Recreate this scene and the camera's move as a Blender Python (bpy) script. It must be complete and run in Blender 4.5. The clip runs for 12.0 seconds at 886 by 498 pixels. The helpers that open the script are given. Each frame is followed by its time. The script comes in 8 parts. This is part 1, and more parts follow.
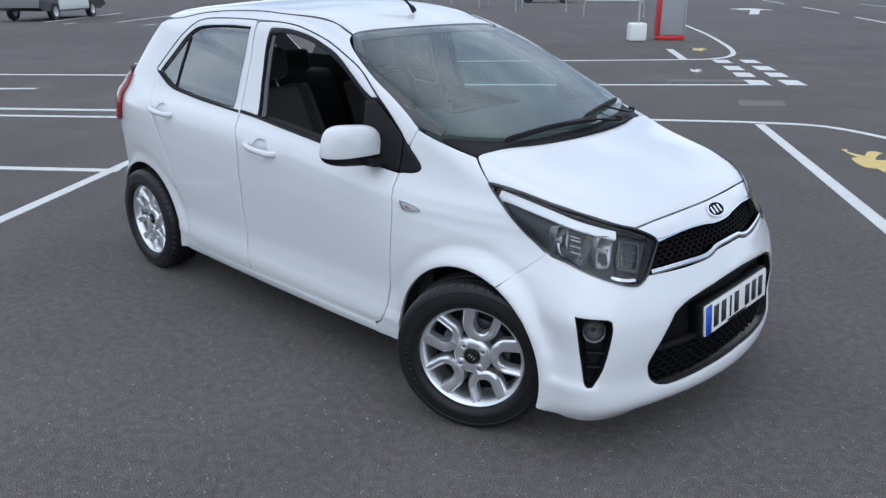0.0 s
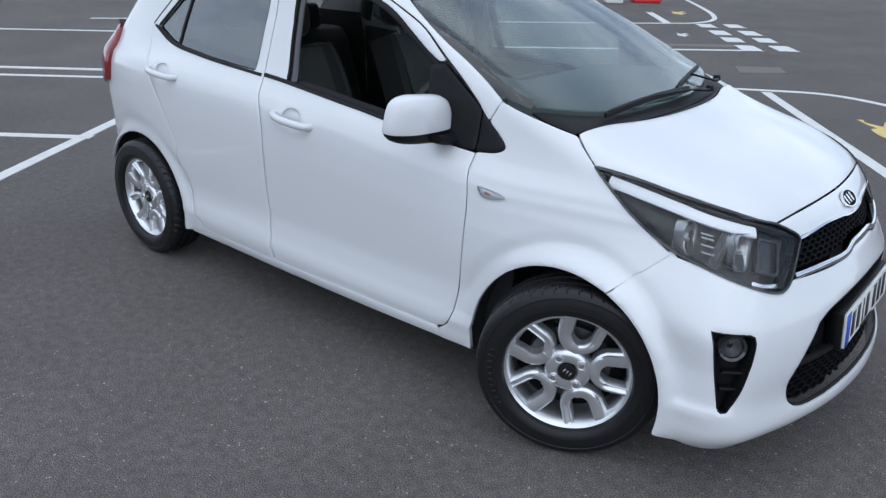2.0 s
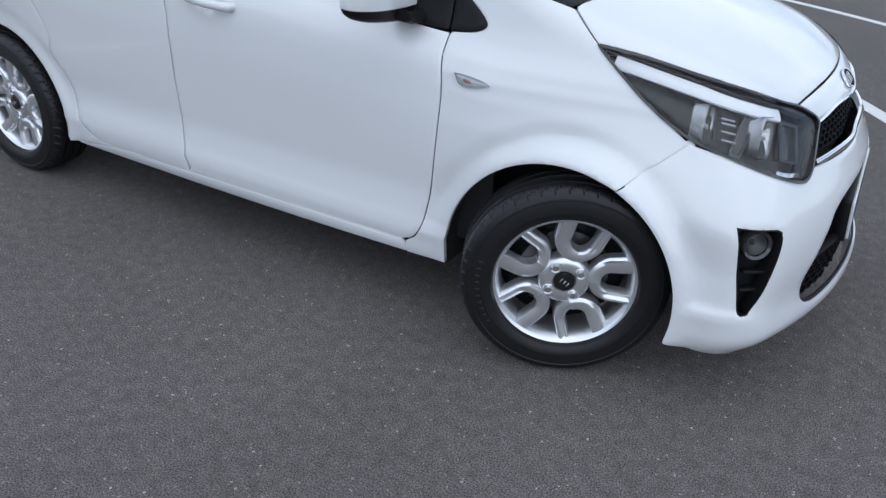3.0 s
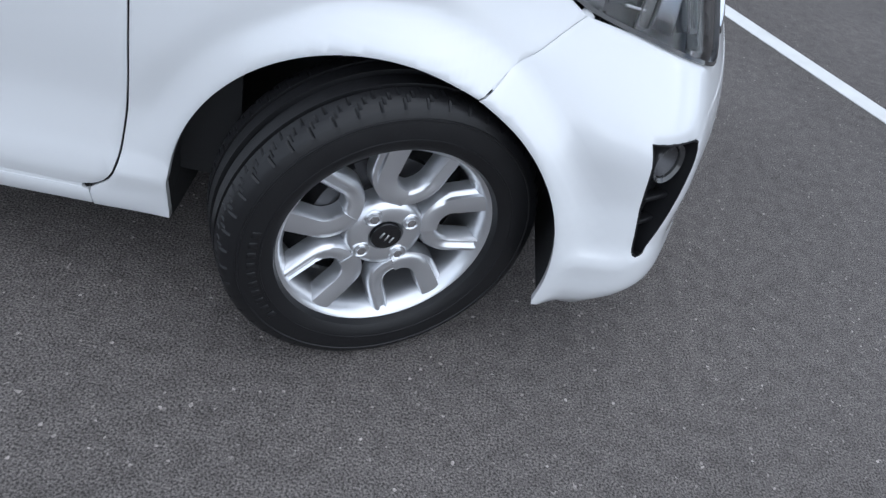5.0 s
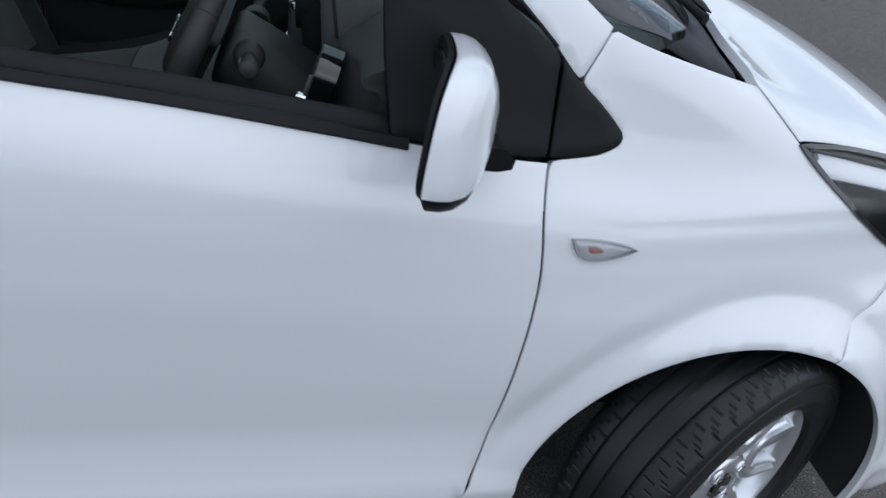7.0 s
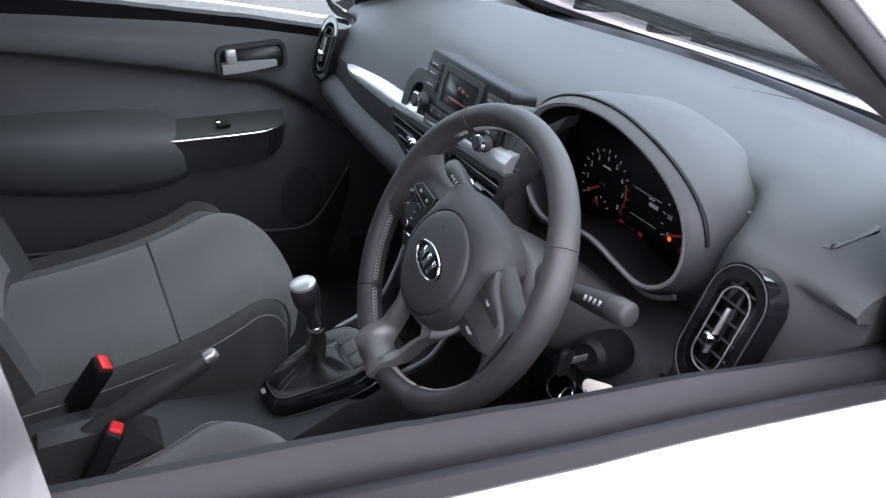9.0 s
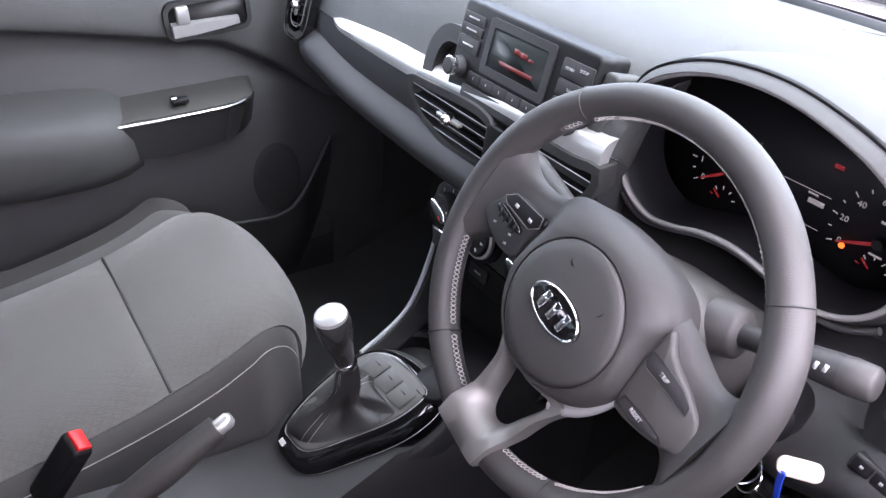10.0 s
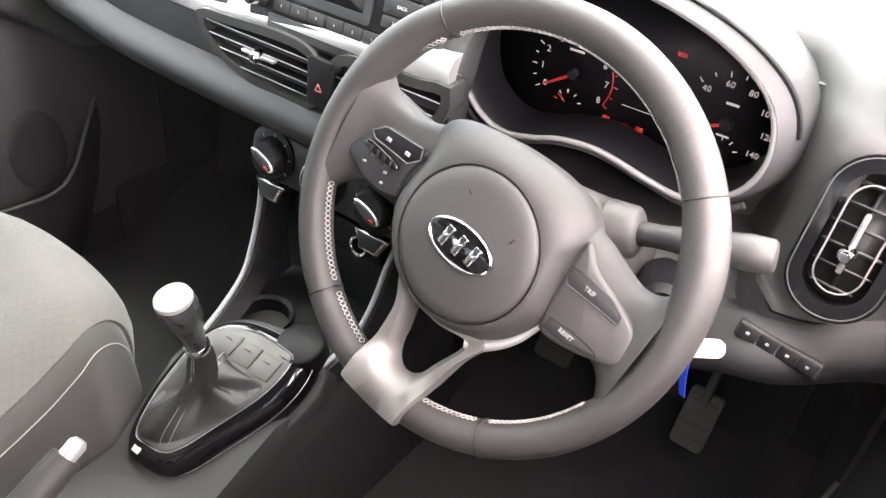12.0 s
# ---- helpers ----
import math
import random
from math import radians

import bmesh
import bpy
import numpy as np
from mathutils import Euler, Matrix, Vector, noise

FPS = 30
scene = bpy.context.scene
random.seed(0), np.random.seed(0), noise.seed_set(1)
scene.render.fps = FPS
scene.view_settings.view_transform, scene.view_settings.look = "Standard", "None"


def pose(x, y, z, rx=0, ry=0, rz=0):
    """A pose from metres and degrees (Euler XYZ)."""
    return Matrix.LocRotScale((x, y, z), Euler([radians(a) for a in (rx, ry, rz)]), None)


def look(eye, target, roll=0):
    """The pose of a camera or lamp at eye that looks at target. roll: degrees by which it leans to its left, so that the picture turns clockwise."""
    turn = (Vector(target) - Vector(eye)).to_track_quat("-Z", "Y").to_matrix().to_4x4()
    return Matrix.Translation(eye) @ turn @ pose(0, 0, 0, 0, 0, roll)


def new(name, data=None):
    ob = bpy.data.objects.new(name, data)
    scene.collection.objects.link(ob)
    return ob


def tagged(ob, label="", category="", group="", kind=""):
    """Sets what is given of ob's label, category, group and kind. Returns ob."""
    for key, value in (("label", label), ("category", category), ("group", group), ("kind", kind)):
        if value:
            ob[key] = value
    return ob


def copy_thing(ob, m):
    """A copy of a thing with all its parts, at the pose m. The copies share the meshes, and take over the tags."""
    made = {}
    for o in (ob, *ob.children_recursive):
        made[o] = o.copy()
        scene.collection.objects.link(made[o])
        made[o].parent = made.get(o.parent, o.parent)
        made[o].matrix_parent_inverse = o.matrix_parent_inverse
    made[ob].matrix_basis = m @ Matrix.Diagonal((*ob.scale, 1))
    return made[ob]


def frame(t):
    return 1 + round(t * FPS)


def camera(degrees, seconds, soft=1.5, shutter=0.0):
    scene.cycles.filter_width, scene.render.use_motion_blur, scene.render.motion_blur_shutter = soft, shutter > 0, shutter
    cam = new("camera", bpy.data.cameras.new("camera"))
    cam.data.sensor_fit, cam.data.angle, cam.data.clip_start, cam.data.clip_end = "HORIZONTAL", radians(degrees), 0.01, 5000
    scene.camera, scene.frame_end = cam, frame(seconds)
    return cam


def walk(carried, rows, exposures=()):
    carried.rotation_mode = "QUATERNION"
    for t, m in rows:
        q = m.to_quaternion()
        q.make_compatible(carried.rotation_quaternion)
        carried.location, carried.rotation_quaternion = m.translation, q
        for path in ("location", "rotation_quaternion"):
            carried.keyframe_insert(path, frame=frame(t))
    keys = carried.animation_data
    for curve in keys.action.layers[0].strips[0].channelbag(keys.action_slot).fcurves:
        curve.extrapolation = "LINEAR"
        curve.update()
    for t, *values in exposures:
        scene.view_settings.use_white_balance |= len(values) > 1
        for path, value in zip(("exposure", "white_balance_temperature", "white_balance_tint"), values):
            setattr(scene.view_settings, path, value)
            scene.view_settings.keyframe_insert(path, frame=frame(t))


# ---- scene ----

import itertools
from mathutils.geometry import delaunay_2d_cdt as cdt

# ---- camera ----
cam = camera(61.3, 12.0, soft=1.35, shutter=0.15)
PATH = [
    (0, (1.608, -2.558, 1.558), (0.957, -1.877, 1.220), -0.10),
    (0.5, (1.479, -2.606, 1.547), (0.859, -1.899, 1.207), 0.09),
    (1, (1.346, -2.618, 1.520), (0.746, -1.901, 1.164), 0.84),
    (1.5, (1.169, -2.556, 1.511), (0.572, -1.844, 1.140), 0.82),
    (2, (0.998, -2.506, 1.498), (0.402, -1.800, 1.115), 1.19),
    (2.5, (0.768, -2.502, 1.445), (0.236, -1.767, 1.023), 2.23),
    (3, (0.586, -2.443, 1.341), (0.159, -1.680, 0.854), 3.17),
    (3.5, (0.432, -2.254, 1.259), (0.099, -1.477, 0.725), 4.80),
    (3.7, (0.368, -2.166, 1.230), (0.091, -1.376, 0.684), 6.38),
    (5.5, (-0.124, -1.648, 1.121), (0.026, -0.905, 0.468), 17.56),
    (6, (-0.338, -1.576, 1.181), (-0.150, -0.813, 0.562), 16.98),
    (6.5, (-0.574, -1.564, 1.223), (-0.357, -0.772, 0.653), 15.28),
    (7, (-0.739, -1.502, 1.308), (-0.537, -0.701, 0.746), 9.91),
    (7.2, (-0.832, -1.443, 1.272), (-0.594, -0.615, 0.764), 9.37),
    (7.5, (-0.944, -1.353, 1.299), (-0.687, -0.510, 0.826), 8.09),
    (7.7, (-0.988, -1.305, 1.305), (-0.725, -0.456, 0.846), 7.42),
    (9.3, (-1.300, -0.864, 1.268), (-0.827, -0.120, 0.794), 5.58),
    (9.5, (-1.301, -0.791, 1.263), (-0.820, -0.063, 0.774), 5.16),
    (10, (-1.289, -0.658, 1.232), (-0.781, 0.023, 0.705), 5.14),
    (10.5, (-1.303, -0.555, 1.210), (-0.721, 0.045, 0.660), 5.19),
    (11, (-1.334, -0.494, 1.199), (-0.674, -0.006, 0.628), 5.83),
    (11.5, (-1.325, -0.498, 1.190), (-0.635, -0.071, 0.606), 6.52),
    (12, (-1.318, -0.556, 1.201), (-0.627, -0.123, 0.623), 6.37),
]
EXPOSURES = [(0, 0.50, 5850, 8), (3.5, 0.55, 5850, 8), (5.5, 0.82, 5950, 8), (6.5, 0.47, 5950, 8), (7.7, 0.46, 5900, 9), (9.3, 3.60, 6350, 26), (10, 4.16, 6650, 30), (10.5, 4.62, 7450, 27), (11, 4.96, 7500, 26), (12, 5.08, 7700, 24)]
walk(cam, [(t, look(eye, target, roll)) for t, eye, target, roll in PATH], EXPOSURES)

# ---- daylight: a bright overcast sky ----
SUN_DIR = Vector((0.35, -0.45, 0.82)).normalized()
world = bpy.data.worlds.new("world")
scene.world = world
world.use_nodes = True
wn, wl = world.node_tree.nodes, world.node_tree.links
wn.clear()
w_out = wn.new("ShaderNodeOutputWorld")
w_bg = wn.new("ShaderNodeBackground")
w_sky = wn.new("ShaderNodeTexSky")
w_sky.sky_type = "NISHITA"
w_sky.sun_disc = False
w_sky.sun_elevation = math.asin(SUN_DIR.z)
w_sky.sun_rotation = math.atan2(SUN_DIR.x, SUN_DIR.y)
w_tc = wn.new("ShaderNodeTexCoord")
w_map = wn.new("ShaderNodeMapping")
w_map.inputs["Scale"].default_value = (1.0, 1.0, 2.6)
w_noise = wn.new("ShaderNodeTexNoise")
w_noise.inputs["Scale"].default_value = 2.3
w_noise.inputs["Detail"].default_value = 6.0
w_noise.inputs["Roughness"].default_value = 0.55
w_ramp = wn.new("ShaderNodeValToRGB")
w_ramp.color_ramp.elements[0].position = 0.36
w_ramp.color_ramp.elements[0].color = (3.0, 3.6, 4.8, 1)
w_ramp.color_ramp.elements[1].position = 0.66
w_ramp.color_ramp.elements[1].color = (10.2, 10.3, 10.6, 1)
w_mix = wn.new("ShaderNodeMix")
w_mix.data_type = "RGBA"
w_mix.inputs[0].default_value = 0.8
wl.new(w_tc.outputs["Generated"], w_map.inputs["Vector"])
wl.new(w_map.outputs["Vector"], w_noise.inputs["Vector"])
wl.new(w_noise.outputs["Fac"], w_ramp.inputs["Fac"])
wl.new(w_sky.outputs["Color"], w_mix.inputs[6])
wl.new(w_ramp.outputs["Color"], w_mix.inputs[7])
wl.new(w_mix.outputs[2], w_bg.inputs["Color"])
w_bg.inputs["Strength"].default_value = 0.1
wl.new(w_bg.outputs["Background"], w_out.inputs["Surface"])

sun_data = bpy.data.lights.new("sun", "SUN")
sun_data.energy = 0.8
sun_data.angle = radians(110)
sun_data.color = (1.0, 0.97, 0.92)
sun = new("sun", sun_data)
sun.matrix_world = look(SUN_DIR * 20, (0, 0, 0))

# ---- materials ----


def mat(name, color, rough=0.5, metal=0.0, coat=0.0, var=0.0, scale=20.0, bump=0.0, bscale=200.0, spec=0.5, sheen=0.0, island=False):
    """A surface with two scales of variation in colour and gloss and a fine relief."""
    m = bpy.data.materials.new(name)
    m.use_nodes = True
    nt = m.node_tree
    b = nt.nodes["Principled BSDF"]
    b.inputs["Base Color"].default_value = (*color, 1)
    b.inputs["Roughness"].default_value = rough
    b.inputs["Metallic"].default_value = metal
    b.inputs["Coat Weight"].default_value = coat
    b.inputs["Coat Roughness"].default_value = 0.04
    b.inputs["Specular IOR Level"].default_value = spec
    b.inputs["Sheen Weight"].default_value = sheen
    tc = nt.nodes.new("ShaderNodeTexCoord")
    if var > 0:
        n1 = nt.nodes.new("ShaderNodeTexNoise")
        n1.inputs["Scale"].default_value = scale
        n1.inputs["Detail"].default_value = 5
        nt.links.new(tc.outputs["Object"], n1.inputs["Vector"])
        r = nt.nodes.new("ShaderNodeMapRange")
        r.inputs["To Min"].default_value = 1 - var
        r.inputs["To Max"].default_value = 1 + var
        nt.links.new(n1.outputs["Fac"], r.inputs["Value"])
        mx = nt.nodes.new("ShaderNodeMix")
        mx.data_type = "RGBA"
        mx.blend_type = "MULTIPLY"
        mx.inputs[0].default_value = 1
        mx.inputs[6].default_value = (*color, 1)
        nt.links.new(r.outputs["Result"], mx.inputs[7])
        nt.links.new(mx.outputs[2], b.inputs["Base Color"])
        r2 = nt.nodes.new("ShaderNodeMapRange")
        r2.inputs["To Min"].default_value = max(rough * (1 - var), 0)
        r2.inputs["To Max"].default_value = min(rough * (1 + var), 1)
        nt.links.new(n1.outputs["Fac"], r2.inputs["Value"])
        nt.links.new(r2.outputs["Result"], b.inputs["Roughness"])
    if bump > 0:
        n2 = nt.nodes.new("ShaderNodeTexNoise")
        n2.inputs["Scale"].default_value = bscale
        n2.inputs["Detail"].default_value = 3
        nt.links.new(tc.outputs["Object"], n2.inputs["Vector"])
        bp = nt.nodes.new("ShaderNodeBump")
        bp.inputs["Strength"].default_value = bump
        bp.inputs["Distance"].default_value = 0.002
        nt.links.new(n2.outputs["Fac"], bp.inputs["Height"])
        nt.links.new(bp.outputs["Normal"], b.inputs["Normal"])
    return m


def glass_mat(name, tint, alpha, rough=0.0, power=3.0, base=0.07):
    """Thin vehicle glazing: a clear tinted film that mirrors by its Fresnel gloss."""
    m = bpy.data.materials.new(name)
    m.use_nodes = True
    nt = m.node_tree
    nt.nodes.remove(nt.nodes["Principled BSDF"])
    out = nt.nodes["Material Output"]
    tr = nt.nodes.new("ShaderNodeBsdfTransparent")
    tr.inputs["Color"].default_value = (*[c * alpha for c in tint], 1)
    gl = nt.nodes.new("ShaderNodeBsdfGlossy")
    gl.inputs["Roughness"].default_value = rough
    lw = nt.nodes.new("ShaderNodeLayerWeight")
    lw.inputs["Blend"].default_value = 0.5
    pw = nt.nodes.new("ShaderNodeMath")
    pw.operation = "POWER"
    pw.inputs[1].default_value = power
    fr = nt.nodes.new("ShaderNodeMath")
    fr.operation = "MULTIPLY_ADD"
    fr.inputs[1].default_value = 0.9
    fr.inputs[2].default_value = base
    mx = nt.nodes.new("ShaderNodeMixShader")
    nt.links.new(lw.outputs["Facing"], pw.inputs[0])
    nt.links.new(pw.outputs["Value"], fr.inputs[0])
    nt.links.new(fr.outputs["Value"], mx.inputs["Fac"])
    nt.links.new(tr.outputs["BSDF"], mx.inputs[1])
    nt.links.new(gl.outputs["BSDF"], mx.inputs[2])
    nt.links.new(mx.outputs["Shader"], out.inputs["Surface"])
    return m


def glow_mat(name, color, strength):
    m = bpy.data.materials.new(name)
    m.use_nodes = True
    b = m.node_tree.nodes["Principled BSDF"]
    b.inputs["Base Color"].default_value = (0.01, 0.01, 0.01, 1)
    b.inputs["Emission Color"].default_value = (*color, 1)
    b.inputs["Emission Strength"].default_value = strength
    return m


def asphalt_mat():
    m = bpy.data.materials.new("asphalt")
    m.use_nodes = True
    nt = m.node_tree
    b = nt.nodes["Principled BSDF"]
    tc = nt.nodes.new("ShaderNodeTexCoord")

    def tex(kind, scale, detail=4.0):
        n = nt.nodes.new(kind)
        n.inputs["Scale"].default_value = scale
        if kind == "ShaderNodeTexNoise":
            n.inputs["Detail"].default_value = detail
        nt.links.new(tc.outputs["Object"], n.inputs["Vector"])
        return n

    grain = tex("ShaderNodeTexVoronoi", 190.0)
    mottle = tex("ShaderNodeTexNoise", 26.0, 6)
    fine = tex("ShaderNodeTexNoise", 240.0)
    patchy = tex("ShaderNodeTexNoise", 0.9, 5)
    wide = tex("ShaderNodeTexNoise", 0.12, 3)
    ramp = nt.nodes.new("ShaderNodeValToRGB")
    e = ramp.color_ramp.elements
    e[0].position, e[0].color = 0.36, (0.052, 0.047, 0.045, 1)
    e[1].position, e[1].color = 0.66, (0.215, 0.195, 0.183, 1)
    nt.links.new(fine.outputs["Fac"], ramp.inputs["Fac"])
    speck = nt.nodes.new("ShaderNodeValToRGB")
    s = speck.color_ramp.elements
    s[0].position, s[0].color = 0.90, (0, 0, 0, 1)
    s[1].position, s[1].color = 0.98, (0.30, 0.27, 0.25, 1)
    nt.links.new(grain.outputs["Color"], speck.inputs["Fac"])
    add = nt.nodes.new("ShaderNodeMix")
    add.data_type, add.blend_type = "RGBA", "ADD"
    add.inputs[0].default_value = 1
    nt.links.new(ramp.outputs["Color"], add.inputs[6])
    nt.links.new(speck.outputs["Color"], add.inputs[7])
    mul = nt.nodes.new("ShaderNodeMath")
    mul.operation = "ADD"
    nt.links.new(patchy.outputs["Fac"], mul.inputs[0])
    nt.links.new(wide.outputs["Fac"], mul.inputs[1])
    rng = nt.nodes.new("ShaderNodeMapRange")
    rng.inputs["From Min"].default_value, rng.inputs["From Max"].default_value = 0.6, 1.4
    rng.inputs["To Min"].default_value, rng.inputs["To Max"].default_value = 0.78, 1.22
    nt.links.new(mul.outputs["Value"], rng.inputs["Value"])
    pit = nt.nodes.new("ShaderNodeMapRange")
    pit.inputs["From Min"].default_value, pit.inputs["From Max"].default_value = 0.34, 0.62
    pit.inputs["To Min"].default_value, pit.inputs["To Max"].default_value = 0.80, 1.04
    nt.links.new(mottle.outputs["Fac"], pit.inputs["Value"])
    both = nt.nodes.new("ShaderNodeMath")
    both.operation = "MULTIPLY"
    nt.links.new(rng.outputs["Result"], both.inputs[0])
    nt.links.new(pit.outputs["Result"], both.inputs[1])
    mx = nt.nodes.new("ShaderNodeMix")
    mx.data_type, mx.blend_type = "RGBA", "MULTIPLY"
    mx.inputs[0].default_value = 1
    nt.links.new(add.outputs[2], mx.inputs[6])
    nt.links.new(both.outputs["Value"], mx.inputs[7])
    nt.links.new(mx.outputs[2], b.inputs["Base Color"])
    b.inputs["Roughness"].default_value = 0.82
    b.inputs["Specular IOR Level"].default_value = 0.12
    bp = nt.nodes.new("ShaderNodeBump")
    bp.inputs["Strength"].default_value = 0.8
    bp.inputs["Distance"].default_value = 0.004
    nt.links.new(fine.outputs["Fac"], bp.inputs["Height"])
    bp2 = nt.nodes.new("ShaderNodeBump")
    bp2.inputs["Strength"].default_value = 0.5
    bp2.inputs["Distance"].default_value = 0.004
    nt.links.new(grain.outputs["Distance"], bp2.inputs["Height"])
    nt.links.new(bp.outputs["Normal"], bp2.inputs["Normal"])
    nt.links.new(bp2.outputs["Normal"], b.inputs["Normal"])
    return m


M_ASPHALT = asphalt_mat()
M_PAINT = mat("white_car_paint", (0.68, 0.69, 0.70), 0.28, coat=1.0, var=0.015, scale=3)
M_BLACK = mat("black_plastic", (0.007, 0.007, 0.008), 0.5, spec=0.22, var=0.15, scale=30, bump=0.1, bscale=900)
M_GLOSS = mat("gloss_black", (0.006, 0.006, 0.007), 0.08, coat=0.6)
M_RUBBER = mat("rubber", (0.010, 0.010, 0.011), 0.40, spec=0.34, var=0.2, scale=40, bump=0.15, bscale=300)
M_ALLOY = mat("silver_alloy", (0.72, 0.73, 0.75), 0.30, metal=0.85, coat=0.5, var=0.06, scale=25)
M_CHROME = mat("chrome", (0.85, 0.86, 0.88), 0.06, metal=1.0)
M_DARKMETAL = mat("brake_iron", (0.10, 0.10, 0.105), 0.5, metal=0.8, var=0.3, scale=30)
M_SATIN = mat("satin_silver", (0.45, 0.45, 0.445), 0.34, metal=0.6, var=0.04, scale=60)
M_GLASS = glass_mat("car_glass", (0.90, 0.98, 0.965), 0.93, power=4.0, base=0.045)
M_TINT = glass_mat("rear_glass", (0.80, 0.93, 0.93), 0.45, power=2.6, base=0.17)
M_LENS = glass_mat("lamp_lens", (1, 1, 1), 0.95, power=5.0, base=0.02)
M_RED = mat("red_lens", (0.20, 0.006, 0.010), 0.12, coat=0.8)
M_AMBER = mat("amber_bulb", (0.36, 0.17, 0.155), 0.2)
M_MIRROR = mat("mirror", (0.9, 0.9, 0.9), 0.01, metal=1.0)
M_LINE = mat("white_road_paint", (0.62, 0.62, 0.60), 0.7, var=0.18, scale=9, bump=0.5, bscale=220)
M_YELLOW = mat("yellow_road_paint", (0.62, 0.47, 0.16), 0.7, var=0.25, scale=9, bump=0.5, bscale=220)
M_PATCH = mat("worn_patch", (0.13, 0.115, 0.105), 0.85, var=0.35, scale=6, bump=0.5, bscale=220)
M_WHITE = mat("white_plastic", (0.75, 0.75, 0.73), 0.5, var=0.05, scale=12)
M_REDPAINT = mat("red_paint", (0.5, 0.02, 0.025), 0.35, var=0.1, scale=15)
M_GREY = mat("grey_panel", (0.32, 0.33, 0.34), 0.45, var=0.08, scale=6)
M_STEEL = mat("galvanised_steel", (0.45, 0.46, 0.47), 0.4, metal=0.9, var=0.15, scale=25)
M_CONCRETE = mat("pale_concrete", (0.55, 0.54, 0.52), 0.8, var=0.15, scale=14, bump=0.4, bscale=150)
M_PLATE = mat("plate_white", (0.78, 0.78, 0.76), 0.35)
M_BLUE = mat("plate_blue", (0.01, 0.07, 0.45), 0.35)
M_BAR = mat("black_print", (0.01, 0.01, 0.01), 0.5)
M_FABRIC = mat("grey_woven_fabric", (0.078, 0.0745, 0.069), 0.95, var=0.25, scale=260, bump=0.6, bscale=700, sheen=0.3)
M_FABRIC2 = mat("dark_seat_cloth", (0.038, 0.0365, 0.035), 0.9, var=0.2, scale=200, bump=0.4, bscale=800, sheen=0.2)
M_LEATHER = mat("grey_leather", (0.033, 0.0317, 0.0308), 0.52, var=0.1, scale=30, bump=0.25, bscale=1200)
M_DASH = mat("grained_dash_plastic", (0.031, 0.032, 0.031), 0.55, var=0.1, scale=15, bump=0.4, bscale=1500)
M_DASHLOW = mat("dark_trim_plastic", (0.018, 0.018, 0.019), 0.55, var=0.12, scale=15, bump=0.3, bscale=1300)
M_CARPET = mat("black_carpet", (0.021, 0.021, 0.022), 1.0, var=0.3, scale=300, bump=0.6, bscale=900)
M_STITCH = mat("pale_thread", (0.30, 0.29, 0.275), 0.8)
M_REDBTN = mat("red_button", (0.75, 0.02, 0.02), 0.35)
M_HEADLINER = mat("headliner_cloth", (0.30, 0.29, 0.275), 0.95, bump=0.3, bscale=700)
M_PRINT = mat("pale_print", (0.32, 0.32, 0.32), 0.5)
M_GLOWRED = glow_mat("red_display", (1.0, 0.03, 0.04), 0.011)
M_GLOWWHITE = glow_mat("white_dial_print", (0.8, 0.8, 0.85), 0.018)
M_KEYBLUE = mat("blue_ribbon", (0.01, 0.06, 0.55), 0.6)
M_GREYTRIM = mat("silver_grey_trim", (0.16, 0.155, 0.15), 0.45, var=0.08, scale=15, bump=0.3, bscale=1300)
M_GREYTRIM2 = mat("dark_grey_panel", (0.05, 0.049, 0.047), 0.5, var=0.08, scale=15, bump=0.3, bscale=1300)
M_SOFTBLACK = mat("black_leather", (0.030, 0.029, 0.029), 0.34, var=0.15, scale=40, bump=0.4, bscale=700)
M_GLOSSGREY = mat("gloss_charcoal", (0.03, 0.03, 0.031), 0.18, coat=0.5)
M_CREAM = mat("cream_plastic", (0.55, 0.49, 0.41), 0.5)
M_PEDAL = mat("pedal_rubber", (0.06, 0.055, 0.05), 0.7, var=0.2, scale=60, bump=0.3, bscale=400)
M_GLOWAMBER = glow_mat("amber_lamp", (1.0, 0.18, 0.02), 0.12)
M_DASHTRIM = mat("door_trim_plastic", (0.036, 0.036, 0.037), 0.55, var=0.1, scale=15, bump=0.3, bscale=1300)
M_PILLAR = mat("pillar_trim", (0.10, 0.096, 0.092), 0.7, var=0.06, scale=10, bump=0.3, bscale=900)
M_REFL = mat("pale_reflector", (0.62, 0.63, 0.65), 0.22, metal=0.3, var=0.2, scale=120, bump=0.5, bscale=400)
M_SPOKE = mat("satin_spoke", (0.22, 0.215, 0.206), 0.52, metal=0.65, var=0.06, scale=40, bump=0.1, bscale=900)
M_GUIDE = mat("light_guide", (0.85, 0.87, 0.90), 0.2, coat=0.6)
M_BOWL = mat("lamp_bowl_metal", (0.50, 0.51, 0.53), 0.20, metal=1.0, var=0.25, scale=60)
M_PALERED = mat("faded_red_print", (0.45, 0.10, 0.09), 0.5)
M_DIAL = mat("dial_black", (0.006, 0.006, 0.007), 0.5, spec=0.15)
M_SCREEN = mat("display_glass", (0.010, 0.014, 0.014), 0.35, spec=0.2)
M_LAMPDARK = mat("lamp_housing", (0.011, 0.012, 0.013), 0.3, spec=0.5)
M_PAD = mat("airbag_pad", (0.037, 0.036, 0.035), 0.5, var=0.1, scale=30, bump=0.3, bscale=1400)
M_LEVER = mat("lever_panel_grey", (0.10, 0.098, 0.093), 0.42, var=0.08, scale=25, bump=0.2, bscale=1300)
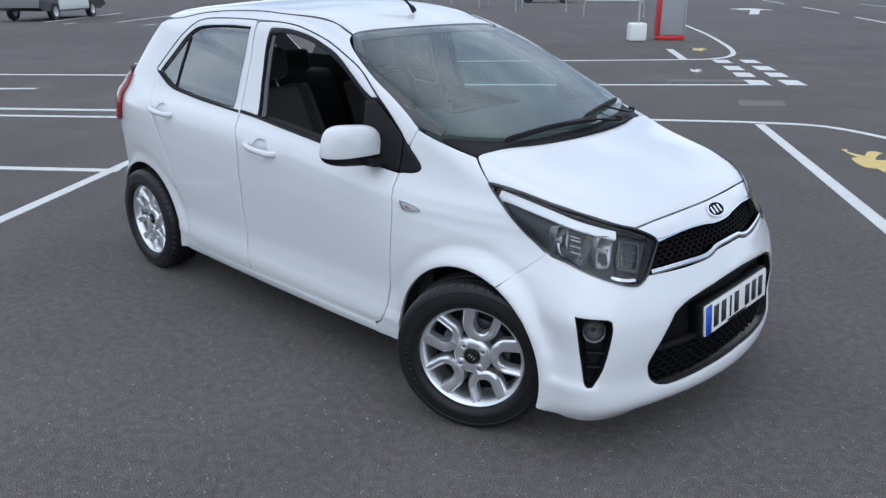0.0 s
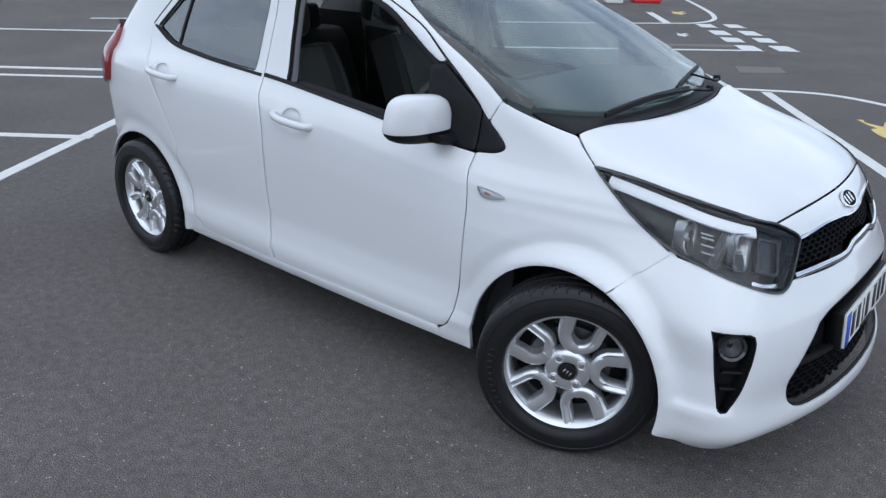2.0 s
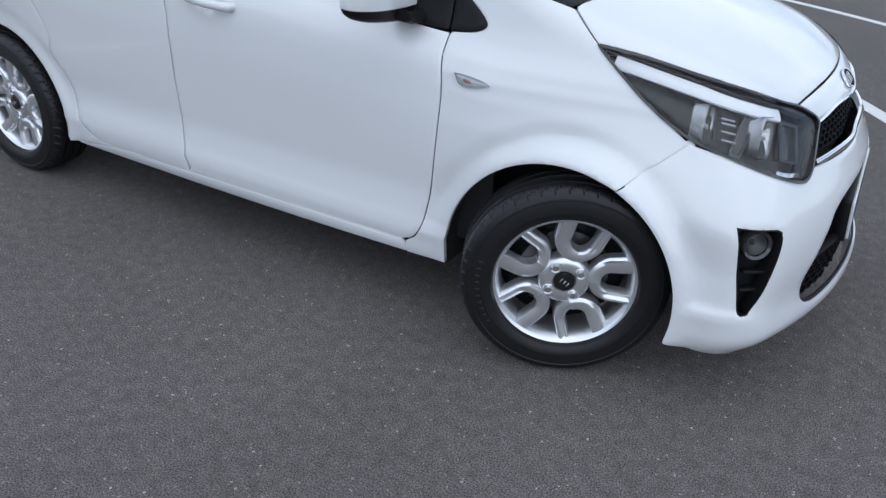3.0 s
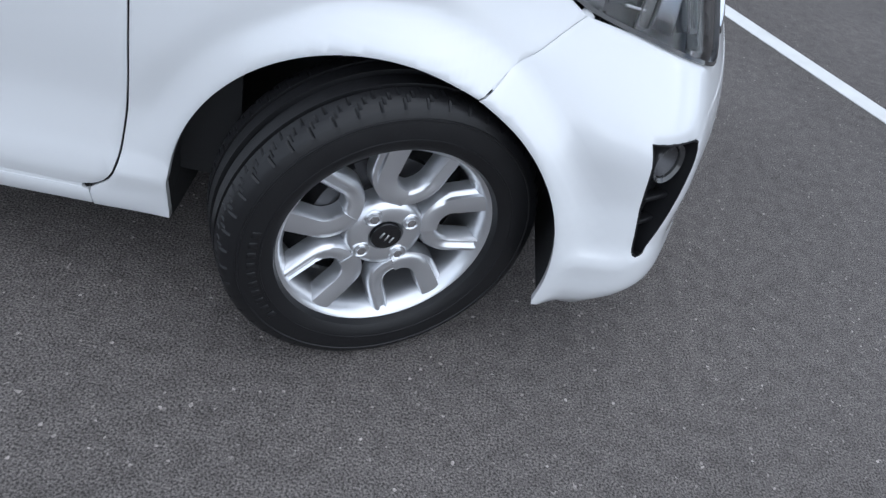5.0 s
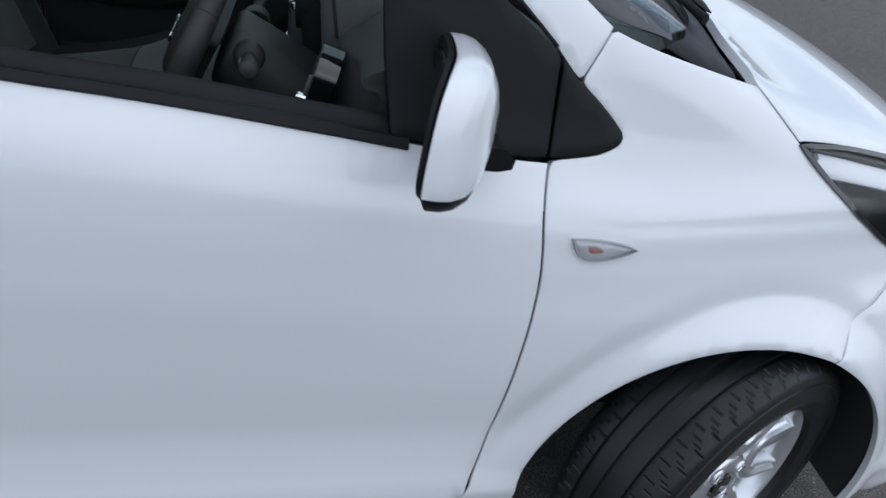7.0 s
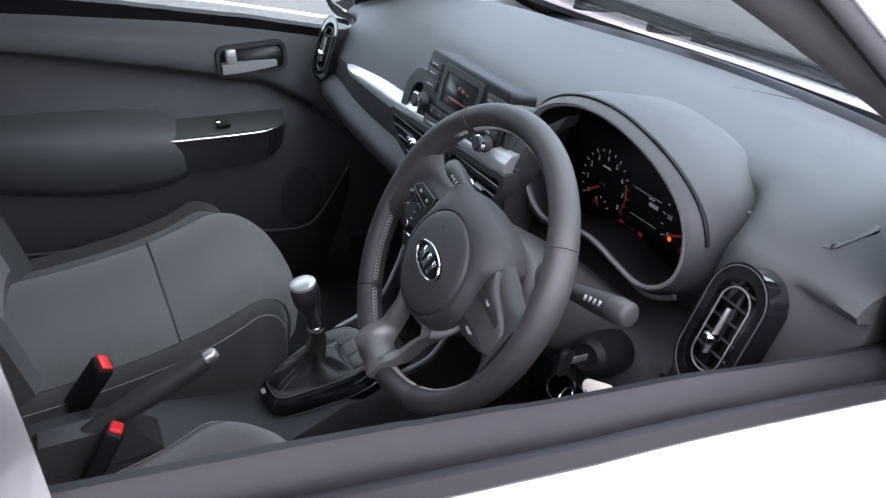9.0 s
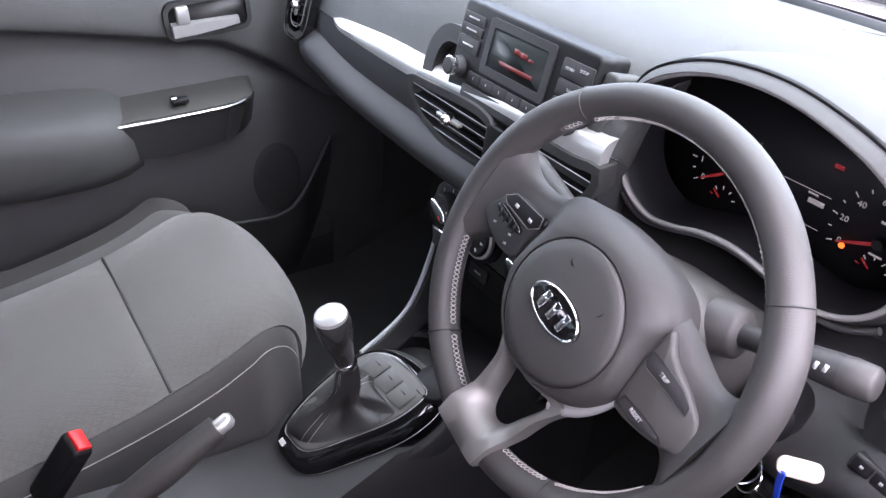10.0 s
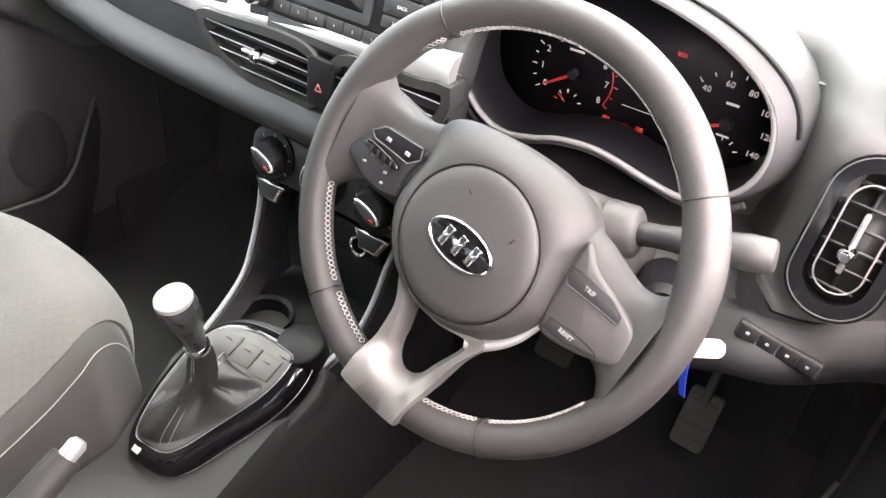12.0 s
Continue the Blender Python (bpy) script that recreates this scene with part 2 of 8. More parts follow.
M_MESH = mat("matt_black_mesh", (0.005, 0.005, 0.006), 0.75, spec=0.12, var=0.2, scale=40)
M_DOOR = mat("door_upper_plastic", (0.060, 0.062, 0.061), 0.55, var=0.1, scale=15, bump=0.4, bscale=1500)


def weave(m, size=0.011, amount=0.10):
    """Adds a faint diamond figure to a cloth, in its colour and relief."""
    nt = m.node_tree
    b = nt.nodes["Principled BSDF"]
    tc = nt.nodes.new("ShaderNodeTexCoord")
    mp = nt.nodes.new("ShaderNodeMapping")
    mp.inputs["Rotation"].default_value = (0, 0, radians(38))
    mp.inputs["Scale"].default_value = (1, 1, 0.02)
    ch = nt.nodes.new("ShaderNodeTexVoronoi")
    ch.feature = "DISTANCE_TO_EDGE"
    ch.inputs["Scale"].default_value = 1 / size
    ch.inputs["Randomness"].default_value = 0.12
    rg = nt.nodes.new("ShaderNodeMapRange")
    rg.inputs["From Max"].default_value = 0.16
    rg.inputs["To Min"].default_value = 1 - amount
    rg.inputs["To Max"].default_value = 1 + amount * 0.4
    old = b.inputs["Base Color"].links[0].from_socket
    mx = nt.nodes.new("ShaderNodeMix")
    mx.data_type, mx.blend_type = "RGBA", "MULTIPLY"
    mx.inputs[0].default_value = 1
    nt.links.new(tc.outputs["Object"], mp.inputs["Vector"])
    nt.links.new(mp.outputs["Vector"], ch.inputs["Vector"])
    nt.links.new(ch.outputs["Distance"], rg.inputs["Value"])
    nt.links.new(old, mx.inputs[6])
    nt.links.new(rg.outputs["Result"], mx.inputs[7])
    nt.links.new(mx.outputs[2], b.inputs["Base Color"])


weave(M_FABRIC)

# ---- mesh helpers ----


def link(name, me, material, parent=None, label="", smooth=True):
    ob = new(name, me)
    if material is not None:
        me.materials.append(material)
    if smooth:
        me.polygons.foreach_set("use_smooth", [True] * len(me.polygons))
    ob.parent = parent
    if label:
        ob["label"] = label
    return ob


def part(name, bm, material, parent, label="", smooth=True):
    """Links a bmesh as one mesh object under a thing or a part."""
    me = bpy.data.meshes.new(name)
    bm.normal_update()
    bm.to_mesh(me)
    bm.free()
    return link(name, me, material, parent, label, smooth)


def raw(name, verts, faces, material, parent, label="", smooth=True):
    me = bpy.data.meshes.new(name)
    me.from_pydata([tuple(v) for v in verts], [], [tuple(f) for f in faces])
    me.update()
    return link(name, me, material, parent, label, smooth)


def empty(name, parent=None):
    ob = new(name)
    ob.parent = parent
    return ob


def sharpen(bm, degrees=35):
    for e in bm.edges:
        if len(e.link_faces) == 2 and e.calc_face_angle(0) > radians(degrees):
            e.smooth = False
    return bm


def box_bm(sx, sy, sz, bevel=0.0, seg=2, m=None):
    bm = bmesh.new()
    bmesh.ops.create_cube(bm, size=1)
    bmesh.ops.scale(bm, vec=(sx, sy, sz), verts=bm.verts)
    if bevel > 0:
        bmesh.ops.bevel(bm, geom=bm.edges[:], offset=bevel, segments=seg, profile=0.5, affect="EDGES")
    if m is not None:
        bm.transform(m)
    return sharpen(bm, 50)


def cyl_bm(r1, r2, h, seg=32, bevel=0.0, m=None):
    """A cylinder or cone along z from 0 to h."""
    bm = bmesh.new()
    bmesh.ops.create_cone(bm, cap_ends=True, segments=seg, radius1=r1, radius2=r2, depth=h)
    bmesh.ops.translate(bm, vec=(0, 0, h / 2), verts=bm.verts)
    if bevel > 0:
        rims = [e for e in bm.edges if abs(e.verts[0].co.z - e.verts[1].co.z) < 1e-6]
        bmesh.ops.bevel(bm, geom=rims, offset=bevel, segments=2, profile=0.5, affect="EDGES")
    if m is not None:
        bm.transform(m)
    return sharpen(bm, 40)


def lathe_bm(profile, seg=48, m=None, closed=False):
    """Turns a list of (radius, height) about z."""
    bm = bmesh.new()
    rings = []
    for r, h in profile:
        rings.append([bm.verts.new((r * math.cos(2 * math.pi * k / seg), r * math.sin(2 * math.pi * k / seg), h)) for k in range(seg)])
    pairs = list(zip(rings, rings[1:])) + ([(rings[-1], rings[0])] if closed else [])
    for a, b in pairs:
        for k in range(seg):
            bm.faces.new((a[k], a[(k + 1) % seg], b[(k + 1) % seg], b[k]))
    bmesh.ops.remove_doubles(bm, verts=bm.verts, dist=1e-6)
    bmesh.ops.recalc_face_normals(bm, faces=bm.faces)
    if m is not None:
        bm.transform(m)
    return sharpen(bm, 45)


def spline(points, closed=False, n=8):
    """A Catmull-Rom curve through the points; a point with a further truthy entry after its coordinates is a corner."""
    dim = 2 if isinstance(points[0], tuple) and len(points[0]) < 4 and all(len(p) < 4 and (len(p) == 2 or p[2] in (0, 1, True)) for p in points) else 3
    pts = [np.array(p[:dim], float) for p in points]
    cor = [len(p) > dim and bool(p[dim]) for p in points]
    out, m = [], len(pts)
    for i in range(m if closed else m - 1):
        b, c = pts[i], pts[(i + 1) % m]
        a = pts[i - 1] if (i > 0 or closed) and not cor[i] else 2 * b - c
        d = pts[(i + 2) % m] if (i + 2 < m or closed) and not cor[(i + 1) % m] else 2 * c - b
        for k in range(n):
            t = k / n
            out.append(0.5 * (2 * b + (c - a) * t + (2 * a - 5 * b + 4 * c - d) * t * t + (3 * b - a - 3 * c + d) * t ** 3))
    if not closed:
        out.append(pts[-1])
    return np.array(out)


def resample(poly, step, closed=True):
    p = np.vstack([poly, poly[:1]]) if closed else poly
    seg = np.linalg.norm(np.diff(p, axis=0), axis=1)
    s = np.r_[0, np.cumsum(seg)]
    n = max(int(round(s[-1] / step)), 4)
    t = np.linspace(0, s[-1], n + 1)
    q = np.stack([np.interp(t, s, p[:, k]) for k in range(p.shape[1])], 1)
    return q[:-1] if closed else q


def tube_bm(points, radius, seg=10, closed=False, squash=1.0, caps=True, up=None):
    """A round bar swept along 3D points; radius may be a list, one for each point."""
    P = np.array(points, float)
    n = len(P)
    rad = np.broadcast_to(radius, n)
    bm = bmesh.new()
    rings, prev = [], None
    for i in range(n):
        t = P[(i + 1) % n] - P[i - 1] if closed or 0 < i < n - 1 else (P[1] - P[0] if i == 0 else P[-1] - P[-2])
        t = t / (np.linalg.norm(t) + 1e-12)
        if up is not None:
            u = np.array(up, float)
        elif prev is None:
            u = np.array((0, 0, 1.0)) if abs(t[2]) < 0.9 else np.array((1.0, 0, 0))
        else:
            u = prev
        u = u - t * (u @ t)
        u = u / (np.linalg.norm(u) + 1e-12)
        prev = u
        w = np.cross(t, u)
        rings.append([bm.verts.new(P[i] + rad[i] * (math.cos(a) * w + squash * math.sin(a) * u)) for a in np.arange(seg) * 2 * math.pi / seg])
    for a, b in list(zip(rings, rings[1:])) + ([(rings[-1], rings[0])] if closed else []):
        for k in range(seg):
            bm.faces.new((a[k], a[(k + 1) % seg], b[(k + 1) % seg], b[k]))
    if caps and not closed:
        bm.faces.new(rings[0])
        bm.faces.new(rings[-1])
    bmesh.ops.recalc_face_normals(bm, faces=bm.faces)
    return sharpen(bm, 60)


def loft_bm(sections, closed_ring=True, caps=True):
    """Skins a list of rings with the same number of 3D points."""
    bm = bmesh.new()
    rings = [[bm.verts.new(tuple(p)) for p in s] for s in sections]
    n = len(rings[0])
    for a, b in zip(rings, rings[1:]):
        for k in range(n if closed_ring else n - 1):
            bm.faces.new((a[k], a[(k + 1) % n], b[(k + 1) % n], b[k]))
    if caps and closed_ring:
        bm.faces.new(rings[0])
        bm.faces.new(rings[-1])
    bmesh.ops.recalc_face_normals(bm, faces=bm.faces)
    return sharpen(bm, 50)


def rounded(w, h, r, n=6):
    """A rounded rectangle about the origin, as 2D points."""
    out = []
    for cx, cy, a0 in ((w / 2 - r, h / 2 - r, 0), (-w / 2 + r, h / 2 - r, 90), (-w / 2 + r, -h / 2 + r, 180), (w / 2 - r, -h / 2 + r, 270)):
        for k in range(n + 1):
            a = radians(a0 + 90 * k / n)
            out.append((cx + r * math.cos(a), cy + r * math.sin(a)))
    return np.array(out)


def plate_bm(outline, thick, bevel=0.0, m=None):
    """A flat plate with a given 2D outline in xy, from z = -thick to 0, with its upper rim rounded off."""
    o = np.array(outline, float)[:, :2]
    if np.sum(o[:, 0] * np.roll(o[:, 1], -1) - np.roll(o[:, 0], -1) * o[:, 1]) < 0:
        o = o[::-1]
    bm = bmesh.new()
    rings = []
    steps = [(0, -thick), (0, -bevel), (bevel * 0.3, -bevel * 0.3), (bevel, 0)] if bevel > 0 else [(0, -thick), (0, 0)]
    nrm = np.roll(o, -1, 0) - np.roll(o, 1, 0)
    nrm = np.stack([-nrm[:, 1], nrm[:, 0]], 1) / (np.linalg.norm(nrm, axis=1)[:, None] + 1e-12)
    for inset, z in steps:
        rings.append([bm.verts.new((*p, z)) for p in o + nrm * inset])
    for a, b in zip(rings, rings[1:]):
        for k in range(len(o)):
            bm.faces.new((a[k], a[(k + 1) % len(o)], b[(k + 1) % len(o)], b[k]))
    bm.faces.new(rings[-1])
    bm.faces.new(rings[0][::-1])
    if m is not None:
        bm.transform(m)
    return sharpen(bm, 45)


def frame_bm(outer, inner, thick, m=None):
    """A flat ring between two 2D outlines with the same number of points."""
    bm = bmesh.new()
    o = [[bm.verts.new((*p, z)) for p in ring] for ring, z in ((outer, -thick), (outer, 0), (inner, 0), (inner, -thick))]
    n = len(outer)
    for a, b in zip(o, o[1:] + o[:1]):
        for k in range(n):
            bm.faces.new((a[k], a[(k + 1) % n], b[(k + 1) % n], b[k]))
    bmesh.ops.recalc_face_normals(bm, faces=bm.faces)
    if m is not None:
        bm.transform(m)
    return sharpen(bm, 45)


def facing(origin, normal, up=(0, 0, 1)):
    """A pose whose z is the normal and whose y lies nearest to up."""
    z = Vector(normal).normalized()
    y = (Vector(up) - z * Vector(up).dot(z)).normalized()
    x = y.cross(z)
    m = Matrix((x, y, z)).transposed().to_4x4()
    m.translation = origin
    return m


# ---- the body's outer surface, as one function of space ----
def sstep(a,b,x):
    t=np.clip((x-a)/(b-a),0,1); return t*t*(3-2*t)
def smax(a,b,k):
    h=np.maximum(k-np.abs(a-b),0)/k; return np.maximum(a,b)+h*h*k*.25
def smin(a,b,k): return -smax(-a,-b,k)
PZ=np.array([.10,.18,.205,.243,.256,.285,.305,.326,.42,.55,.70,.80,.86,.90,.95,1.0,1.1,1.24,1.34,1.42])
PY=np.array([.70,.735,.748,.757,.755,.761,.765,.751,.741,.75,.758,.755,.747,.733,.695,.668,.632,.578,.535,.50])
def profile(z):
    s=0
    for d in (-.006,-.003,0,.003,.006): s=s+np.interp(z+d,PZ,PY)
    return s/5
ARCH=((-.02,.27,.747),(-2.42,.27,.759)); ARCH_R=.338
def y_side(x,z):
    up=np.where(x>-1,np.minimum(.12*(x+1),.09),np.maximum(.05*(x+1),-.06))
    y=profile(np.where(z>.45,z+up*sstep(.45,.8,z),z))
    t=np.maximum(x+.9,0)
    y=y-(.02+.07*sstep(.5,.76,z))*t*t
    t=np.maximum(-2.3-x,0); y=y-.22*t*t
    y=y+.012*np.exp(-((x+2.2)/.45)**2)*sstep(.3,.6,z)
    for cx,cz,yt in ARCH:
        r=np.hypot(x-cx,z-cz)
        w=np.clip((.400-r)/.052,0,1)**1.25
        y=y-.15*np.clip(.436-r,0,.046)*sstep(.24,.46,z)
        y=y*(1-w)+np.maximum(y,yt)*w
    return y
NZ=np.array([.10,.17,.20,.225,.26,.295,.33,.42,.50,.56,.62,.70,.766,.80,.86]); NX=np.array([.585,.632,.668,.688,.692,.682,.677,.680,.670,.650,.617,.574,.542,.515,.44])
def x_front(y,z):
    s=0
    for d in (-.02,-.01,0,.01,.02): s=s+np.interp(z+d,NZ,NX)
    return s/5-.37*y*y
def z_bonnet(x,y):
    x1=np.minimum(x,.62)
    return .985-.10*np.maximum(x1+.15,0)-.37*np.maximum(x1+.05,0)**2-.14*y*y+.2*np.maximum(-.15-x,0)
def x_rear(y,z):
    return -2.915+.16*y*y+1.1*np.maximum(z-.95,0)**1.15+.06*np.maximum(.45-z,0)
def f_lower(x,y,z):
    s=y-y_side(x,z)
    f=smax(s,x-x_front(y,z),.10)
    f=smax(f,(z-z_bonnet(x,y))*.95,.05)
    return smax(f,x_rear(y,z)-x,.14)
def y_cabin(x,z):
    d=z-.95
    return .672-.18*d-.13*d*np.abs(d)-.10*np.maximum(x+.75,0)**2-.05*np.maximum(-1.7-x,0)**2-.42*np.maximum(-2.15-x,0)**2*np.clip((z-.95)/.3,0,1.3)
def x_screen(y,z):
    return -.026-2.155*(z-.974)+.25*np.maximum(z-1.2,0)**2-.21*y*y
def z_roof(x,y):
    return 1.478-.16*np.maximum(x+1.55,0)**2-.06*np.maximum(-1.55-x,0)**2-.16*y*y
def x_hatch(y,z):
    return -2.86+.30*y*y+.72*(z-.95)
def f_cabin(x,y,z):
    f=smax(y-y_cabin(x,z),(x-x_screen(y,z))*.42,.07)
    f=smax(f,z-z_roof(x,y),.10)
    f=smax(f,(x_hatch(y,z)-x)*.8,.10)
    f=smax(f,.82-z,.02)
    return f
def shell(x,y,z):
    y=np.abs(y)
    return smin(f_lower(x,y,z),f_cabin(x,y,z),.035)


CAB_Z, CAB_R = 0.95, 0.7
NOSE_X, NOSE_R = -0.35, 0.8
TAIL_X, TAIL_R = -2.25, 0.7


def cast(origin, way, far=1.6):
    """For rays from outside inwards (origin + far * way back to origin): the first place on the shell."""
    s = np.linspace(far, 0.0, 90)
    hi = np.full(len(origin), far)
    lo = np.zeros(len(origin))
    found = np.zeros(len(origin), bool)
    prev = np.full(len(origin), far)
    for d in s[1:]:
        P = origin + way * d
        v = shell(P[:, 0], P[:, 1], P[:, 2])
        newly = (~found) & (v <= 0)
        hi[newly], lo[newly] = prev[newly], d
        found |= newly
        prev[:] = d
    for _ in range(22):
        mid = (lo + hi) / 2
        P = origin + way * mid[:, None]
        inside = shell(P[:, 0], P[:, 1], P[:, 2]) <= 0
        lo, hi = np.where(inside, mid, lo), np.where(inside, hi, mid)
    return origin + way * lo[:, None]


def on_shell(uv, proj):
    """Places on the shell for points of one of the four developments of it (right side of the car)."""
    u, v = uv[:, 0], uv[:, 1]
    z = np.zeros(len(uv))
    if proj == "side":
        return cast(np.stack([u, z, v], 1), np.tile((0.0, -1.0, 0.0), (len(uv), 1)), 1.0)
    if proj == "cab":
        a = v / CAB_R
        return cast(np.stack([u, z, z + CAB_Z], 1), np.stack([z, -np.cos(a), np.sin(a)], 1), 1.4)
    if proj == "nose":
        a = u / NOSE_R
        return cast(np.stack([z + NOSE_X, z, v], 1), np.stack([np.cos(a), -np.sin(a), z], 1), 1.3)
    if proj == "tail":
        a = u / TAIL_R
        return cast(np.stack([z + TAIL_X, z, v], 1), np.stack([-np.cos(a), -np.sin(a), z], 1), 1.3)
    return cast(np.stack([u, v, z + 0.5], 1), np.tile((0.0, 0.0, 1.0), (len(uv), 1)), 1.2)


def developed(P, proj):
    """The development's coordinates of places on the shell."""
    if proj == "side":
        return np.stack([P[:, 0], P[:, 2]], 1)
    if proj == "cab":
        return np.stack([P[:, 0], CAB_R * np.arctan2(P[:, 2] - CAB_Z, -P[:, 1])], 1)
    if proj == "nose":
        return np.stack([NOSE_R * np.arctan2(-P[:, 1], P[:, 0] - NOSE_X), P[:, 2]], 1)
    if proj == "tail":
        return np.stack([TAIL_R * np.arctan2(-P[:, 1], TAIL_X - P[:, 0]), P[:, 2]], 1)
    return P[:, :2].copy()


def shell_normal(P):
    h = 1e-4
    g = np.stack([shell(*(P + np.eye(3)[k] * h).T) - shell(*(P - np.eye(3)[k] * h).T) for k in range(3)], 1)
    return g / (np.linalg.norm(g, axis=1)[:, None] + 1e-12)


def inside(poly, q):
    x, y = q[:, 0][:, None], q[:, 1][:, None]
    a, b = poly, np.roll(poly, -1, 0)
    c = ((a[:, 1] > y) != (b[:, 1] > y)) & (x < (b[:, 0] - a[:, 0]) * (y - a[:, 1]) / (b[:, 1] - a[:, 1] + 1e-15) + a[:, 0])
    return c.sum(1) % 2 == 1


def away(poly, q):
    """The distance of points from a closed polygon's edges."""
    a, b = poly, np.roll(poly, -1, 0)
    d = b - a
    best = np.full(len(q), 9.0)
    for i in range(len(a)):
        t = np.clip(((q - a[i]) @ d[i]) / (d[i] @ d[i] + 1e-15), 0, 1)
        best = np.minimum(best, np.linalg.norm(q - a[i] - t[:, None] * d[i], axis=1))
    return best


def inset(poly, d):
    """A closed polygon drawn in by d (negative: out)."""
    area = np.sum(poly[:, 0] * np.roll(poly[:, 1], -1) - np.roll(poly[:, 0], -1) * poly[:, 1])
    e = np.roll(poly, -1, 0) - poly
    e = e / (np.linalg.norm(e, axis=1)[:, None] + 1e-12)
    n = np.stack([-e[:, 1], e[:, 0]], 1) * np.sign(area)
    m = n + np.roll(n, 1, 0)
    m = m / np.maximum((m * m).sum(1)[:, None] / 2, 0.5)
    return poly + m * d


def outline(points, proj, given="side", step=0.012):
    """A closed outline in a development, from its control points in the side view (or in that development itself)."""
    poly = spline(points, closed=True)
    poly = resample(poly, step)
    if given != proj:
        poly = developed(on_shell(poly, given), proj)
        poly = resample(poly, step)
    return poly


def panel(name, poly, proj, material, parent, grid=0.022, gap=0.0018, depth=0.0, thick=0.014, holes=(), mirror=False, label="", roll=0.003):
    """A pressed panel that follows the shell inside an outline: rounded rim, turned-in edge and an inner skin. depth: how far it lies under the shell."""
    from_ = inset(poly, gap)
    rings = [from_] + [inset(h, -gap) for h in holes]
    pts, edges = [], []
    for r in rings:
        k = len(pts)
        pts += r.tolist()
        edges += [(k + i, k + (i + 1) % len(r)) for i in range(len(r))]
    rim = len(pts)
    near = [q for r, s in zip(rings, [1] + [-1] * len(holes)) for q in inset(r, s * roll)]
    lo, hi = from_.min(0), from_.max(0)
    nx, ny = int((hi[0] - lo[0]) / grid) + 2, int((hi[1] - lo[1]) / grid) + 2
    g = np.array([(lo[0] + grid * (i + 0.5 * (j % 2)), lo[1] + grid * 0.87 * j) for i in range(nx) for j in range(int(ny * 1.16) + 1)])
    keep = inside(from_, g) & (away(from_, g) > grid * 0.45)
    for h in rings[1:]:
        keep &= ~inside(h, g) & (away(h, g) > grid * 0.45)
    near = np.array(near)
    ok = inside(from_, near) & (away(from_, near) > roll * 0.6)
    for h in rings[1:]:
        ok &= ~inside(h, near)
    pts = np.vstack([np.array(pts), near[ok], g[keep]])
    vv, _, ff, ov, _, _ = cdt([Vector(p) for p in pts], edges, [], 1, 1e-7)
    uv = np.array([tuple(v) for v in vv])
    on_rim = np.array([any(i < rim for i in o) if o else True for o in ov])
    P = on_shell(uv, proj)
    N = shell_normal(P)
    outer = P - N * depth - N * (on_rim * roll * 0.6)[:, None]
    inner = P - N * (depth + thick)
    faces = [tuple(f) for f in ff]
    if holes:
        mid = np.array([uv[list(f)].mean(0) for f in faces])
        void = np.zeros(len(faces), bool)
        for h in rings[1:]:
            void |= inside(h, mid)
        faces = [f for f, v in zip(faces, void) if not v]
    a, b, c = (outer[[f[k] for f in faces]] for k in range(3))
    fn = np.cross(b - a, c - a)
    if (fn * N[[f[0] for f in faces]]).sum() < 0:
        faces = [f[::-1] for f in faces]
    count = {}
    for f in faces:
        for i in range(3):
            e = (f[i], f[(i + 1) % 3])
            count[e] = count.get(e, 0) + 1
    border = [e for e in count if (e[1], e[0]) not in count]
    n = len(uv)
    verts = np.vstack([outer, inner])
    out = list(faces) + [tuple(n + i for i in f[::-1]) for f in faces]
    bi = sorted({i for e in border for i in e})
    at = {i: 2 * n + k for k, i in enumerate(bi)}
    m = len(bi)
    verts = np.vstack([verts, outer[bi], inner[bi]])
    out += [(at[e[1]], at[e[0]], at[e[0]] + m, at[e[1]] + m) for e in border]
    if mirror:
        verts = verts * (1, -1, 1)
        out = [f[::-1] for f in out]
    return raw(name, verts, out, material, parent, label)


def strip(name, line, proj, width, height, material, parent, given="side", closed=False, mirror=False, lift=0.0, label="", cut=None):
    """A moulding that runs along a line on the shell: width across it, height above it."""
    q = spline(line, closed=closed, n=10)
    q = resample(q, 0.015, closed)
    P = on_shell(q, given)
    N = shell_normal(P)
    n = len(P)
    T = np.roll(P, -1, 0) - np.roll(P, 1, 0) if closed else np.gradient(P, axis=0)
    T = T / (np.linalg.norm(T, axis=1)[:, None] + 1e-12)
    W = np.cross(N, T)
    prof = [(-0.5, -0.6), (-0.5, 0.5), (-0.35, 1.0), (0.35, 1.0), (0.5, 0.5), (0.5, -0.6)]
    secs = [[P[i] + W[i] * a * width + N[i] * (b * height + lift) for a, b in prof] for i in range(n)]
    if closed:
        secs.append(secs[0])
    bm = loft_bm(secs, True, not closed)
    if mirror:
        bmesh.ops.scale(bm, vec=(1, -1, 1), verts=bm.verts)
        bmesh.ops.reverse_faces(bm, faces=bm.faces)
    return part(name, bm, material, parent, label)

# ---- ground and markings ----


def ground_sheet():
    ys = [-600, -60, -20, -8, 8, 20, 60, 600]
    xs = ys
    verts = [(x, y, 0) for x in xs for y in ys]
    n = len(ys)
    faces = [(i * n + j, (i + 1) * n + j, (i + 1) * n + j + 1, i * n + j + 1) for i in range(n - 1) for j in range(n - 1)]
    ob = raw("ground", verts, faces, M_ASPHALT, None, smooth=False)
    tagged(ob, "dark grey tarmac car park surface with pale stone specks", "ground", kind="structure")


COATS = itertools.count()


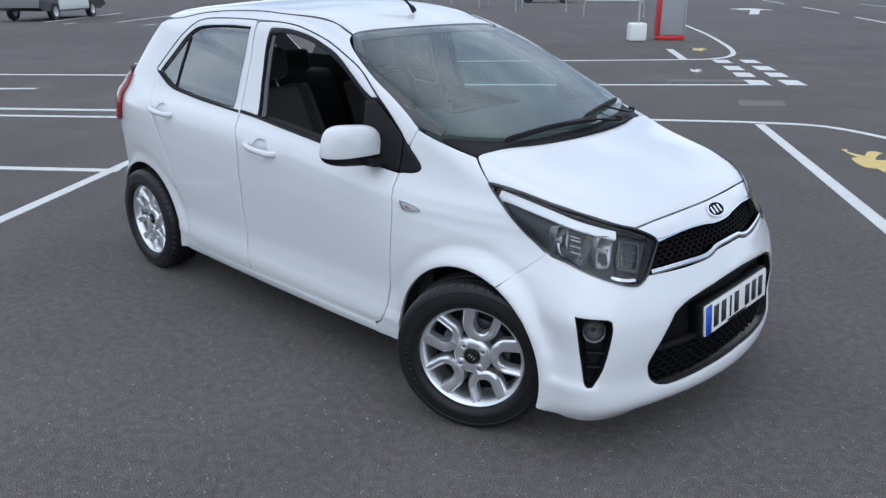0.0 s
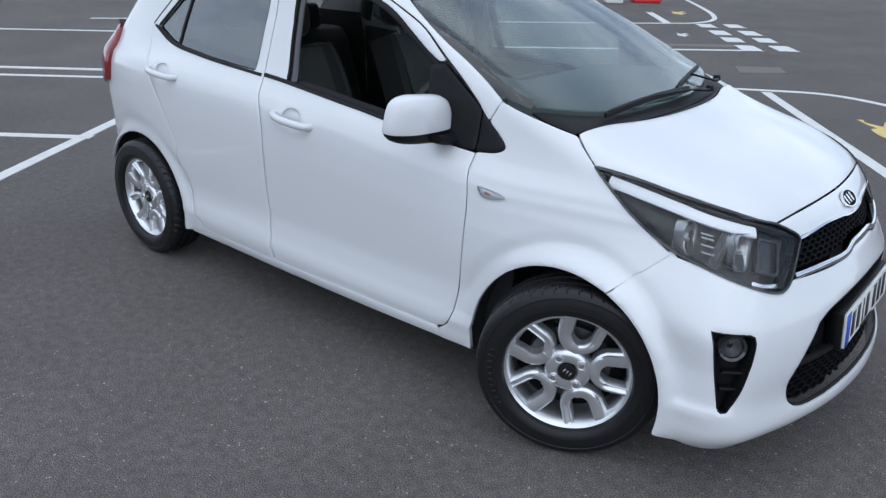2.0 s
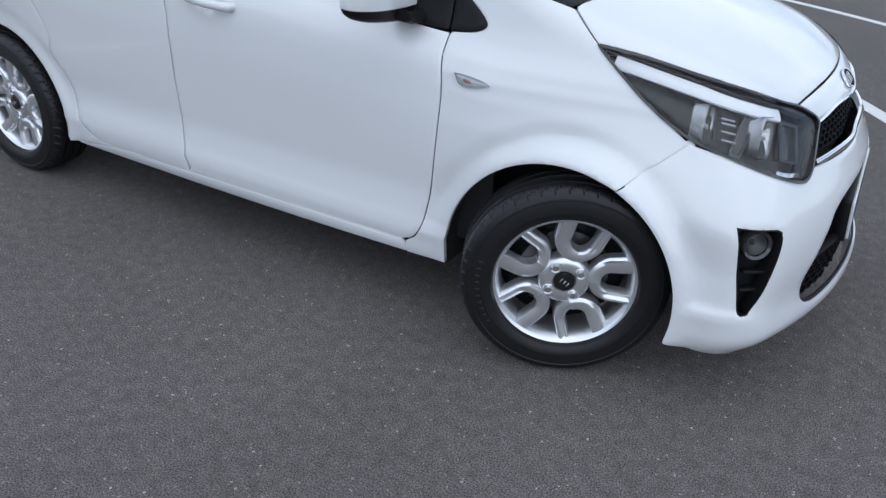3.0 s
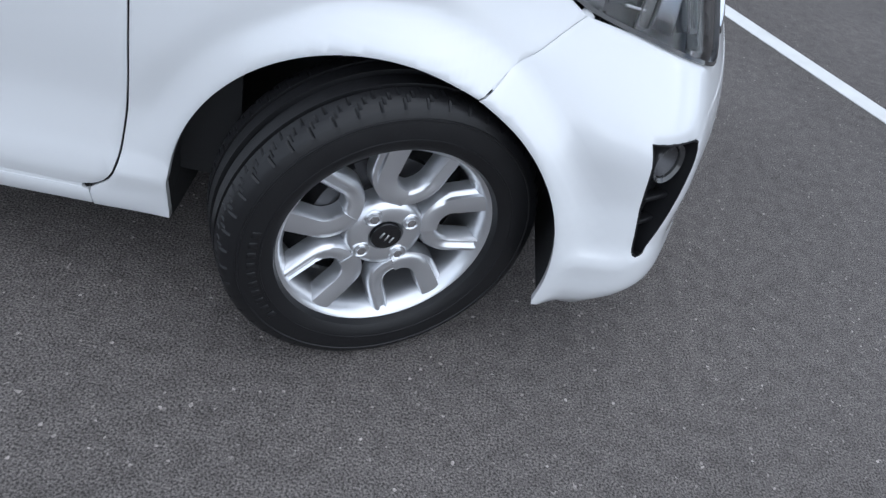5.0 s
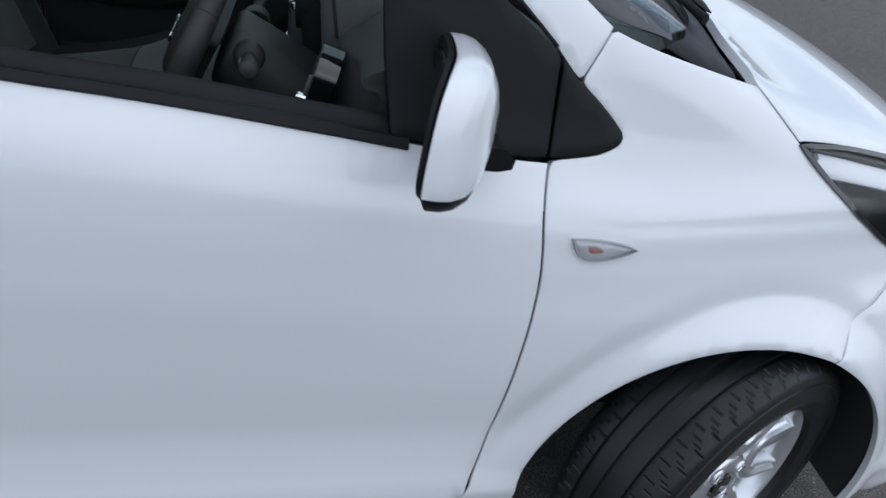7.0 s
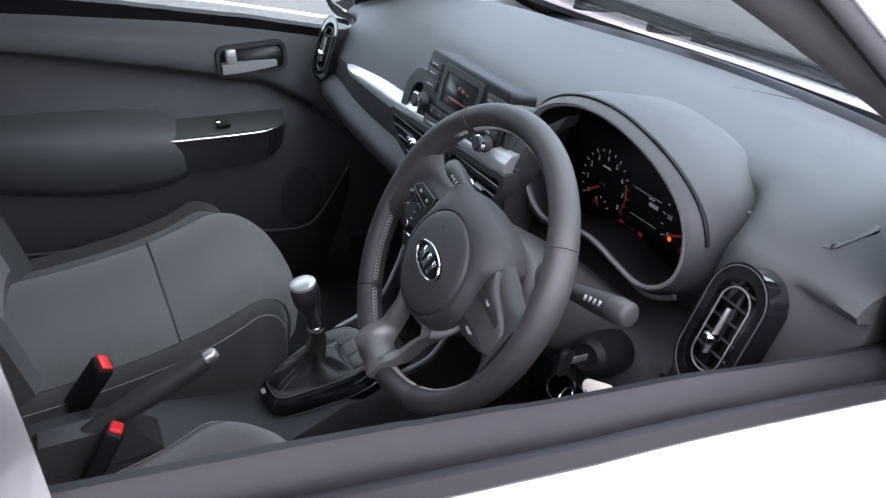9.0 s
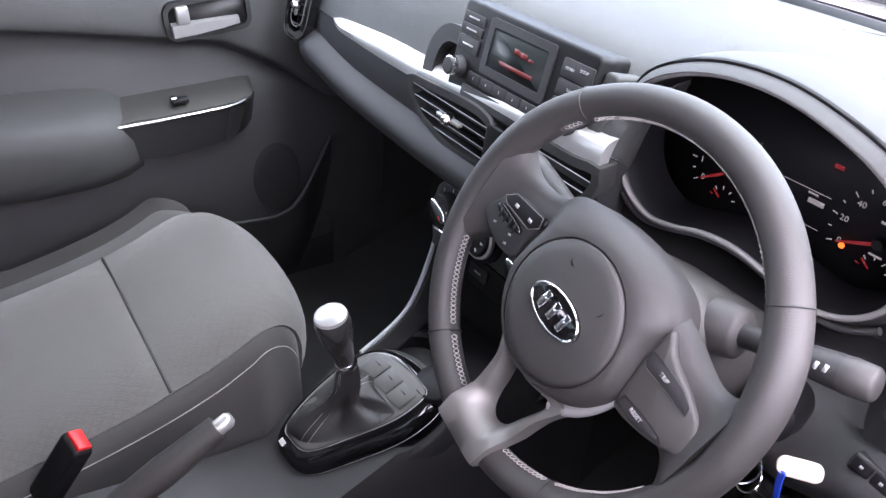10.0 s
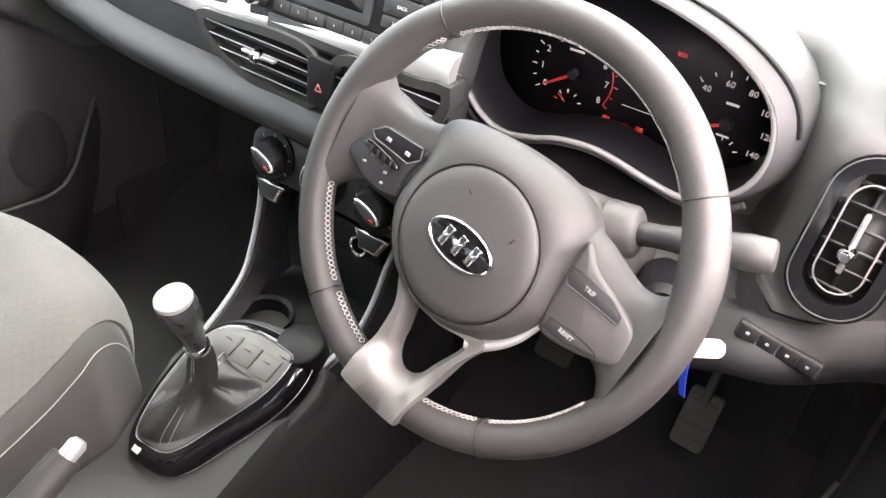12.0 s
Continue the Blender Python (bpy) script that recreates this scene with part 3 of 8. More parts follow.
def paint_line(points, width, material=M_LINE, label="white painted parking bay line on the tarmac", group="bay lines", smooth=True):
    q = resample(spline(points, n=10), 0.15, False) if smooth and len(points) > 2 else np.array([p[:2] for p in points], float)
    t = np.gradient(q, axis=0)
    t = t / np.linalg.norm(t, axis=1)[:, None]
    w = np.stack([-t[:, 1], t[:, 0]], 1) * width / 2
    bm = bmesh.new()
    h = 0.0035 + 0.0012 * (next(COATS) % 7)
    L = [[bm.verts.new((*p, z)) for p, z in ((q[i] + w[i], 0.0005), (q[i] + w[i] * 0.98, h), (q[i] - w[i] * 0.98, h), (q[i] - w[i], 0.0005))] for i in range(len(q))]
    for a, b in zip(L, L[1:]):
        for k in range(3):
            bm.faces.new((a[k], a[k + 1], b[k + 1], b[k]))
    bmesh.ops.recalc_face_normals(bm, faces=bm.faces)
    ob = part("road_marking", bm, material, None, smooth=False)
    return tagged(ob, label, "road marking", group, "structure")


def flat_shape(name, pts, material, label, category, kind="structure", z=0.004):
    bm = plate_bm(np.array(pts), z - 0.0004, 0.0, pose(0, 0, z))
    return tagged(part(name, bm, material, None, smooth=False), label, category, kind=kind)


ground_sheet()
paint_line([(-1.672, 6.137), (0.464, 2.928), (2.6, -0.28)], 0.11, smooth=False)
paint_line([(-5.9, 3.2), (-2.478, 5.735), (-1.715, 6.245), (-1.106, 6.50), (-0.399, 6.253), (0.6, 5.6), (1.6, 4.7)], 0.10)
paint_line([(-9.8, 3.3), (-4.717, 8.028), (-3.03, 9.59)], 0.11, smooth=False)
paint_line([(-13.5, 4.3), (-7.389, 10.766), (-5.72, 12.60), (-5.42, 13.2), (-5.45, 13.9), (-5.80, 14.865), (-6.743, 16.594), (-9.022, 20.292), (-11.612, 24.16), (-15.5, 30.0)], 0.11)
for a, b in (((-16.5, -0.8), (-10.3, 4.5)), ((-13.5, -0.9), (-10.99, 1.57)), ((-11.6, -1.3), (-6.2, 2.95)), ((-11.0, -1.45), (-5.8, 2.7)), ((-8.2, -2.5), (-4.84, 0.10)), ((-3.2, -2.2), (-4.949, 0.119)), ((-4.949, 0.119), (-7.6, 3.62))):
    paint_line([a, b], 0.10, smooth=False)
paint_line([(-7.236, 14.568), (-5.80, 12.48)], 0.16, smooth=False)
for a, b in (((-5.334, 12.816), (-4.95, 12.25)), ((-4.68, 11.86), (-4.28, 11.24)), ((-4.06, 10.9), (-3.72, 10.34)), ((-3.47, 9.98), (-3.10, 9.42))):
    for o in (np.zeros(2), np.array((0.42, 0.36))):
        paint_line([np.array(a) + o + (0.1, 0.09), np.array(b) + o + (0.1, 0.09)], 0.30, label="white give-way dash painted on the tarmac", group="give way dashes", smooth=False)
flat_shape("road_patch", [(-2.64, 7.767), (-2.167, 8.137), (-1.938, 7.681), (-2.385, 7.264)], M_PATCH, "worn brownish repair patch in the tarmac", "road patch")
flat_shape("road_patch", [(-4.5, 9.2), (-3.4, 10.15), (-3.25, 9.85), (-4.3, 8.95)], M_PATCH, "worn brownish repair patch in the tarmac", "road patch")


def yellow_symbol(cx, cy, turn, size, material, label):
    """A painted bay symbol: a splayed shape with one long arm and a forked foot."""
    body = [(-0.42, -0.06, 1), (-0.40, -0.01), (-0.29, -0.05), (-0.12, 0.02, 1), (-0.31, 0.14, 1), (-0.33, 0.22, 1), (-0.24, 0.25, 1), (-0.14, 0.15), (0.05, 0.03, 1), (0.06, 0.13, 1), (0.14, 0.16, 1), (0.27, 0.03), (0.48, -0.05, 1), (0.52, -0.13, 1), (0.39, -0.12, 1), (0.35, -0.20, 1), (0.19, -0.20), (-0.02, -0.15), (-0.06, -0.07, 1), (-0.22, -0.08)]
    c, s = math.cos(radians(turn)), math.sin(radians(turn))
    pts = [(cx + size * (c * x - s * y), cy + size * (s * x + c * y)) for x, y in spline(body, True, 4)[:, :2]]
    flat_shape("bay_symbol", pts, material, label, "road marking")


yellow_symbol(-0.232, 5.069, -48, 1.0, M_YELLOW, "worn yellow family bay symbol painted on the tarmac")
yellow_symbol(-6.75, 15.1, -48, 1.0, M_YELLOW, "worn yellow bay symbol painted on the tarmac")
yellow_symbol(-4.73, 10.8, -48, 0.6, M_LINE, "small worn white bay symbol painted on the tarmac")
# direction arrow and far lane dashes
flat_shape("lane_arrow", [(-17.9, 41.9), (-16.6, 40.6), (-16.2, 40.9), (-13.9, 35.2), (-13.5, 35.4), (-15.7, 41.0), (-15.2, 41.6), (-17.2, 43.5)], M_LINE, "white direction arrow painted on the tarmac", "road marking")
for a, b in (((-31.9, 9.1), (-38.4, 15.2)), ((-29.6, 11.1), (-33.9, 15.6)), ((-29.9, 9.1), (-30.4, 9.8)), ((-26.8, 10.9), (-27.2, 11.6))):
    paint_line([a, b], 0.12, smooth=False)
for a, b in (((-15.78, 47.65), (-11.09, 39.33)), ((-9.14, 35.32), (-5.3, 28.2)), ((-2.8, 23.6), (0.9, 16.7)), ((-24.2, 62.7), (-19.0, 53.5)), ((-15.0, 56.5), (6.0, 19.5))):
    paint_line([a, b], 0.14, label="white lane dash painted on the tarmac", group="lane dashes", smooth=False)


# ---- street furniture ----


def pay_column(x, y, turn):
    t = empty("pay_station")
    t.matrix_world = pose(x, y, 0, 0, 0, turn)
    part("cabinet", box_bm(0.66, 0.42, 2.0, 0.03, 2, pose(0, 0, 1.12)), M_GREY, t, "grey panelled cabinet")
    part("plinth", box_bm(0.72, 0.48, 0.12, 0.015, 2, pose(0, 0, 0.06)), M_REDPAINT, t, "red plinth")
    for s in (-1, 1):
        part("edge_trim", box_bm(0.05, 0.46, 2.02, 0.01, 2, pose(s * 0.345, 0, 1.12)), M_REDPAINT if s < 0 else M_GREY, t, "red edge strip" if s < 0 else "grey edge strip")
    tagged(t, "tall grey and red pay station standing on the tarmac", "pay station")


def barrier_post(x, y, turn):
    t = empty("sign_post")
    t.matrix_world = pose(x, y, 0, 0, 0, turn)
    part("base_block", box_bm(0.46, 0.46, 0.48, 0.06, 3, pose(0, 0, 0.24)), M_WHITE, t, "white moulded ballast block")
    part("post", cyl_bm(0.03, 0.03, 1.9, 16, 0, pose(0.03, 0, 0.44)), M_STEEL, t, "grey steel post")
    tagged(t, "steel post standing in a white ballast block", "sign post")


def cycle_hoop(x, y, turn, width=1.6):
    t = empty("cycle_hoop")
    t.matrix_world = pose(x, y, 0, 0, 0, turn)
    w = width / 2
    p = spline([(-w, 0, 0), (-w, 0, 0.45), (-w + 0.08, 0, 0.62), (-w + 0.25, 0, 0.68), (w - 0.25, 0, 0.68), (w - 0.08, 0, 0.62), (w, 0, 0.45), (w, 0, 0.0001)], n=5)
    part("hoop", tube_bm(p, 0.03, 10), M_STEEL, t)
    for s in (-w, w):
        part("floor_plate", cyl_bm(0.07, 0.07, 0.012, 16, 0, pose(s, 0, 0)), M_STEEL, t)
    tagged(t, "galvanised steel hoop rail fixed to the tarmac", "cycle rack", "hoop rails")


pay_column(-8.78, 17.45, 42)
barrier_post(-9.17, 16.35, 42)
for hx, hy in ((-17.6, 28.9), (-23.6, 31.4), (-29.5, 35.2), (-35.0, 38.5)):
    cycle_hoop(hx, hy, 28, 2.7)


def far_van(x, y, turn, dark, label):
    """A panel van with sills, wheels, glazing and bumpers, seen far off."""
    t = empty("van")
    t.matrix_world = pose(x, y, 0, 0, 0, turn)
    side = [(-2.6, 0.42), (-2.62, 1.2), (-2.55, 2.35), (-2.4, 2.45), (1.0, 2.45), (1.35, 2.3), (1.95, 1.45), (2.65, 1.2), (2.78, 0.9), (2.78, 0.42)]
    prof = spline([(*p, 0) for p in side], True, 4)[:, :2]
    secs = [[(p[0], yy * (1 - 0.06 * max(p[1] - 1.2, 0)), p[1]) for p in prof] for yy in (-0.96, -0.9, 0.9, 0.96)]
    secs[0] = [(p[0] * 0.985, -0.93 * (1 - 0.06 * max(p[1] - 1.2, 0)), 0.45 + (p[1] - 0.45) * 0.985) for p in prof]
    secs[0], secs[1] = secs[0], [(a, -0.96 * (1 - 0.06 * max(c - 1.2, 0)), c) for a, b, c in secs[2]]
    secs = [secs[0], secs[1], [(a, -b, c) for a, b, c in secs[1]], [(a, -b, c) for a, b, c in secs[0]]]
    m = mat("van_paint", (0.05, 0.055, 0.06) if dark else (0.7, 0.7, 0.7), 0.3, coat=0.8, var=0.05, scale=3)
    part("body", loft_bm(secs), m, t)
    for sy in (-1, 1):
        part("side_sill", box_bm(2.7, 0.08, 0.50, 0.03, 2, pose(0.05, sy * 0.95, 0.66)), M_WHITE, t, "pale lower side panel")
        part("side_window", box_bm(0.9, 0.02, 0.55, 0.05, 2, pose(0.95, sy * 0.925, 1.75)), M_GLOSS, t, "dark side window")
        for wx in (-1.7, 1.75):
            w = part("wheel", lathe_bm([(0.20, -0.10), (0.33, -0.11), (0.36, -0.06), (0.36, 0.06), (0.33, 0.11), (0.20, 0.10)], 28, pose(wx, sy * 0.86, 0.36, 90)), M_RUBBER, t)
            part("rim", lathe_bm([(0.02, 0.08), (0.10, 0.07), (0.19, 0.10), (0.205, 0.10)], 24, pose(wx, sy * 0.88, 0.36, 90 * sy if sy > 0 else 90)), M_ALLOY, w)
    part("bumper", box_bm(0.25, 1.86, 0.32, 0.08, 3, pose(2.72, 0, 0.52)), M_BLACK, t)
    part("windscreen", box_bm(0.02, 1.5, 0.9, 0.05, 2, pose(1.68, 0, 1.9, 0, -35)), M_GLOSS, t)
    tagged(t, label, "van")


far_van(-35.0, 10.7, 133, True, "dark panel van parked far across the tarmac")


def far_car(x, y, turn):
    t = empty("parked_car")
    t.matrix_world = pose(x, y, 0, 0, 0, turn)
    low = spline([(-2.1, 0.3, 1), (-2.15, 0.7), (-2.0, 0.95), (-1.7, 1.0), (-1.2, 1.4), (0.2, 1.45), (0.9, 1.02), (1.9, 0.85), (2.1, 0.6), (2.1, 0.3, 1)], True, 4)
    secs = [[(p[0] * k, yy, 0.3 + (p[1] - 0.3) * k) for p in low] for yy, k in ((-0.88, 0.95), (-0.82, 1), (0.82, 1), (0.88, 0.95))]
    part("body", loft_bm(secs), mat("far_car_paint", (0.03, 0.03, 0.035), 0.25, coat=0.8), t)
    part("glazing", box_bm(1.5, 1.5, 0.34, 0.08, 2, pose(-0.4, 0, 1.2)), M_GLOSS, t)
    for wx in (-1.3, 1.35):
        for sy in (-1, 1):
            part("wheel", lathe_bm([(0.05, -0.08), (0.28, -0.10), (0.31, -0.05), (0.31, 0.05), (0.28, 0.10), (0.05, 0.08)], 24, pose(wx, sy * 0.8, 0.31, 90)), M_RUBBER, t)
    tagged(t, "dark hatchback parked far off beyond the hoop rails", "car")


far_car(-34.0, 46.0, 30)


def far_fence(x, y, turn, length):
    t = empty("cabinet_unit")
    t.matrix_world = pose(x, y, 0, 0, 0, turn)
    part("body", box_bm(length, 0.7, 1.3, 0.04, 2, pose(0, 0, 0.68)), M_CONCRETE, t)
    part("plinth", box_bm(length * 1.02, 0.74, 0.1, 0.02, 2, pose(0, 0, 0.05)), M_GREY, t)
    part("label_plate", box_bm(0.9, 0.02, 0.25, 0.01, 1, pose(0.3, -0.36, 0.75)), M_BAR, t)
    tagged(t, "pale low utility cabinet far across the tarmac", "cabinet")


far_fence(-38.5, 26.5, 35, 4.2)

# ---- the car: outer panels ----
car = empty("car")
tagged(car, "white five-door hatchback with silver alloy wheels parked on tarmac", "car")

ARC = lambda cx, cz, r, a0, a1, n=9: [(cx + r * math.cos(radians(a0 + (a1 - a0) * k / (n - 1))), cz + r * math.sin(radians(a0 + (a1 - a0) * k / (n - 1)))) for k in range(n)]
FRONT_SHUT = [(-0.414, .819), (-.402, .70), (-.412, .505), (-.432, .345), (-.452, .283), (-.50, .250)]
MID_SHUT = [(-1.432, .36), (-1.436, .551), (-1.432, .70), (-1.436, .83), (-1.481, .985), (-1.479, 1.10), (-1.473, 1.20)]
DOOR_TOP = [(-1.330, 1.388), (-1.198, 1.379), (-1.075, 1.357), (-0.951, 1.325), (-0.819, 1.276), (-0.700, 1.222)]
WINDOW = [(-0.676, 1.162), (-0.840, 1.263), (-0.962, 1.310), (-1.088, 1.343), (-1.228, 1.360)]
BELT = [(-1.126, .963), (-0.899, .941), (-0.716, .917), (-0.581, .897), (-0.478, .884)]

fender = [(-.356, .213, 1), *[(a, b) for i, (a, b) in enumerate(ARC(-.02, .27, .338, 187, 70, 11))], (.117, .579, 1), (.1508, .6108), (.1845, .6425), (.2183, .6743), (.252, .706, 1), (.149, .771), (.068, .831), (-0.019, .896, 1),
          (-0.062, .932), (-0.104, .968, 1), (-0.193, .992), (-0.295, 1.020), (-0.354, 1.040, 1), (-0.385, .975, 1), (-0.341, .939), (-0.313, .906), (-0.341, .886), (-0.412, .878, 1), *FRONT_SHUT[:-1], (-.492, .250, 1), (-.492, .207, 1)]
door_f = [(-0.412, .878, 1), *FRONT_SHUT, (-.62, .247), (-1.0, .242), (-1.405, .236, 1), *MID_SHUT, (-1.469, 1.386, 1), *DOOR_TOP, (-0.583, 1.137, 1), (-0.612, 1.128, 1), *WINDOW, (-1.355, 1.361, 1), (-1.365, 1.238), (-1.342, .984, 1), *BELT]
door_r = [(-1.412, .236, 1), *MID_SHUT, (-1.475, 1.386, 1), (-1.549, 1.390), (-1.786, 1.388), (-1.956, 1.378), (-2.056, 1.345), (-2.186, 1.245), (-2.322, 1.115, 1), (-2.290, .98), (-2.16, .78), (-2.08, .62), *ARC(-2.42, .27, .42, 40, 6, 5), (-1.92, .245), (-1.80, .236, 1)]
window_r = [(-1.512, 1.360, 1), (-1.524, 1.20), (-1.540, .998, 1), (-1.736, 1.010), (-1.922, 1.026), (-2.136, 1.054), (-2.285, 1.110, 1), (-2.180, 1.205), (-2.076, 1.298), (-1.996, 1.340), (-1.886, 1.354), (-1.696, 1.362)]
quarter = [(-0.354, 1.042, 1), (-0.421, 1.088), (-0.512, 1.14), (-0.615, 1.192), (-0.768, 1.272), (-0.916, 1.347, 1), (-1.075, 1.396), (-1.279, 1.418), (-1.534, 1.428), (-1.936, 1.414), (-2.286, 1.374), (-2.480, 1.330, 1),
           (-2.560, 1.2), (-2.736, 1.0), (-2.740, .8), (-2.74, .4, 1), *[(a, b, i == 0) for i, (a, b) in enumerate(ARC(-2.42, .27, .338, 22, 150, 10)[::-1])], *ARC(-2.42, .27, .338, 14, -12, 3), (-2.06, .20, 1), (-1.78, .236, 1), (-1.92, .245),
           *ARC(-2.42, .27, .42, 6, 40, 5), (-2.08, .62), (-2.16, .78), (-2.290, .98), (-2.322, 1.115, 1), (-2.186, 1.245), (-2.056, 1.345), (-1.956, 1.378), (-1.786, 1.388), (-1.549, 1.390), (-1.469, 1.386, 1), *DOOR_TOP, (-0.583, 1.137), (-0.457, 1.044), (-0.387, .975, 1)]
sill = [(-.492, .207, 1), (-.492, .250, 1), (-.62, .247), (-1.0, .242), (-1.405, .236), (-1.80, .236, 1), (-2.05, .200, 1), (-2.02, .188, 1), (-1.2, .190)]

def cup_outline(x, z):
    return outline([(x - 0.052, z + 0.004), (x - 0.034, z + 0.026), (x + 0.002, z + 0.034), (x + 0.036, z + 0.025), (x + 0.05, z - 0.004), (x + 0.03, z - 0.030), (x - 0.01, z - 0.034), (x - 0.04, z - 0.022)], "cab", "side", 0.006)


HANDLES = ((-1.245, .855), (-2.135, .925))
CUPS = [cup_outline(x - 0.005, z + 0.006) for x, z in HANDLES]
for mirror in (False, True):
    k = dict(mirror=mirror)
    panel("front_fender", outline(fender, "cab", step=0.009), "cab", M_PAINT, car, grid=0.009, gap=0.0005, roll=0.0008, **k)
    d = panel("front_door", outline(door_f, "cab"), "cab", M_PAINT, car, grid=0.016, gap=0.0032, holes=CUPS[:1], roll=0.0012, **k)
    r = panel("rear_door", outline(door_r, "cab"), "cab", M_PAINT, car, gap=0.0010, holes=[outline(window_r, "cab"), CUPS[1]], roll=0.0008, **k)
    panel("body_side", outline(quarter, "cab"), "cab", M_PAINT, car, grid=0.016, gap=0.0008, roll=0.0008, **k)
    panel("sill", outline(sill, "cab"), "cab", M_PAINT, car, grid=0.03, gap=0.001, **k)
    # added white strip that lightens the shade in the gap under the doors
    strip("sill_gap_fill", [(-.505, .2485), (-.62, .247), (-1.0, .242), (-1.405, .236), (-1.79, .236)], "side", 0.016, 0.003, M_PAINT, car, lift=-0.0058, label="white strip added behind the door gap to lighten its shade", **k)
    # black strips added at the bottom of the shut lines, standing in for the gaps' shade
    strip("gap_shade", [p[:2] for p in FRONT_SHUT], "side", 0.009, 0.003, M_BLACK, car, lift=-0.0075, **k)
    strip("gap_shade", [p[:2] for p in MID_SHUT], "side", 0.009, 0.003, M_BLACK, car, lift=-0.0075, **k)
    # glazing of the rear door, with its fixed quarter light
    panel("window_glass", inset(outline(window_r, "cab"), -0.006), "cab", M_TINT, r, depth=0.012, thick=0.004, gap=0.0, roll=0.0005, **k)
    strip("window_seal", [(*p[:2], 1 if len(p) > 2 else 0) for p in window_r], "side", 0.010, 0.003, M_BLACK, r, closed=True, lift=-0.004, **k)
    strip("quarter_light_bar", [(-2.101, 1.052), (-2.086, 1.15), (-2.051, 1.295)], "side", 0.016, 0.003, M_BLACK, r, lift=-0.009, **k)
    strip("belt_moulding", [(-1.494, .987), (-1.736, 1.003), (-1.922, 1.019), (-2.136, 1.048), (-2.300, 1.111)], "side", 0.013, 0.005, M_BLACK, r, **k)
    strip("belt_moulding", [(-1.473, .990), (-1.342, .980), (-1.126, .959), (-0.899, .937), (-0.715, .913), (-0.601, .896)], "side", 0.016, 0.006, M_BLACK, d, **k)
    strip("window_channel", [(-1.348, .985, 0), (-1.369, 1.238, 0), (-1.352, 1.347, 1), (-1.228, 1.354), (-1.088, 1.336), (-0.962, 1.303), (-0.840, 1.255), (-0.676, 1.153), (-0.622, 1.116)], "side", 0.021, 0.004, M_BLACK, d, lift=-0.006, **k)
    strip("pillar_channel", [(-1.318, .985), (-1.340, 1.12), (-1.346, 1.24), (-1.338, 1.335)], "side", 0.042, 0.004, M_GLOSSGREY, d, lift=-0.014, label="gloss black window channel", **k)
    strip("drip_moulding", [(-0.425, 1.016), (-0.457, 1.044), (-0.512, 1.090), (-0.583, 1.141), *DOOR_TOP[::-1], (-1.469, 1.390), (-1.549, 1.393), (-1.786, 1.391), (-1.956, 1.381), (-2.056, 1.348), (-2.186, 1.248), (-2.322, 1.118)], "side", 0.0045, 0.0015, M_BLACK, car, **k)
    if mirror:
        pane = [(-1.352, 1.350, 1), (-1.362, 1.238), (-1.342, .984, 1), *BELT[:-1], (-0.640, .905, 1), (-0.640, 1.124, 1), *WINDOW]
        panel("window_glass", inset(outline(pane, "cab"), -0.006), "cab", M_GLASS, d, grid=0.05, depth=0.014, thick=0.004, gap=0.0, roll=0.0005, mirror=True, label="clear closed window pane")
    # black sail panel ahead of the window, in a door part and a fender part
    sail_d = [(-0.589, 1.128, 1), (-0.457, 1.036), (-0.418, 1.004, 1), (-0.417, .90), (-0.419, .881, 1), (-0.478, .884), (-0.581, .897), (-0.623, .902, 1), (-0.637, 1.00), (-0.647, 1.118, 1)]
    sail_f = [(-0.414, 1.001, 1), (-0.385, .975), (-0.341, .939), (-0.311, .906), (-0.341, .886), (-0.415, .880, 1), (-0.414, .92)]
    panel("sail_panel", outline(sail_d, "cab", step=0.008), "cab", M_BLACK, d, gap=0.0008, depth=-0.003, thick=0.02, **k)
    panel("sail_panel", outline(sail_f, "cab", step=0.008), "cab", M_BLACK, car, gap=0.0008, depth=-0.003, thick=0.02, **k)

# ---- bonnet, screens, roof ----


def mirrored(half, axis):
    """Closes a half outline that starts and ends on the centre line by its mirror image."""
    h = np.array([p[:2] for p in half], float)
    c = [len(p) > 2 and p[2] for p in half]
    m = h.copy()
    m[:, axis] *= -1
    first = [(*p, k) for p, k in zip(h, c)]
    back = [(*p, k) for p, k in zip(m[::-1], c[::-1])]
    return first + [q for q in back if abs(q[axis]) > 1e-6]


SCREEN_EDGE = on_shell(np.array([(-.362, 1.046), (-.428, 1.088), (-.515, 1.138), (-.62, 1.192), (-.77, 1.272), (-.915, 1.347)]), "side")[:, :2]
FRONT = on_shell(np.array([(0, .8055), (.15, .8045), (.30, .7985), (.395, .7895)]), "nose")[:, :2]
LAMP_TOP = on_shell(np.array([(.44, .8025), (.53, .8325), (.64, .8605), (.755, .8855), (.862, .8985)]), "nose")[:, :2]
FENDER_TOP = on_shell(np.array([(-0.021, .8985), (-0.062, .9345), (-0.104, .9705)]), "side")[:, :2]
bonnet = [*[tuple(p) for p in FRONT[:3]], (*FRONT[3], 1), *[tuple(p) for p in LAMP_TOP], tuple(FENDER_TOP[0]), tuple(FENDER_TOP[1]), (*FENDER_TOP[2], 1), (-.085, -.45), (-.045, -.30), (-.02, -.15), (-.012, 0)]
bonnet[0] = (bonnet[0][0], 0)
panel("bonnet", outline(mirrored(bonnet, 1), "top", "top"), "top", M_PAINT, car, grid=0.025, gap=0.0014, roll=0.0016)
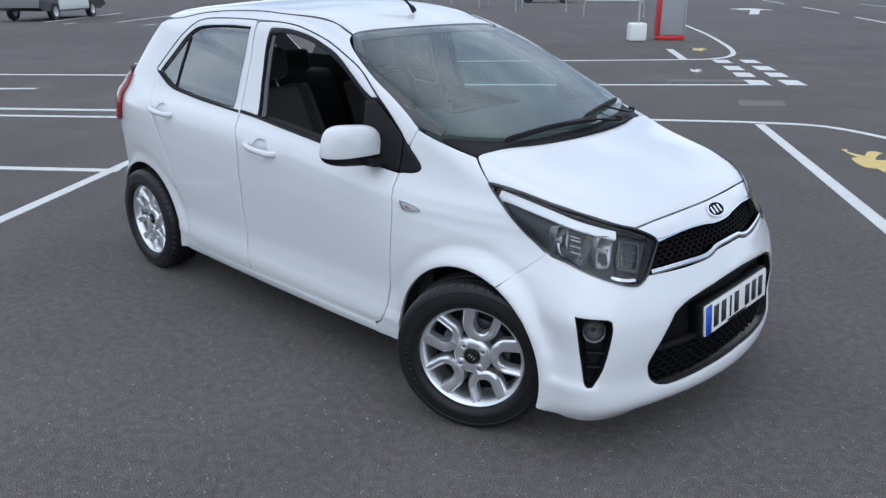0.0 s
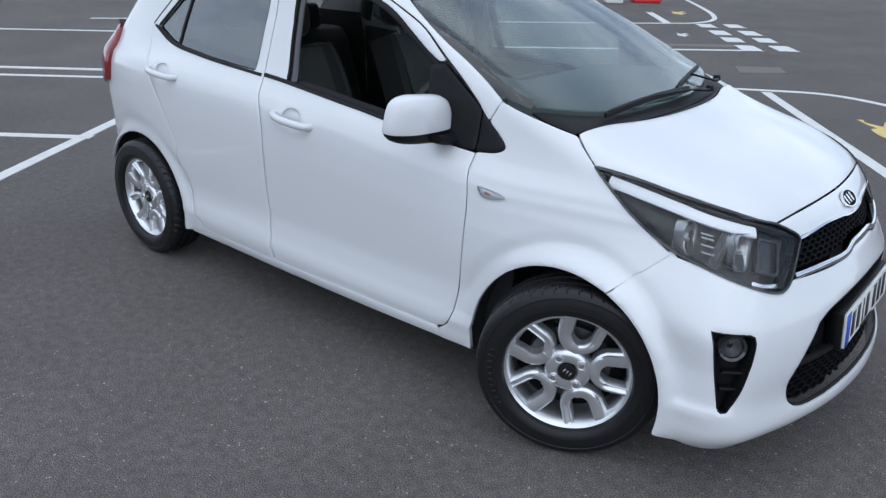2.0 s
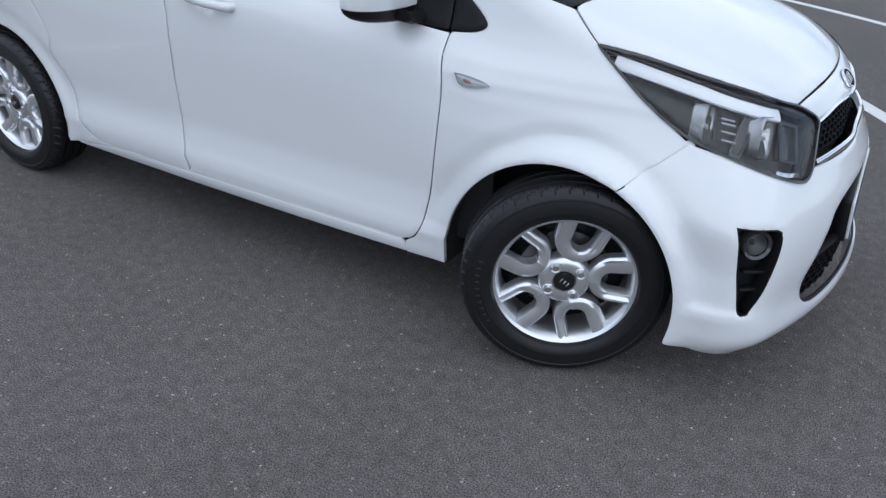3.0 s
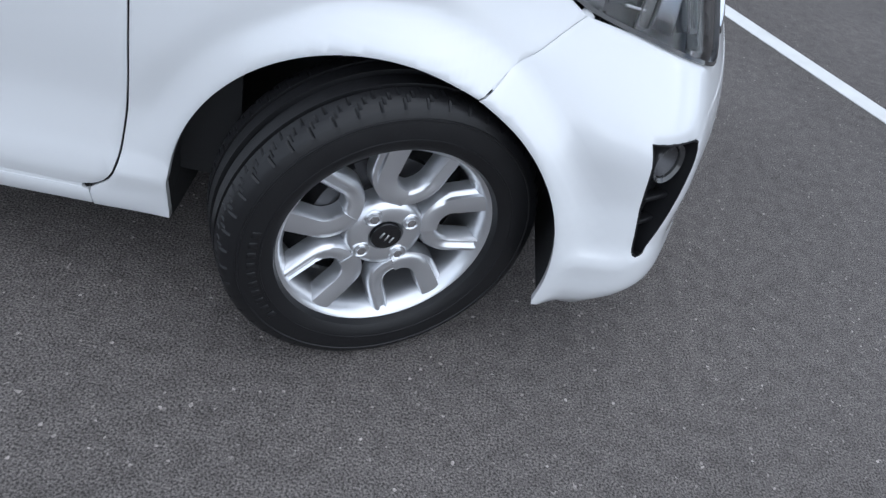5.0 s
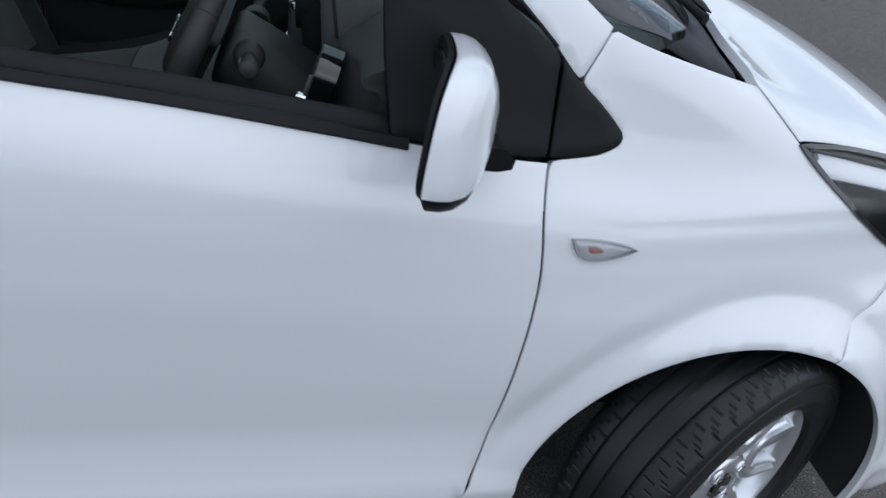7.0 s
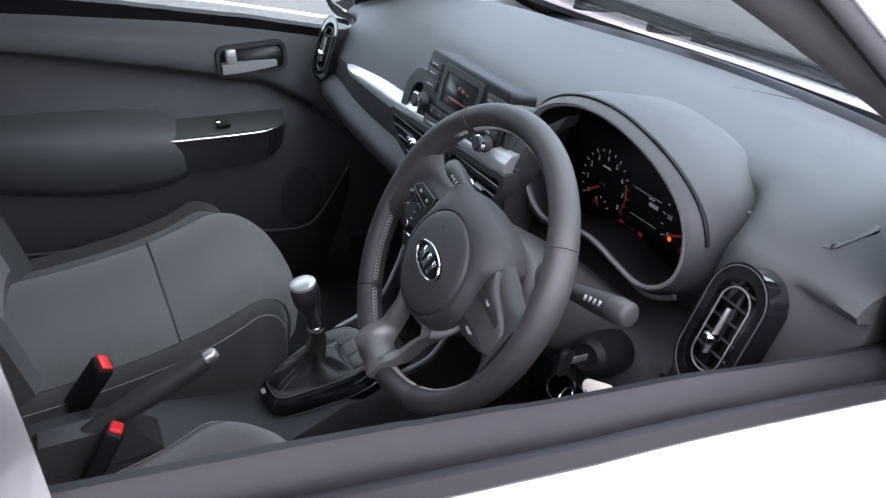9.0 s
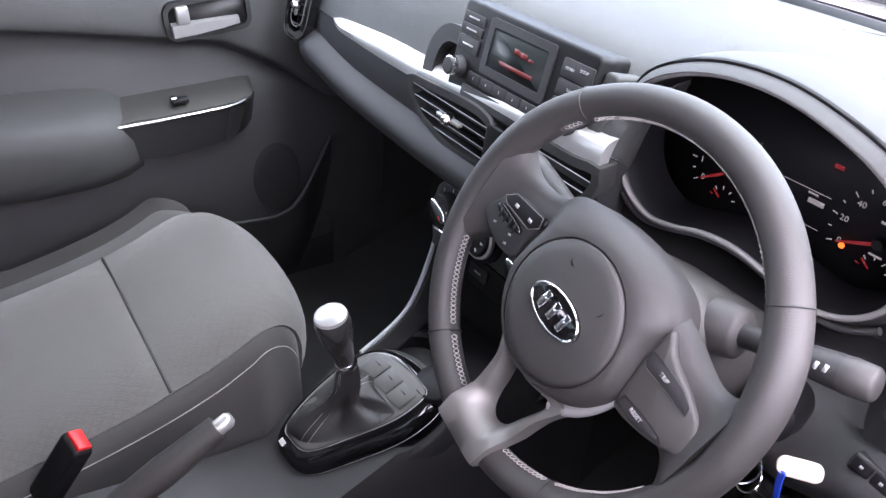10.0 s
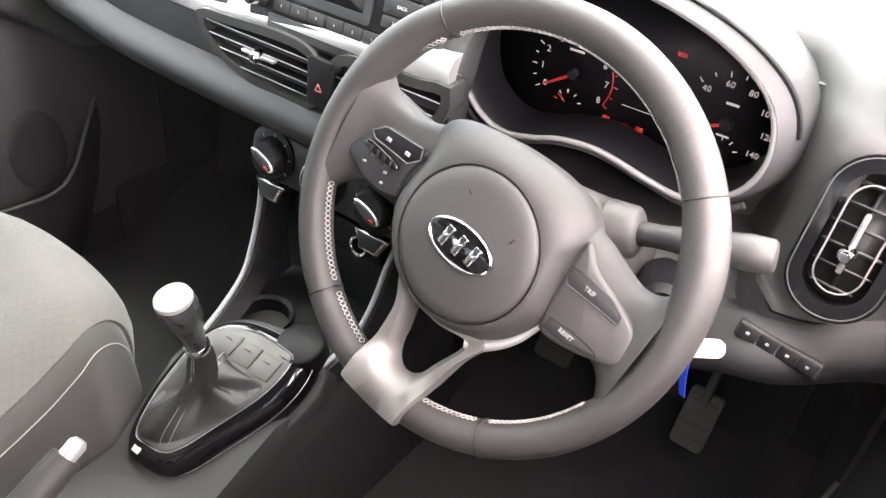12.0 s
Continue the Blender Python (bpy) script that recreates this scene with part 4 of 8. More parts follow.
cowl = [(-.016, 0), (-.024, -.15), (-.049, -.30), (-.089, -.45), (-.116, -.583, 1), (-.20, -.612), (-.26, -.618, 1), (-.205, -.55), (-.135, -.40), (-.090, -.2), (-.075, 0)]
panel("cowl", outline(mirrored(cowl, 1), "top", "top"), "top", M_BLACK, car, grid=0.03, gap=0.002, depth=0.016)
screen = [(-.077, 0), (-.092, -.2), (-.137, -.40), (-.207, -.55), (-.265, -.616, 1), *[tuple(p) for p in SCREEN_EDGE[:-1]], (*SCREEN_EDGE[-1], 1), (-.925, -.40), (-.905, -.2), (-.897, 0)]
screen_poly = outline(mirrored(screen, 1), "top", "top")
glazing = panel("windscreen", screen_poly, "top", M_GLASS, car, grid=0.03, gap=0.002, depth=0.004, thick=0.005, roll=0.0005)
edge = [(*p, 0) for p in screen[4:]]
strip("screen_border", [(p[0] + 0.006, p[1] + 0.016, 1 if i in (0, 6) else 0) for i, p in enumerate(screen[4:-2])] + [(-.905, -.2), (-.897, 0)], "top", 0.034, 0.0015, M_GLOSS, car, given="top", lift=-0.006)
strip("screen_border", [(p[0] + 0.006, p[1] + 0.016, 1 if i in (0, 6) else 0) for i, p in enumerate(screen[4:-2])] + [(-.905, -.2), (-.897, 0)], "top", 0.034, 0.0015, M_GLOSS, car, given="top", lift=-0.006, mirror=True)
strip("shade_band", [(-.895, -.45), (-.875, -.2), (-.868, 0), (-.875, .2), (-.895, .45)], "top", 0.07, 0.0012, M_GLOSS, car, given="top", lift=-0.0065)
DITCH = on_shell(np.array([(-1.07, 1.396), (-1.28, 1.418), (-1.535, 1.428), (-1.936, 1.414), (-2.286, 1.374), (-2.480, 1.330)]), "side")[:, :2]
roof = [(-.900, 0), (-.908, -.2), (-.928, -.40), (*SCREEN_EDGE[-1], 1), *[tuple(p) for p in DITCH[:-1]], (*DITCH[-1], 1), (-2.60, -.25), (-2.62, 0)]
panel("roof", outline(mirrored(roof, 1), "top", "top"), "top", M_PAINT, car, grid=0.035, gap=0.002)
for mirror in (False, True):
    strip("roof_moulding", [(*SCREEN_EDGE[-1], 0), *[(*p, 0) for p in DITCH]], "top", 0.006, 0.0015, M_BLACK, car, given="top", mirror=mirror)
verts_sp = [[(-2.44, y, 1.407 - 0.16 * y * y + 0.004), (-2.56 + 0.1 * y * y, y, 1.396 - 0.18 * y * y), (-2.675 + 0.42 * y * y, y, 1.374 - 0.20 * y * y), (-2.67 + 0.42 * y * y, y, 1.357 - 0.20 * y * y), (-2.53, y, 1.352 - 0.18 * y * y), (-2.44, y, 1.36 - 0.16 * y * y)] for y in np.linspace(-0.43, 0.43, 17)]
part("roof_spoiler", loft_bm(verts_sp), M_PAINT, car)
part("antenna", tube_bm(spline([(-1.02, 0.0, 1.425), (-1.05, 0.0, 1.452), (-1.17, 0, 1.53), (-1.26, 0, 1.585)], n=4), [0.012] * 4 + [0.006] * 4 + [0.0035] * 5, 8), M_BLACK, car, "black rod aerial")

# ---- nose: bumper, grille, lamps (developed outlines run u to the side, v up) ----
HEADLAMP = [(.868, .896, 1), (.755, .883), (.64, .858), (.53, .830), (.44, .800), (.395, .787), (.345, .760), (.328, .745, 1), (.357, .70), (.388, .652), (.415, .631), (.445, .632), (.515, .659), (.588, .690), (.661, .721), (.741, .781), (.803, .837)]
GRILLE_TOP = [(.328, .743), (.205, .755), (.10, .752), (.055, .746), (0, .744)]
GRILLE_LOW = [(.372, .668), (.255, .670), (.151, .669), (.105, .676), (.075, .685), (0, .687)]
INTAKE = [(0, .582), (.135, .573), (.250, .553), (.300, .532), (.324, .508), (.390, .392), (.398, .345), (.383, .300), (.340, .275), (.265, .273), (.141, .280), (0, .286)]
FOG = [(.594, .548, 1), (.518, .543), (.508, .527), (.508, .50), (.527, .38), (.551, .314, 1), (.566, .316, 1)]
nose_top = [(0, .804), (.15, .803), (.30, .797), (.397, .788, 1), (.345, .760), (.330, .747, 1), *GRILLE_TOP[1:]]
panel("nose_panel", outline(mirrored(nose_top, 0), "nose", "nose", 0.008), "nose", M_PAINT, car, grid=0.018, gap=0.0012)
bump_r = [(0, .663), (.075, .662), (.098, .655), (.143, .648), (.259, .646), (.388, .650, 1), (.400, .640), (.415, .629), (.445, .630), (.515, .657), (.588, .688)]
seam = developed(on_shell(np.array([(.252, .706), (.2183, .6743), (.1845, .6425), (.1508, .6108), (.117, .579)]), "side"), "nose")
arch = developed(on_shell(np.array([*ARC(-.02, .27, .338, 63, -13, 9)]), "side"), "nose")
bump_r += [(*seam[0], 1), *[tuple(p) for p in seam[1:4]], (*seam[4], 1)] + [tuple(p) for p in arch[:-1]] + [(*arch[-1], 1), (.597, .170), (.50, .160), (.43, .162, 1), (.405, .192, 1), (.25, .205), (0, .210)]
for mirror in (False, True):
    # white backing added so that the bumper joint shows pale instead of shaded
    strip("seam_gap_fill", [(.258, .712), (.2183, .6743), (.1508, .6108), (.136, .597)], "side", 0.022, 0.003, M_PAINT, car, lift=-0.0062, mirror=mirror, label="white strip added behind the bumper joint to lighten its shade")
fog_poly = outline(FOG, "nose", "nose", 0.008)
intake_poly = outline(mirrored(INTAKE, 0), "nose", "nose", 0.010)
fog_left = fog_poly * (-1, 1)
panel("front_bumper", outline(mirrored(bump_r, 0), "nose", "nose", 0.010), "nose", M_PAINT, car, grid=0.018, gap=0.0004, holes=[intake_poly, fog_poly, fog_left], roll=0.0009)


def nose_frame(u, v, depth=0.0, side=1):
    """A pose on the nose whose z points out of the shell."""
    P = on_shell(np.array([(u, v)]), "nose")
    N = shell_normal(P)
    p, n = P[0] - N[0] * depth, N[0]
    if side < 0:
        p, n = p * (1, -1, 1), n * (1, -1, 1)
    return facing(Vector(p), Vector(n))


# grille: honeycomb bars behind a chrome frame
grille_poly = outline(mirrored([GRILLE_TOP[-1]] + GRILLE_TOP[-2::-1] + [(.345, .720), (.372, .670, 1)] + GRILLE_LOW[1:], 0), "nose", "nose", 0.008)
panel("grille_back", inset(grille_poly, -0.004), "nose", M_MESH, car, grid=0.03, depth=0.035, gap=0.0, thick=0.006)


def honeycomb(name, poly, depth, size, parent):
    """Thin bars round hexagonal cells inside an outline of the nose."""
    lo, hi = poly.min(0), poly.max(0)
    segs = set()
    for j in range(int((hi[1] - lo[1]) / (size * 0.75)) + 2):
        for i in range(int((hi[0] - lo[0]) / (size * 1.732)) + 2):
            cx = lo[0] + (i + 0.5 * (j % 2)) * size * 1.732
            cy = lo[1] + j * size * 0.75
            c = [(round(cx + size * 0.866 * math.sin(radians(60 * k)), 5), round(cy + size * 0.5 * math.cos(radians(60 * k)), 5)) for k in range(6)]
            for a, b in zip(c, c[1:] + c[:1]):
                segs.add((min(a, b), max(a, b)))
    segs = [s for s in sorted(segs) if inside(poly, np.array([s[0], s[1]])).all()]
    P = on_shell(np.array([p for s in segs for p in s]), "nose")
    N = shell_normal(P)
    verts, faces = [], []
    for k in range(len(segs)):
        a, b = P[2 * k] - N[2 * k] * depth, P[2 * k + 1] - N[2 * k + 1] * depth
        t = (b - a) / np.linalg.norm(b - a)
        n = N[2 * k]
        w = np.cross(n, t) * 0.0018
        o = len(verts)
        for p in (a, b):
            verts += [p + w, p - w, p - w - n * 0.014, p + w - n * 0.014]
        faces += [(o, o + 1, o + 5, o + 4), (o + 1, o + 2, o + 6, o + 5), (o + 3, o, o + 4, o + 7)]
    return raw(name, verts, faces, M_MESH, parent, smooth=False)


honeycomb("grille_mesh", grille_poly, 0.022, 0.017, car)
strip("grille_frame", [(-p[0], p[1]) for p in GRILLE_TOP[:-1]] + GRILLE_TOP[::-1], "nose", 0.008, 0.004, M_CHROME, car, given="nose", label="thin chrome grille frame")
strip("grille_frame", [(-p[0], p[1] - 0.010) for p in GRILLE_LOW[:-1]] + [(p[0], p[1] - 0.010) for p in GRILLE_LOW[::-1]], "nose", 0.017, 0.005, M_CHROME, car, given="nose", label="chrome lower grille trim")
panel("intake_back", inset(intake_poly, -0.006), "nose", M_MESH, car, grid=0.04, depth=0.055, gap=0.0, thick=0.006)
low_mesh = outline(mirrored([(0, .413), (.20, .413), (.382, .400, 1), (.390, .345), (.376, .305), (.335, .281), (.265, .279), (.141, .286), (0, .292)], 0), "nose", "nose", 0.010)
honeycomb("intake_mesh", low_mesh, 0.035, 0.020, car)
strip("intake_bar", [(-.36, .40), (-.2, .402), (0, .403), (.2, .402), (.36, .40)], "nose", 0.016, 0.010, M_BLACK, car, given="nose", lift=-0.03)
strip("intake_surround", [(*p[:2], 0) for p in mirrored(INTAKE, 0)], "nose", 0.018, 0.004, M_BLACK, car, given="nose", closed=True, lift=-0.010)
plate = empty("number_plate", car)
pm = facing(Vector((0.652, 0, 0.455)), Vector((1, 0, 0.10)))
part("plate", plate_bm(rounded(0.52, 0.111, 0.008), 0.008, 0.001, pm), M_PLATE, plate, "white number plate")
part("plate_band", plate_bm(rounded(0.045, 0.107, 0.004), 0.0006, 0.0, pm @ pose(-0.234, 0, 0.0012)), M_BLUE, plate, "blue end band")
part("plate_holder", plate_bm(rounded(0.534, 0.125, 0.010), 0.045, 0.002, pm @ pose(0, 0, -0.0085)), M_BLACK, plate)
for x in (-0.175, -0.115, -0.058, -0.008, 0.085, 0.145, 0.205):
    part("plate_mark", plate_bm(rounded(0.038 if x != -0.058 else 0.014, 0.079, 0.003), 0.0006, 0.0, pm @ pose(x, 0, 0.0012)), M_BAR, plate, "black bar")
bm_ = nose_frame(0.0, 0.776, -0.004)
badge = empty("badge", car)
ell = np.array([(0.056 * math.cos(a), 0.028 * math.sin(a)) for a in np.linspace(0, 2 * math.pi, 40, endpoint=False)])
part("badge_disc", plate_bm(ell, 0.012, 0.002, bm_), M_MESH, badge, "dark badge face")
part("badge_ring", frame_bm(ell * 1.06, ell * 0.92, 0.006, bm_ @ pose(0, 0, 0.003)), M_CHROME, badge, "chrome ring")
for x in (-0.026, 0, 0.026):
    part("badge_bar", plate_bm(rounded(0.012, 0.030, 0.002), 0.002, 0.0004, bm_ @ pose(x, 0, 0.0022)), M_CHROME, badge, "chrome bar")

headlamp_poly = outline(HEADLAMP, "nose", "nose", 0.008)
for side, mirror in ((1, False), (-1, True)):
    h = empty("headlight", car)
    h["label"] = "clear headlight with dark housing and chrome reflectors"
    panel("lens", headlamp_poly, "nose", M_LENS, h, grid=0.02, gap=0.0015, depth=0.001, thick=0.003, roll=0.001, mirror=mirror, label="clear lens")
    panel("housing", inset(headlamp_poly, -0.001), "nose", M_LAMPDARK, h, grid=0.02, gap=0.0, depth=0.052, thick=0.006, mirror=mirror, label="dark housing")
    strip("rim_seal", [(*p[:2], 1 if len(p) > 2 else 0) for p in HEADLAMP], "nose", 0.010, 0.040, M_GLOSS, h, given="nose", closed=True, lift=-0.036, mirror=mirror)
    strip("light_guide", [(.822, .868), (.735, .853), (.64, .832), (.575, .815), (.52, .800), (.46, .784)], "nose", 0.033, 0.006, M_GUIDE, h, given="nose", lift=-0.016, mirror=mirror, label="pale light guide strip")
    strip("brow", [(.845, .891), (.755, .879), (.64, .853), (.53, .825), (.44, .796), (.36, .764)], "nose", 0.007, 0.010, M_LAMPDARK, h, given="nose", lift=-0.020, mirror=mirror, label="dark brow")
    for u, v, w, hh, d, name in ((.628, .750, .056, .110, .030, "reflector"), (.505, .738, .066, .108, .032, "reflector"), (.555, .744, .030, .112, .030, "lamp_box"), (.418, .716, .082, .095, .034, "lamp_box")):
        m = nose_frame(u, v, d, side) @ pose(0, 0, 0, 0, 0, -18 * side)
        if name == "reflector":
            m = facing(m.translation, Vector((1, -0.30 * side, 0.12))) @ pose(0, 0, 0, 0, 0, -10 * side)
        if name == "reflector":
            b = lathe_bm([(0.012, -0.022), (0.55, -0.016), (0.85, -0.004), (0.985, 0.010), (1.0, 0.009), (1.0, -0.026)], 28)
            for v_ in b.verts:
                r_ = math.hypot(v_.co.x, v_.co.y) + 1e-9
                k_ = r_ / (abs(v_.co.x / r_) ** 5 + abs(v_.co.y / r_) ** 5) ** 0.2 / r_
                v_.co.x *= k_ * w / 2
                v_.co.y *= k_ * hh / 2
            b.transform(m)
            part(name, b, M_BOWL, h, "silver reflector bowl")
            part("bulb", cyl_bm(0.008, 0.005, 0.028, 12, 0.001, m @ pose(0, 0, -0.022)), M_SATIN, h)
        else:
            part(name, plate_bm(rounded(w, hh, 0.010), 0.020, 0.003, m), M_GLOSS, h, "gloss black lamp box")
            part("box_frame", frame_bm(rounded(w * 1.06, hh * 1.06, 0.011), rounded(w * 0.90, hh * 0.90, 0.009), 0.004, m @ pose(0, 0, 0.003)), M_DARKMETAL, h)
    for k in range(4):
        part("fin", box_bm(0.034, 0.004, 0.012, 0.001, 1, nose_frame(.585, .728 + 0.016 * k, 0.034, side) @ pose(0, 0, 0, 0, 0, -8 * side)), M_REFL, h)
    strip("turn_lamp", [(.49, .664), (.45, .650), (.415, .645)], "nose", 0.014, 0.006, M_CHROME, h, given="nose", lift=-0.024, mirror=mirror, label="ribbed clear turn lamp")
    # fog lamp set in its black recess
    f = empty("fog_lamp", car)
    panel("recess", inset(fog_poly, -0.004), "nose", M_BLACK, f, grid=0.02, gap=0.0, depth=0.045, thick=0.006, mirror=mirror, label="black recess")
    strip("recess_wall", [(*p[:2], 1 if len(p) > 2 else 0) for p in FOG], "nose", 0.006, 0.030, M_BLACK, f, given="nose", closed=True, lift=-0.030, mirror=mirror)
    m = nose_frame(.550, .503, 0.022, side)
    part("lamp_bezel", lathe_bm([(0.026, -0.02), (0.030, 0.0), (0.037, 0.004), (0.041, -0.004), (0.041, -0.03)], 32, m), M_GLOSSGREY, f, "dark bezel")
    part("lamp_bowl", lathe_bm([(0.002, -0.026), (0.018, -0.020), (0.028, -0.004), (0.029, -0.03)], 28, m), M_DARKMETAL, f, "dark grey reflector bowl")
    part("lamp_lens", lathe_bm([(0.0005, 0.003), (0.016, 0.002), (0.028, -0.002)], 28, m), M_LENS, f, "clear lens")
    for v in (.425, .375):
        part("slat", box_bm(0.06, 0.010, 0.020, 0.003, 2, nose_frame(.543, v, 0.03, side)), M_BLACK, f)

# ---- tail ----
panel("rear_bumper", outline(mirrored([(0, .70), (.40, .70), (.66, .70, 1), (.66, .42), (.63, .25, 1), (.35, .215), (0, .21)], 0), "tail", "tail", 0.02), "tail", M_PAINT, car, grid=0.04, gap=0.001)
hatch_win = mirrored([(0, 1.30), (.25, 1.29), (.385, 1.26, 1), (.425, 1.12), (.44, 1.06, 1), (.25, 1.03), (0, 1.025)], 0)
hatch_poly = outline(hatch_win, "tail", "tail", 0.015)
panel("tailgate", outline(mirrored([(0, 1.36), (.30, 1.35), (.41, 1.32, 1), (.49, 1.08), (.52, .90), (.50, .71, 1), (.2, .705), (0, .705)], 0), "tail", "tail", 0.015), "tail", M_PAINT, car, grid=0.035, gap=0.002, holes=[hatch_poly])
panel("rear_window", inset(hatch_poly, -0.004), "tail", M_TINT, car, grid=0.05, gap=0.0, depth=0.008, thick=0.004, roll=0.0005)
for side, mirror in ((1, False), (-1, True)):
    panel("tail_corner", outline([(.415, 1.325, 1), (.495, 1.08), (.525, .90), (.505, .71, 1), (.60, .702), (.70, .702, 1), (.70, .9), (.66, 1.05), (.56, 1.25), (.50, 1.33, 1)], "tail", "tail", 0.015), "tail", M_PAINT, car, grid=0.03, gap=0.001, mirror=mirror)
    tl = empty("tail_light", car)
    panel("lens", outline([(.50, 1.06, 1), (.62, 1.078), (.715, 1.062, 1), (.742, .96), (.735, .84), (.695, .805, 1), (.60, .79), (.515, .80, 1), (.53, .9)], "tail", "tail", 0.010), "tail", M_RED, tl, grid=0.02, gap=0.001, depth=-0.022, thick=0.04, roll=0.012, mirror=mirror, label="dark red lens")

# ---- sides: handles, repeaters, mirrors, wipers ----


def door_handle(x, z, parent, mirror):
    """A bow handle over a scooped cup."""
    P = on_shell(np.array([(x - 0.10, z + 0.008), (x + 0.10, z - 0.008), (x, z)]), "side")
    y0, y1, ym = P[0][1], P[1][1], P[2][1]
    pts = spline([(x - 0.105, y0 + 0.006, z + 0.010), (x - 0.095, y0 - 0.016, z + 0.009), (x - 0.05, ym - 0.030, z + 0.004), (x, ym - 0.034, z), (x + 0.05, ym - 0.030, z - 0.004), (x + 0.095, y1 - 0.016, z - 0.008), (x + 0.108, y1 + 0.006, z - 0.009)], n=6)
    b = tube_bm(pts, [0.013] * 4 + [0.0135] * (len(pts) - 8) + [0.013] * 4, 12, squash=1.1)
    if mirror:
        bmesh.ops.scale(b, vec=(1, -1, 1), verts=b.verts)
        bmesh.ops.reverse_faces(b, faces=b.faces)
    part("handle", b, M_PAINT, parent)
    if not mirror:
        part("key_cap", cyl_bm(0.005, 0.005, 0.004, 12, 0, facing(Vector((x - 0.088, y0 - 0.026, z + 0.010)), Vector((0, -1, 0)))), M_BLACK, parent)


for mirror in (False, True):
    doors = [o for o in car.children if o.name.startswith(("front_door", "rear_door"))]
    df = [o for o in doors if o.name.startswith("front_door")][mirror]
    dr = [o for o in doors if o.name.startswith("rear_door")][mirror]
    for d, x, z in ((df, -1.245, .855), (dr, -2.135, .925)):
        door_handle(x, z, d, mirror)
        panel("handle_cup", inset(CUPS[0 if d is df else 1], -0.003), "cab", M_PAINT, d, grid=0.010, gap=0.0, depth=0.013, thick=0.004, roll=-0.012, mirror=mirror)
    rp = empty("side_repeater", car)
    rp_poly = outline([(-.370, .784, 1), (-.33, .780), (-.29, .772), (-.268, .764, 1), (-.30, .754), (-.335, .751), (-.352, .756), (-.362, .768)], "cab", "side", 0.005)
    panel("lens", rp_poly, "cab", M_LENS, rp, grid=0.008, gap=0.0, depth=-0.007, thick=0.003, roll=0.003, mirror=mirror, label="clear ribbed lens")
    panel("reflector", rp_poly, "cab", M_REFL, rp, grid=0.01, gap=0.002, depth=-0.003, thick=0.004, mirror=mirror, label="silver reflector")
    strip("lens_edge", [(-.370, .784, 1), (-.33, .780), (-.29, .772), (-.268, .764, 1), (-.30, .754), (-.335, .751), (-.352, .756), (-.362, .768)], "side", 0.0022, 0.006, M_GREY, rp, closed=True, mirror=mirror, label="grey lens edge")
    panel("bulb", outline([(-.345, .773), (-.325, .771), (-.318, .762), (-.340, .761)], "cab", "side", 0.004), "cab", M_AMBER, rp, grid=0.006, gap=0.0, depth=-0.004, thick=0.003, mirror=mirror, label="amber bulb")


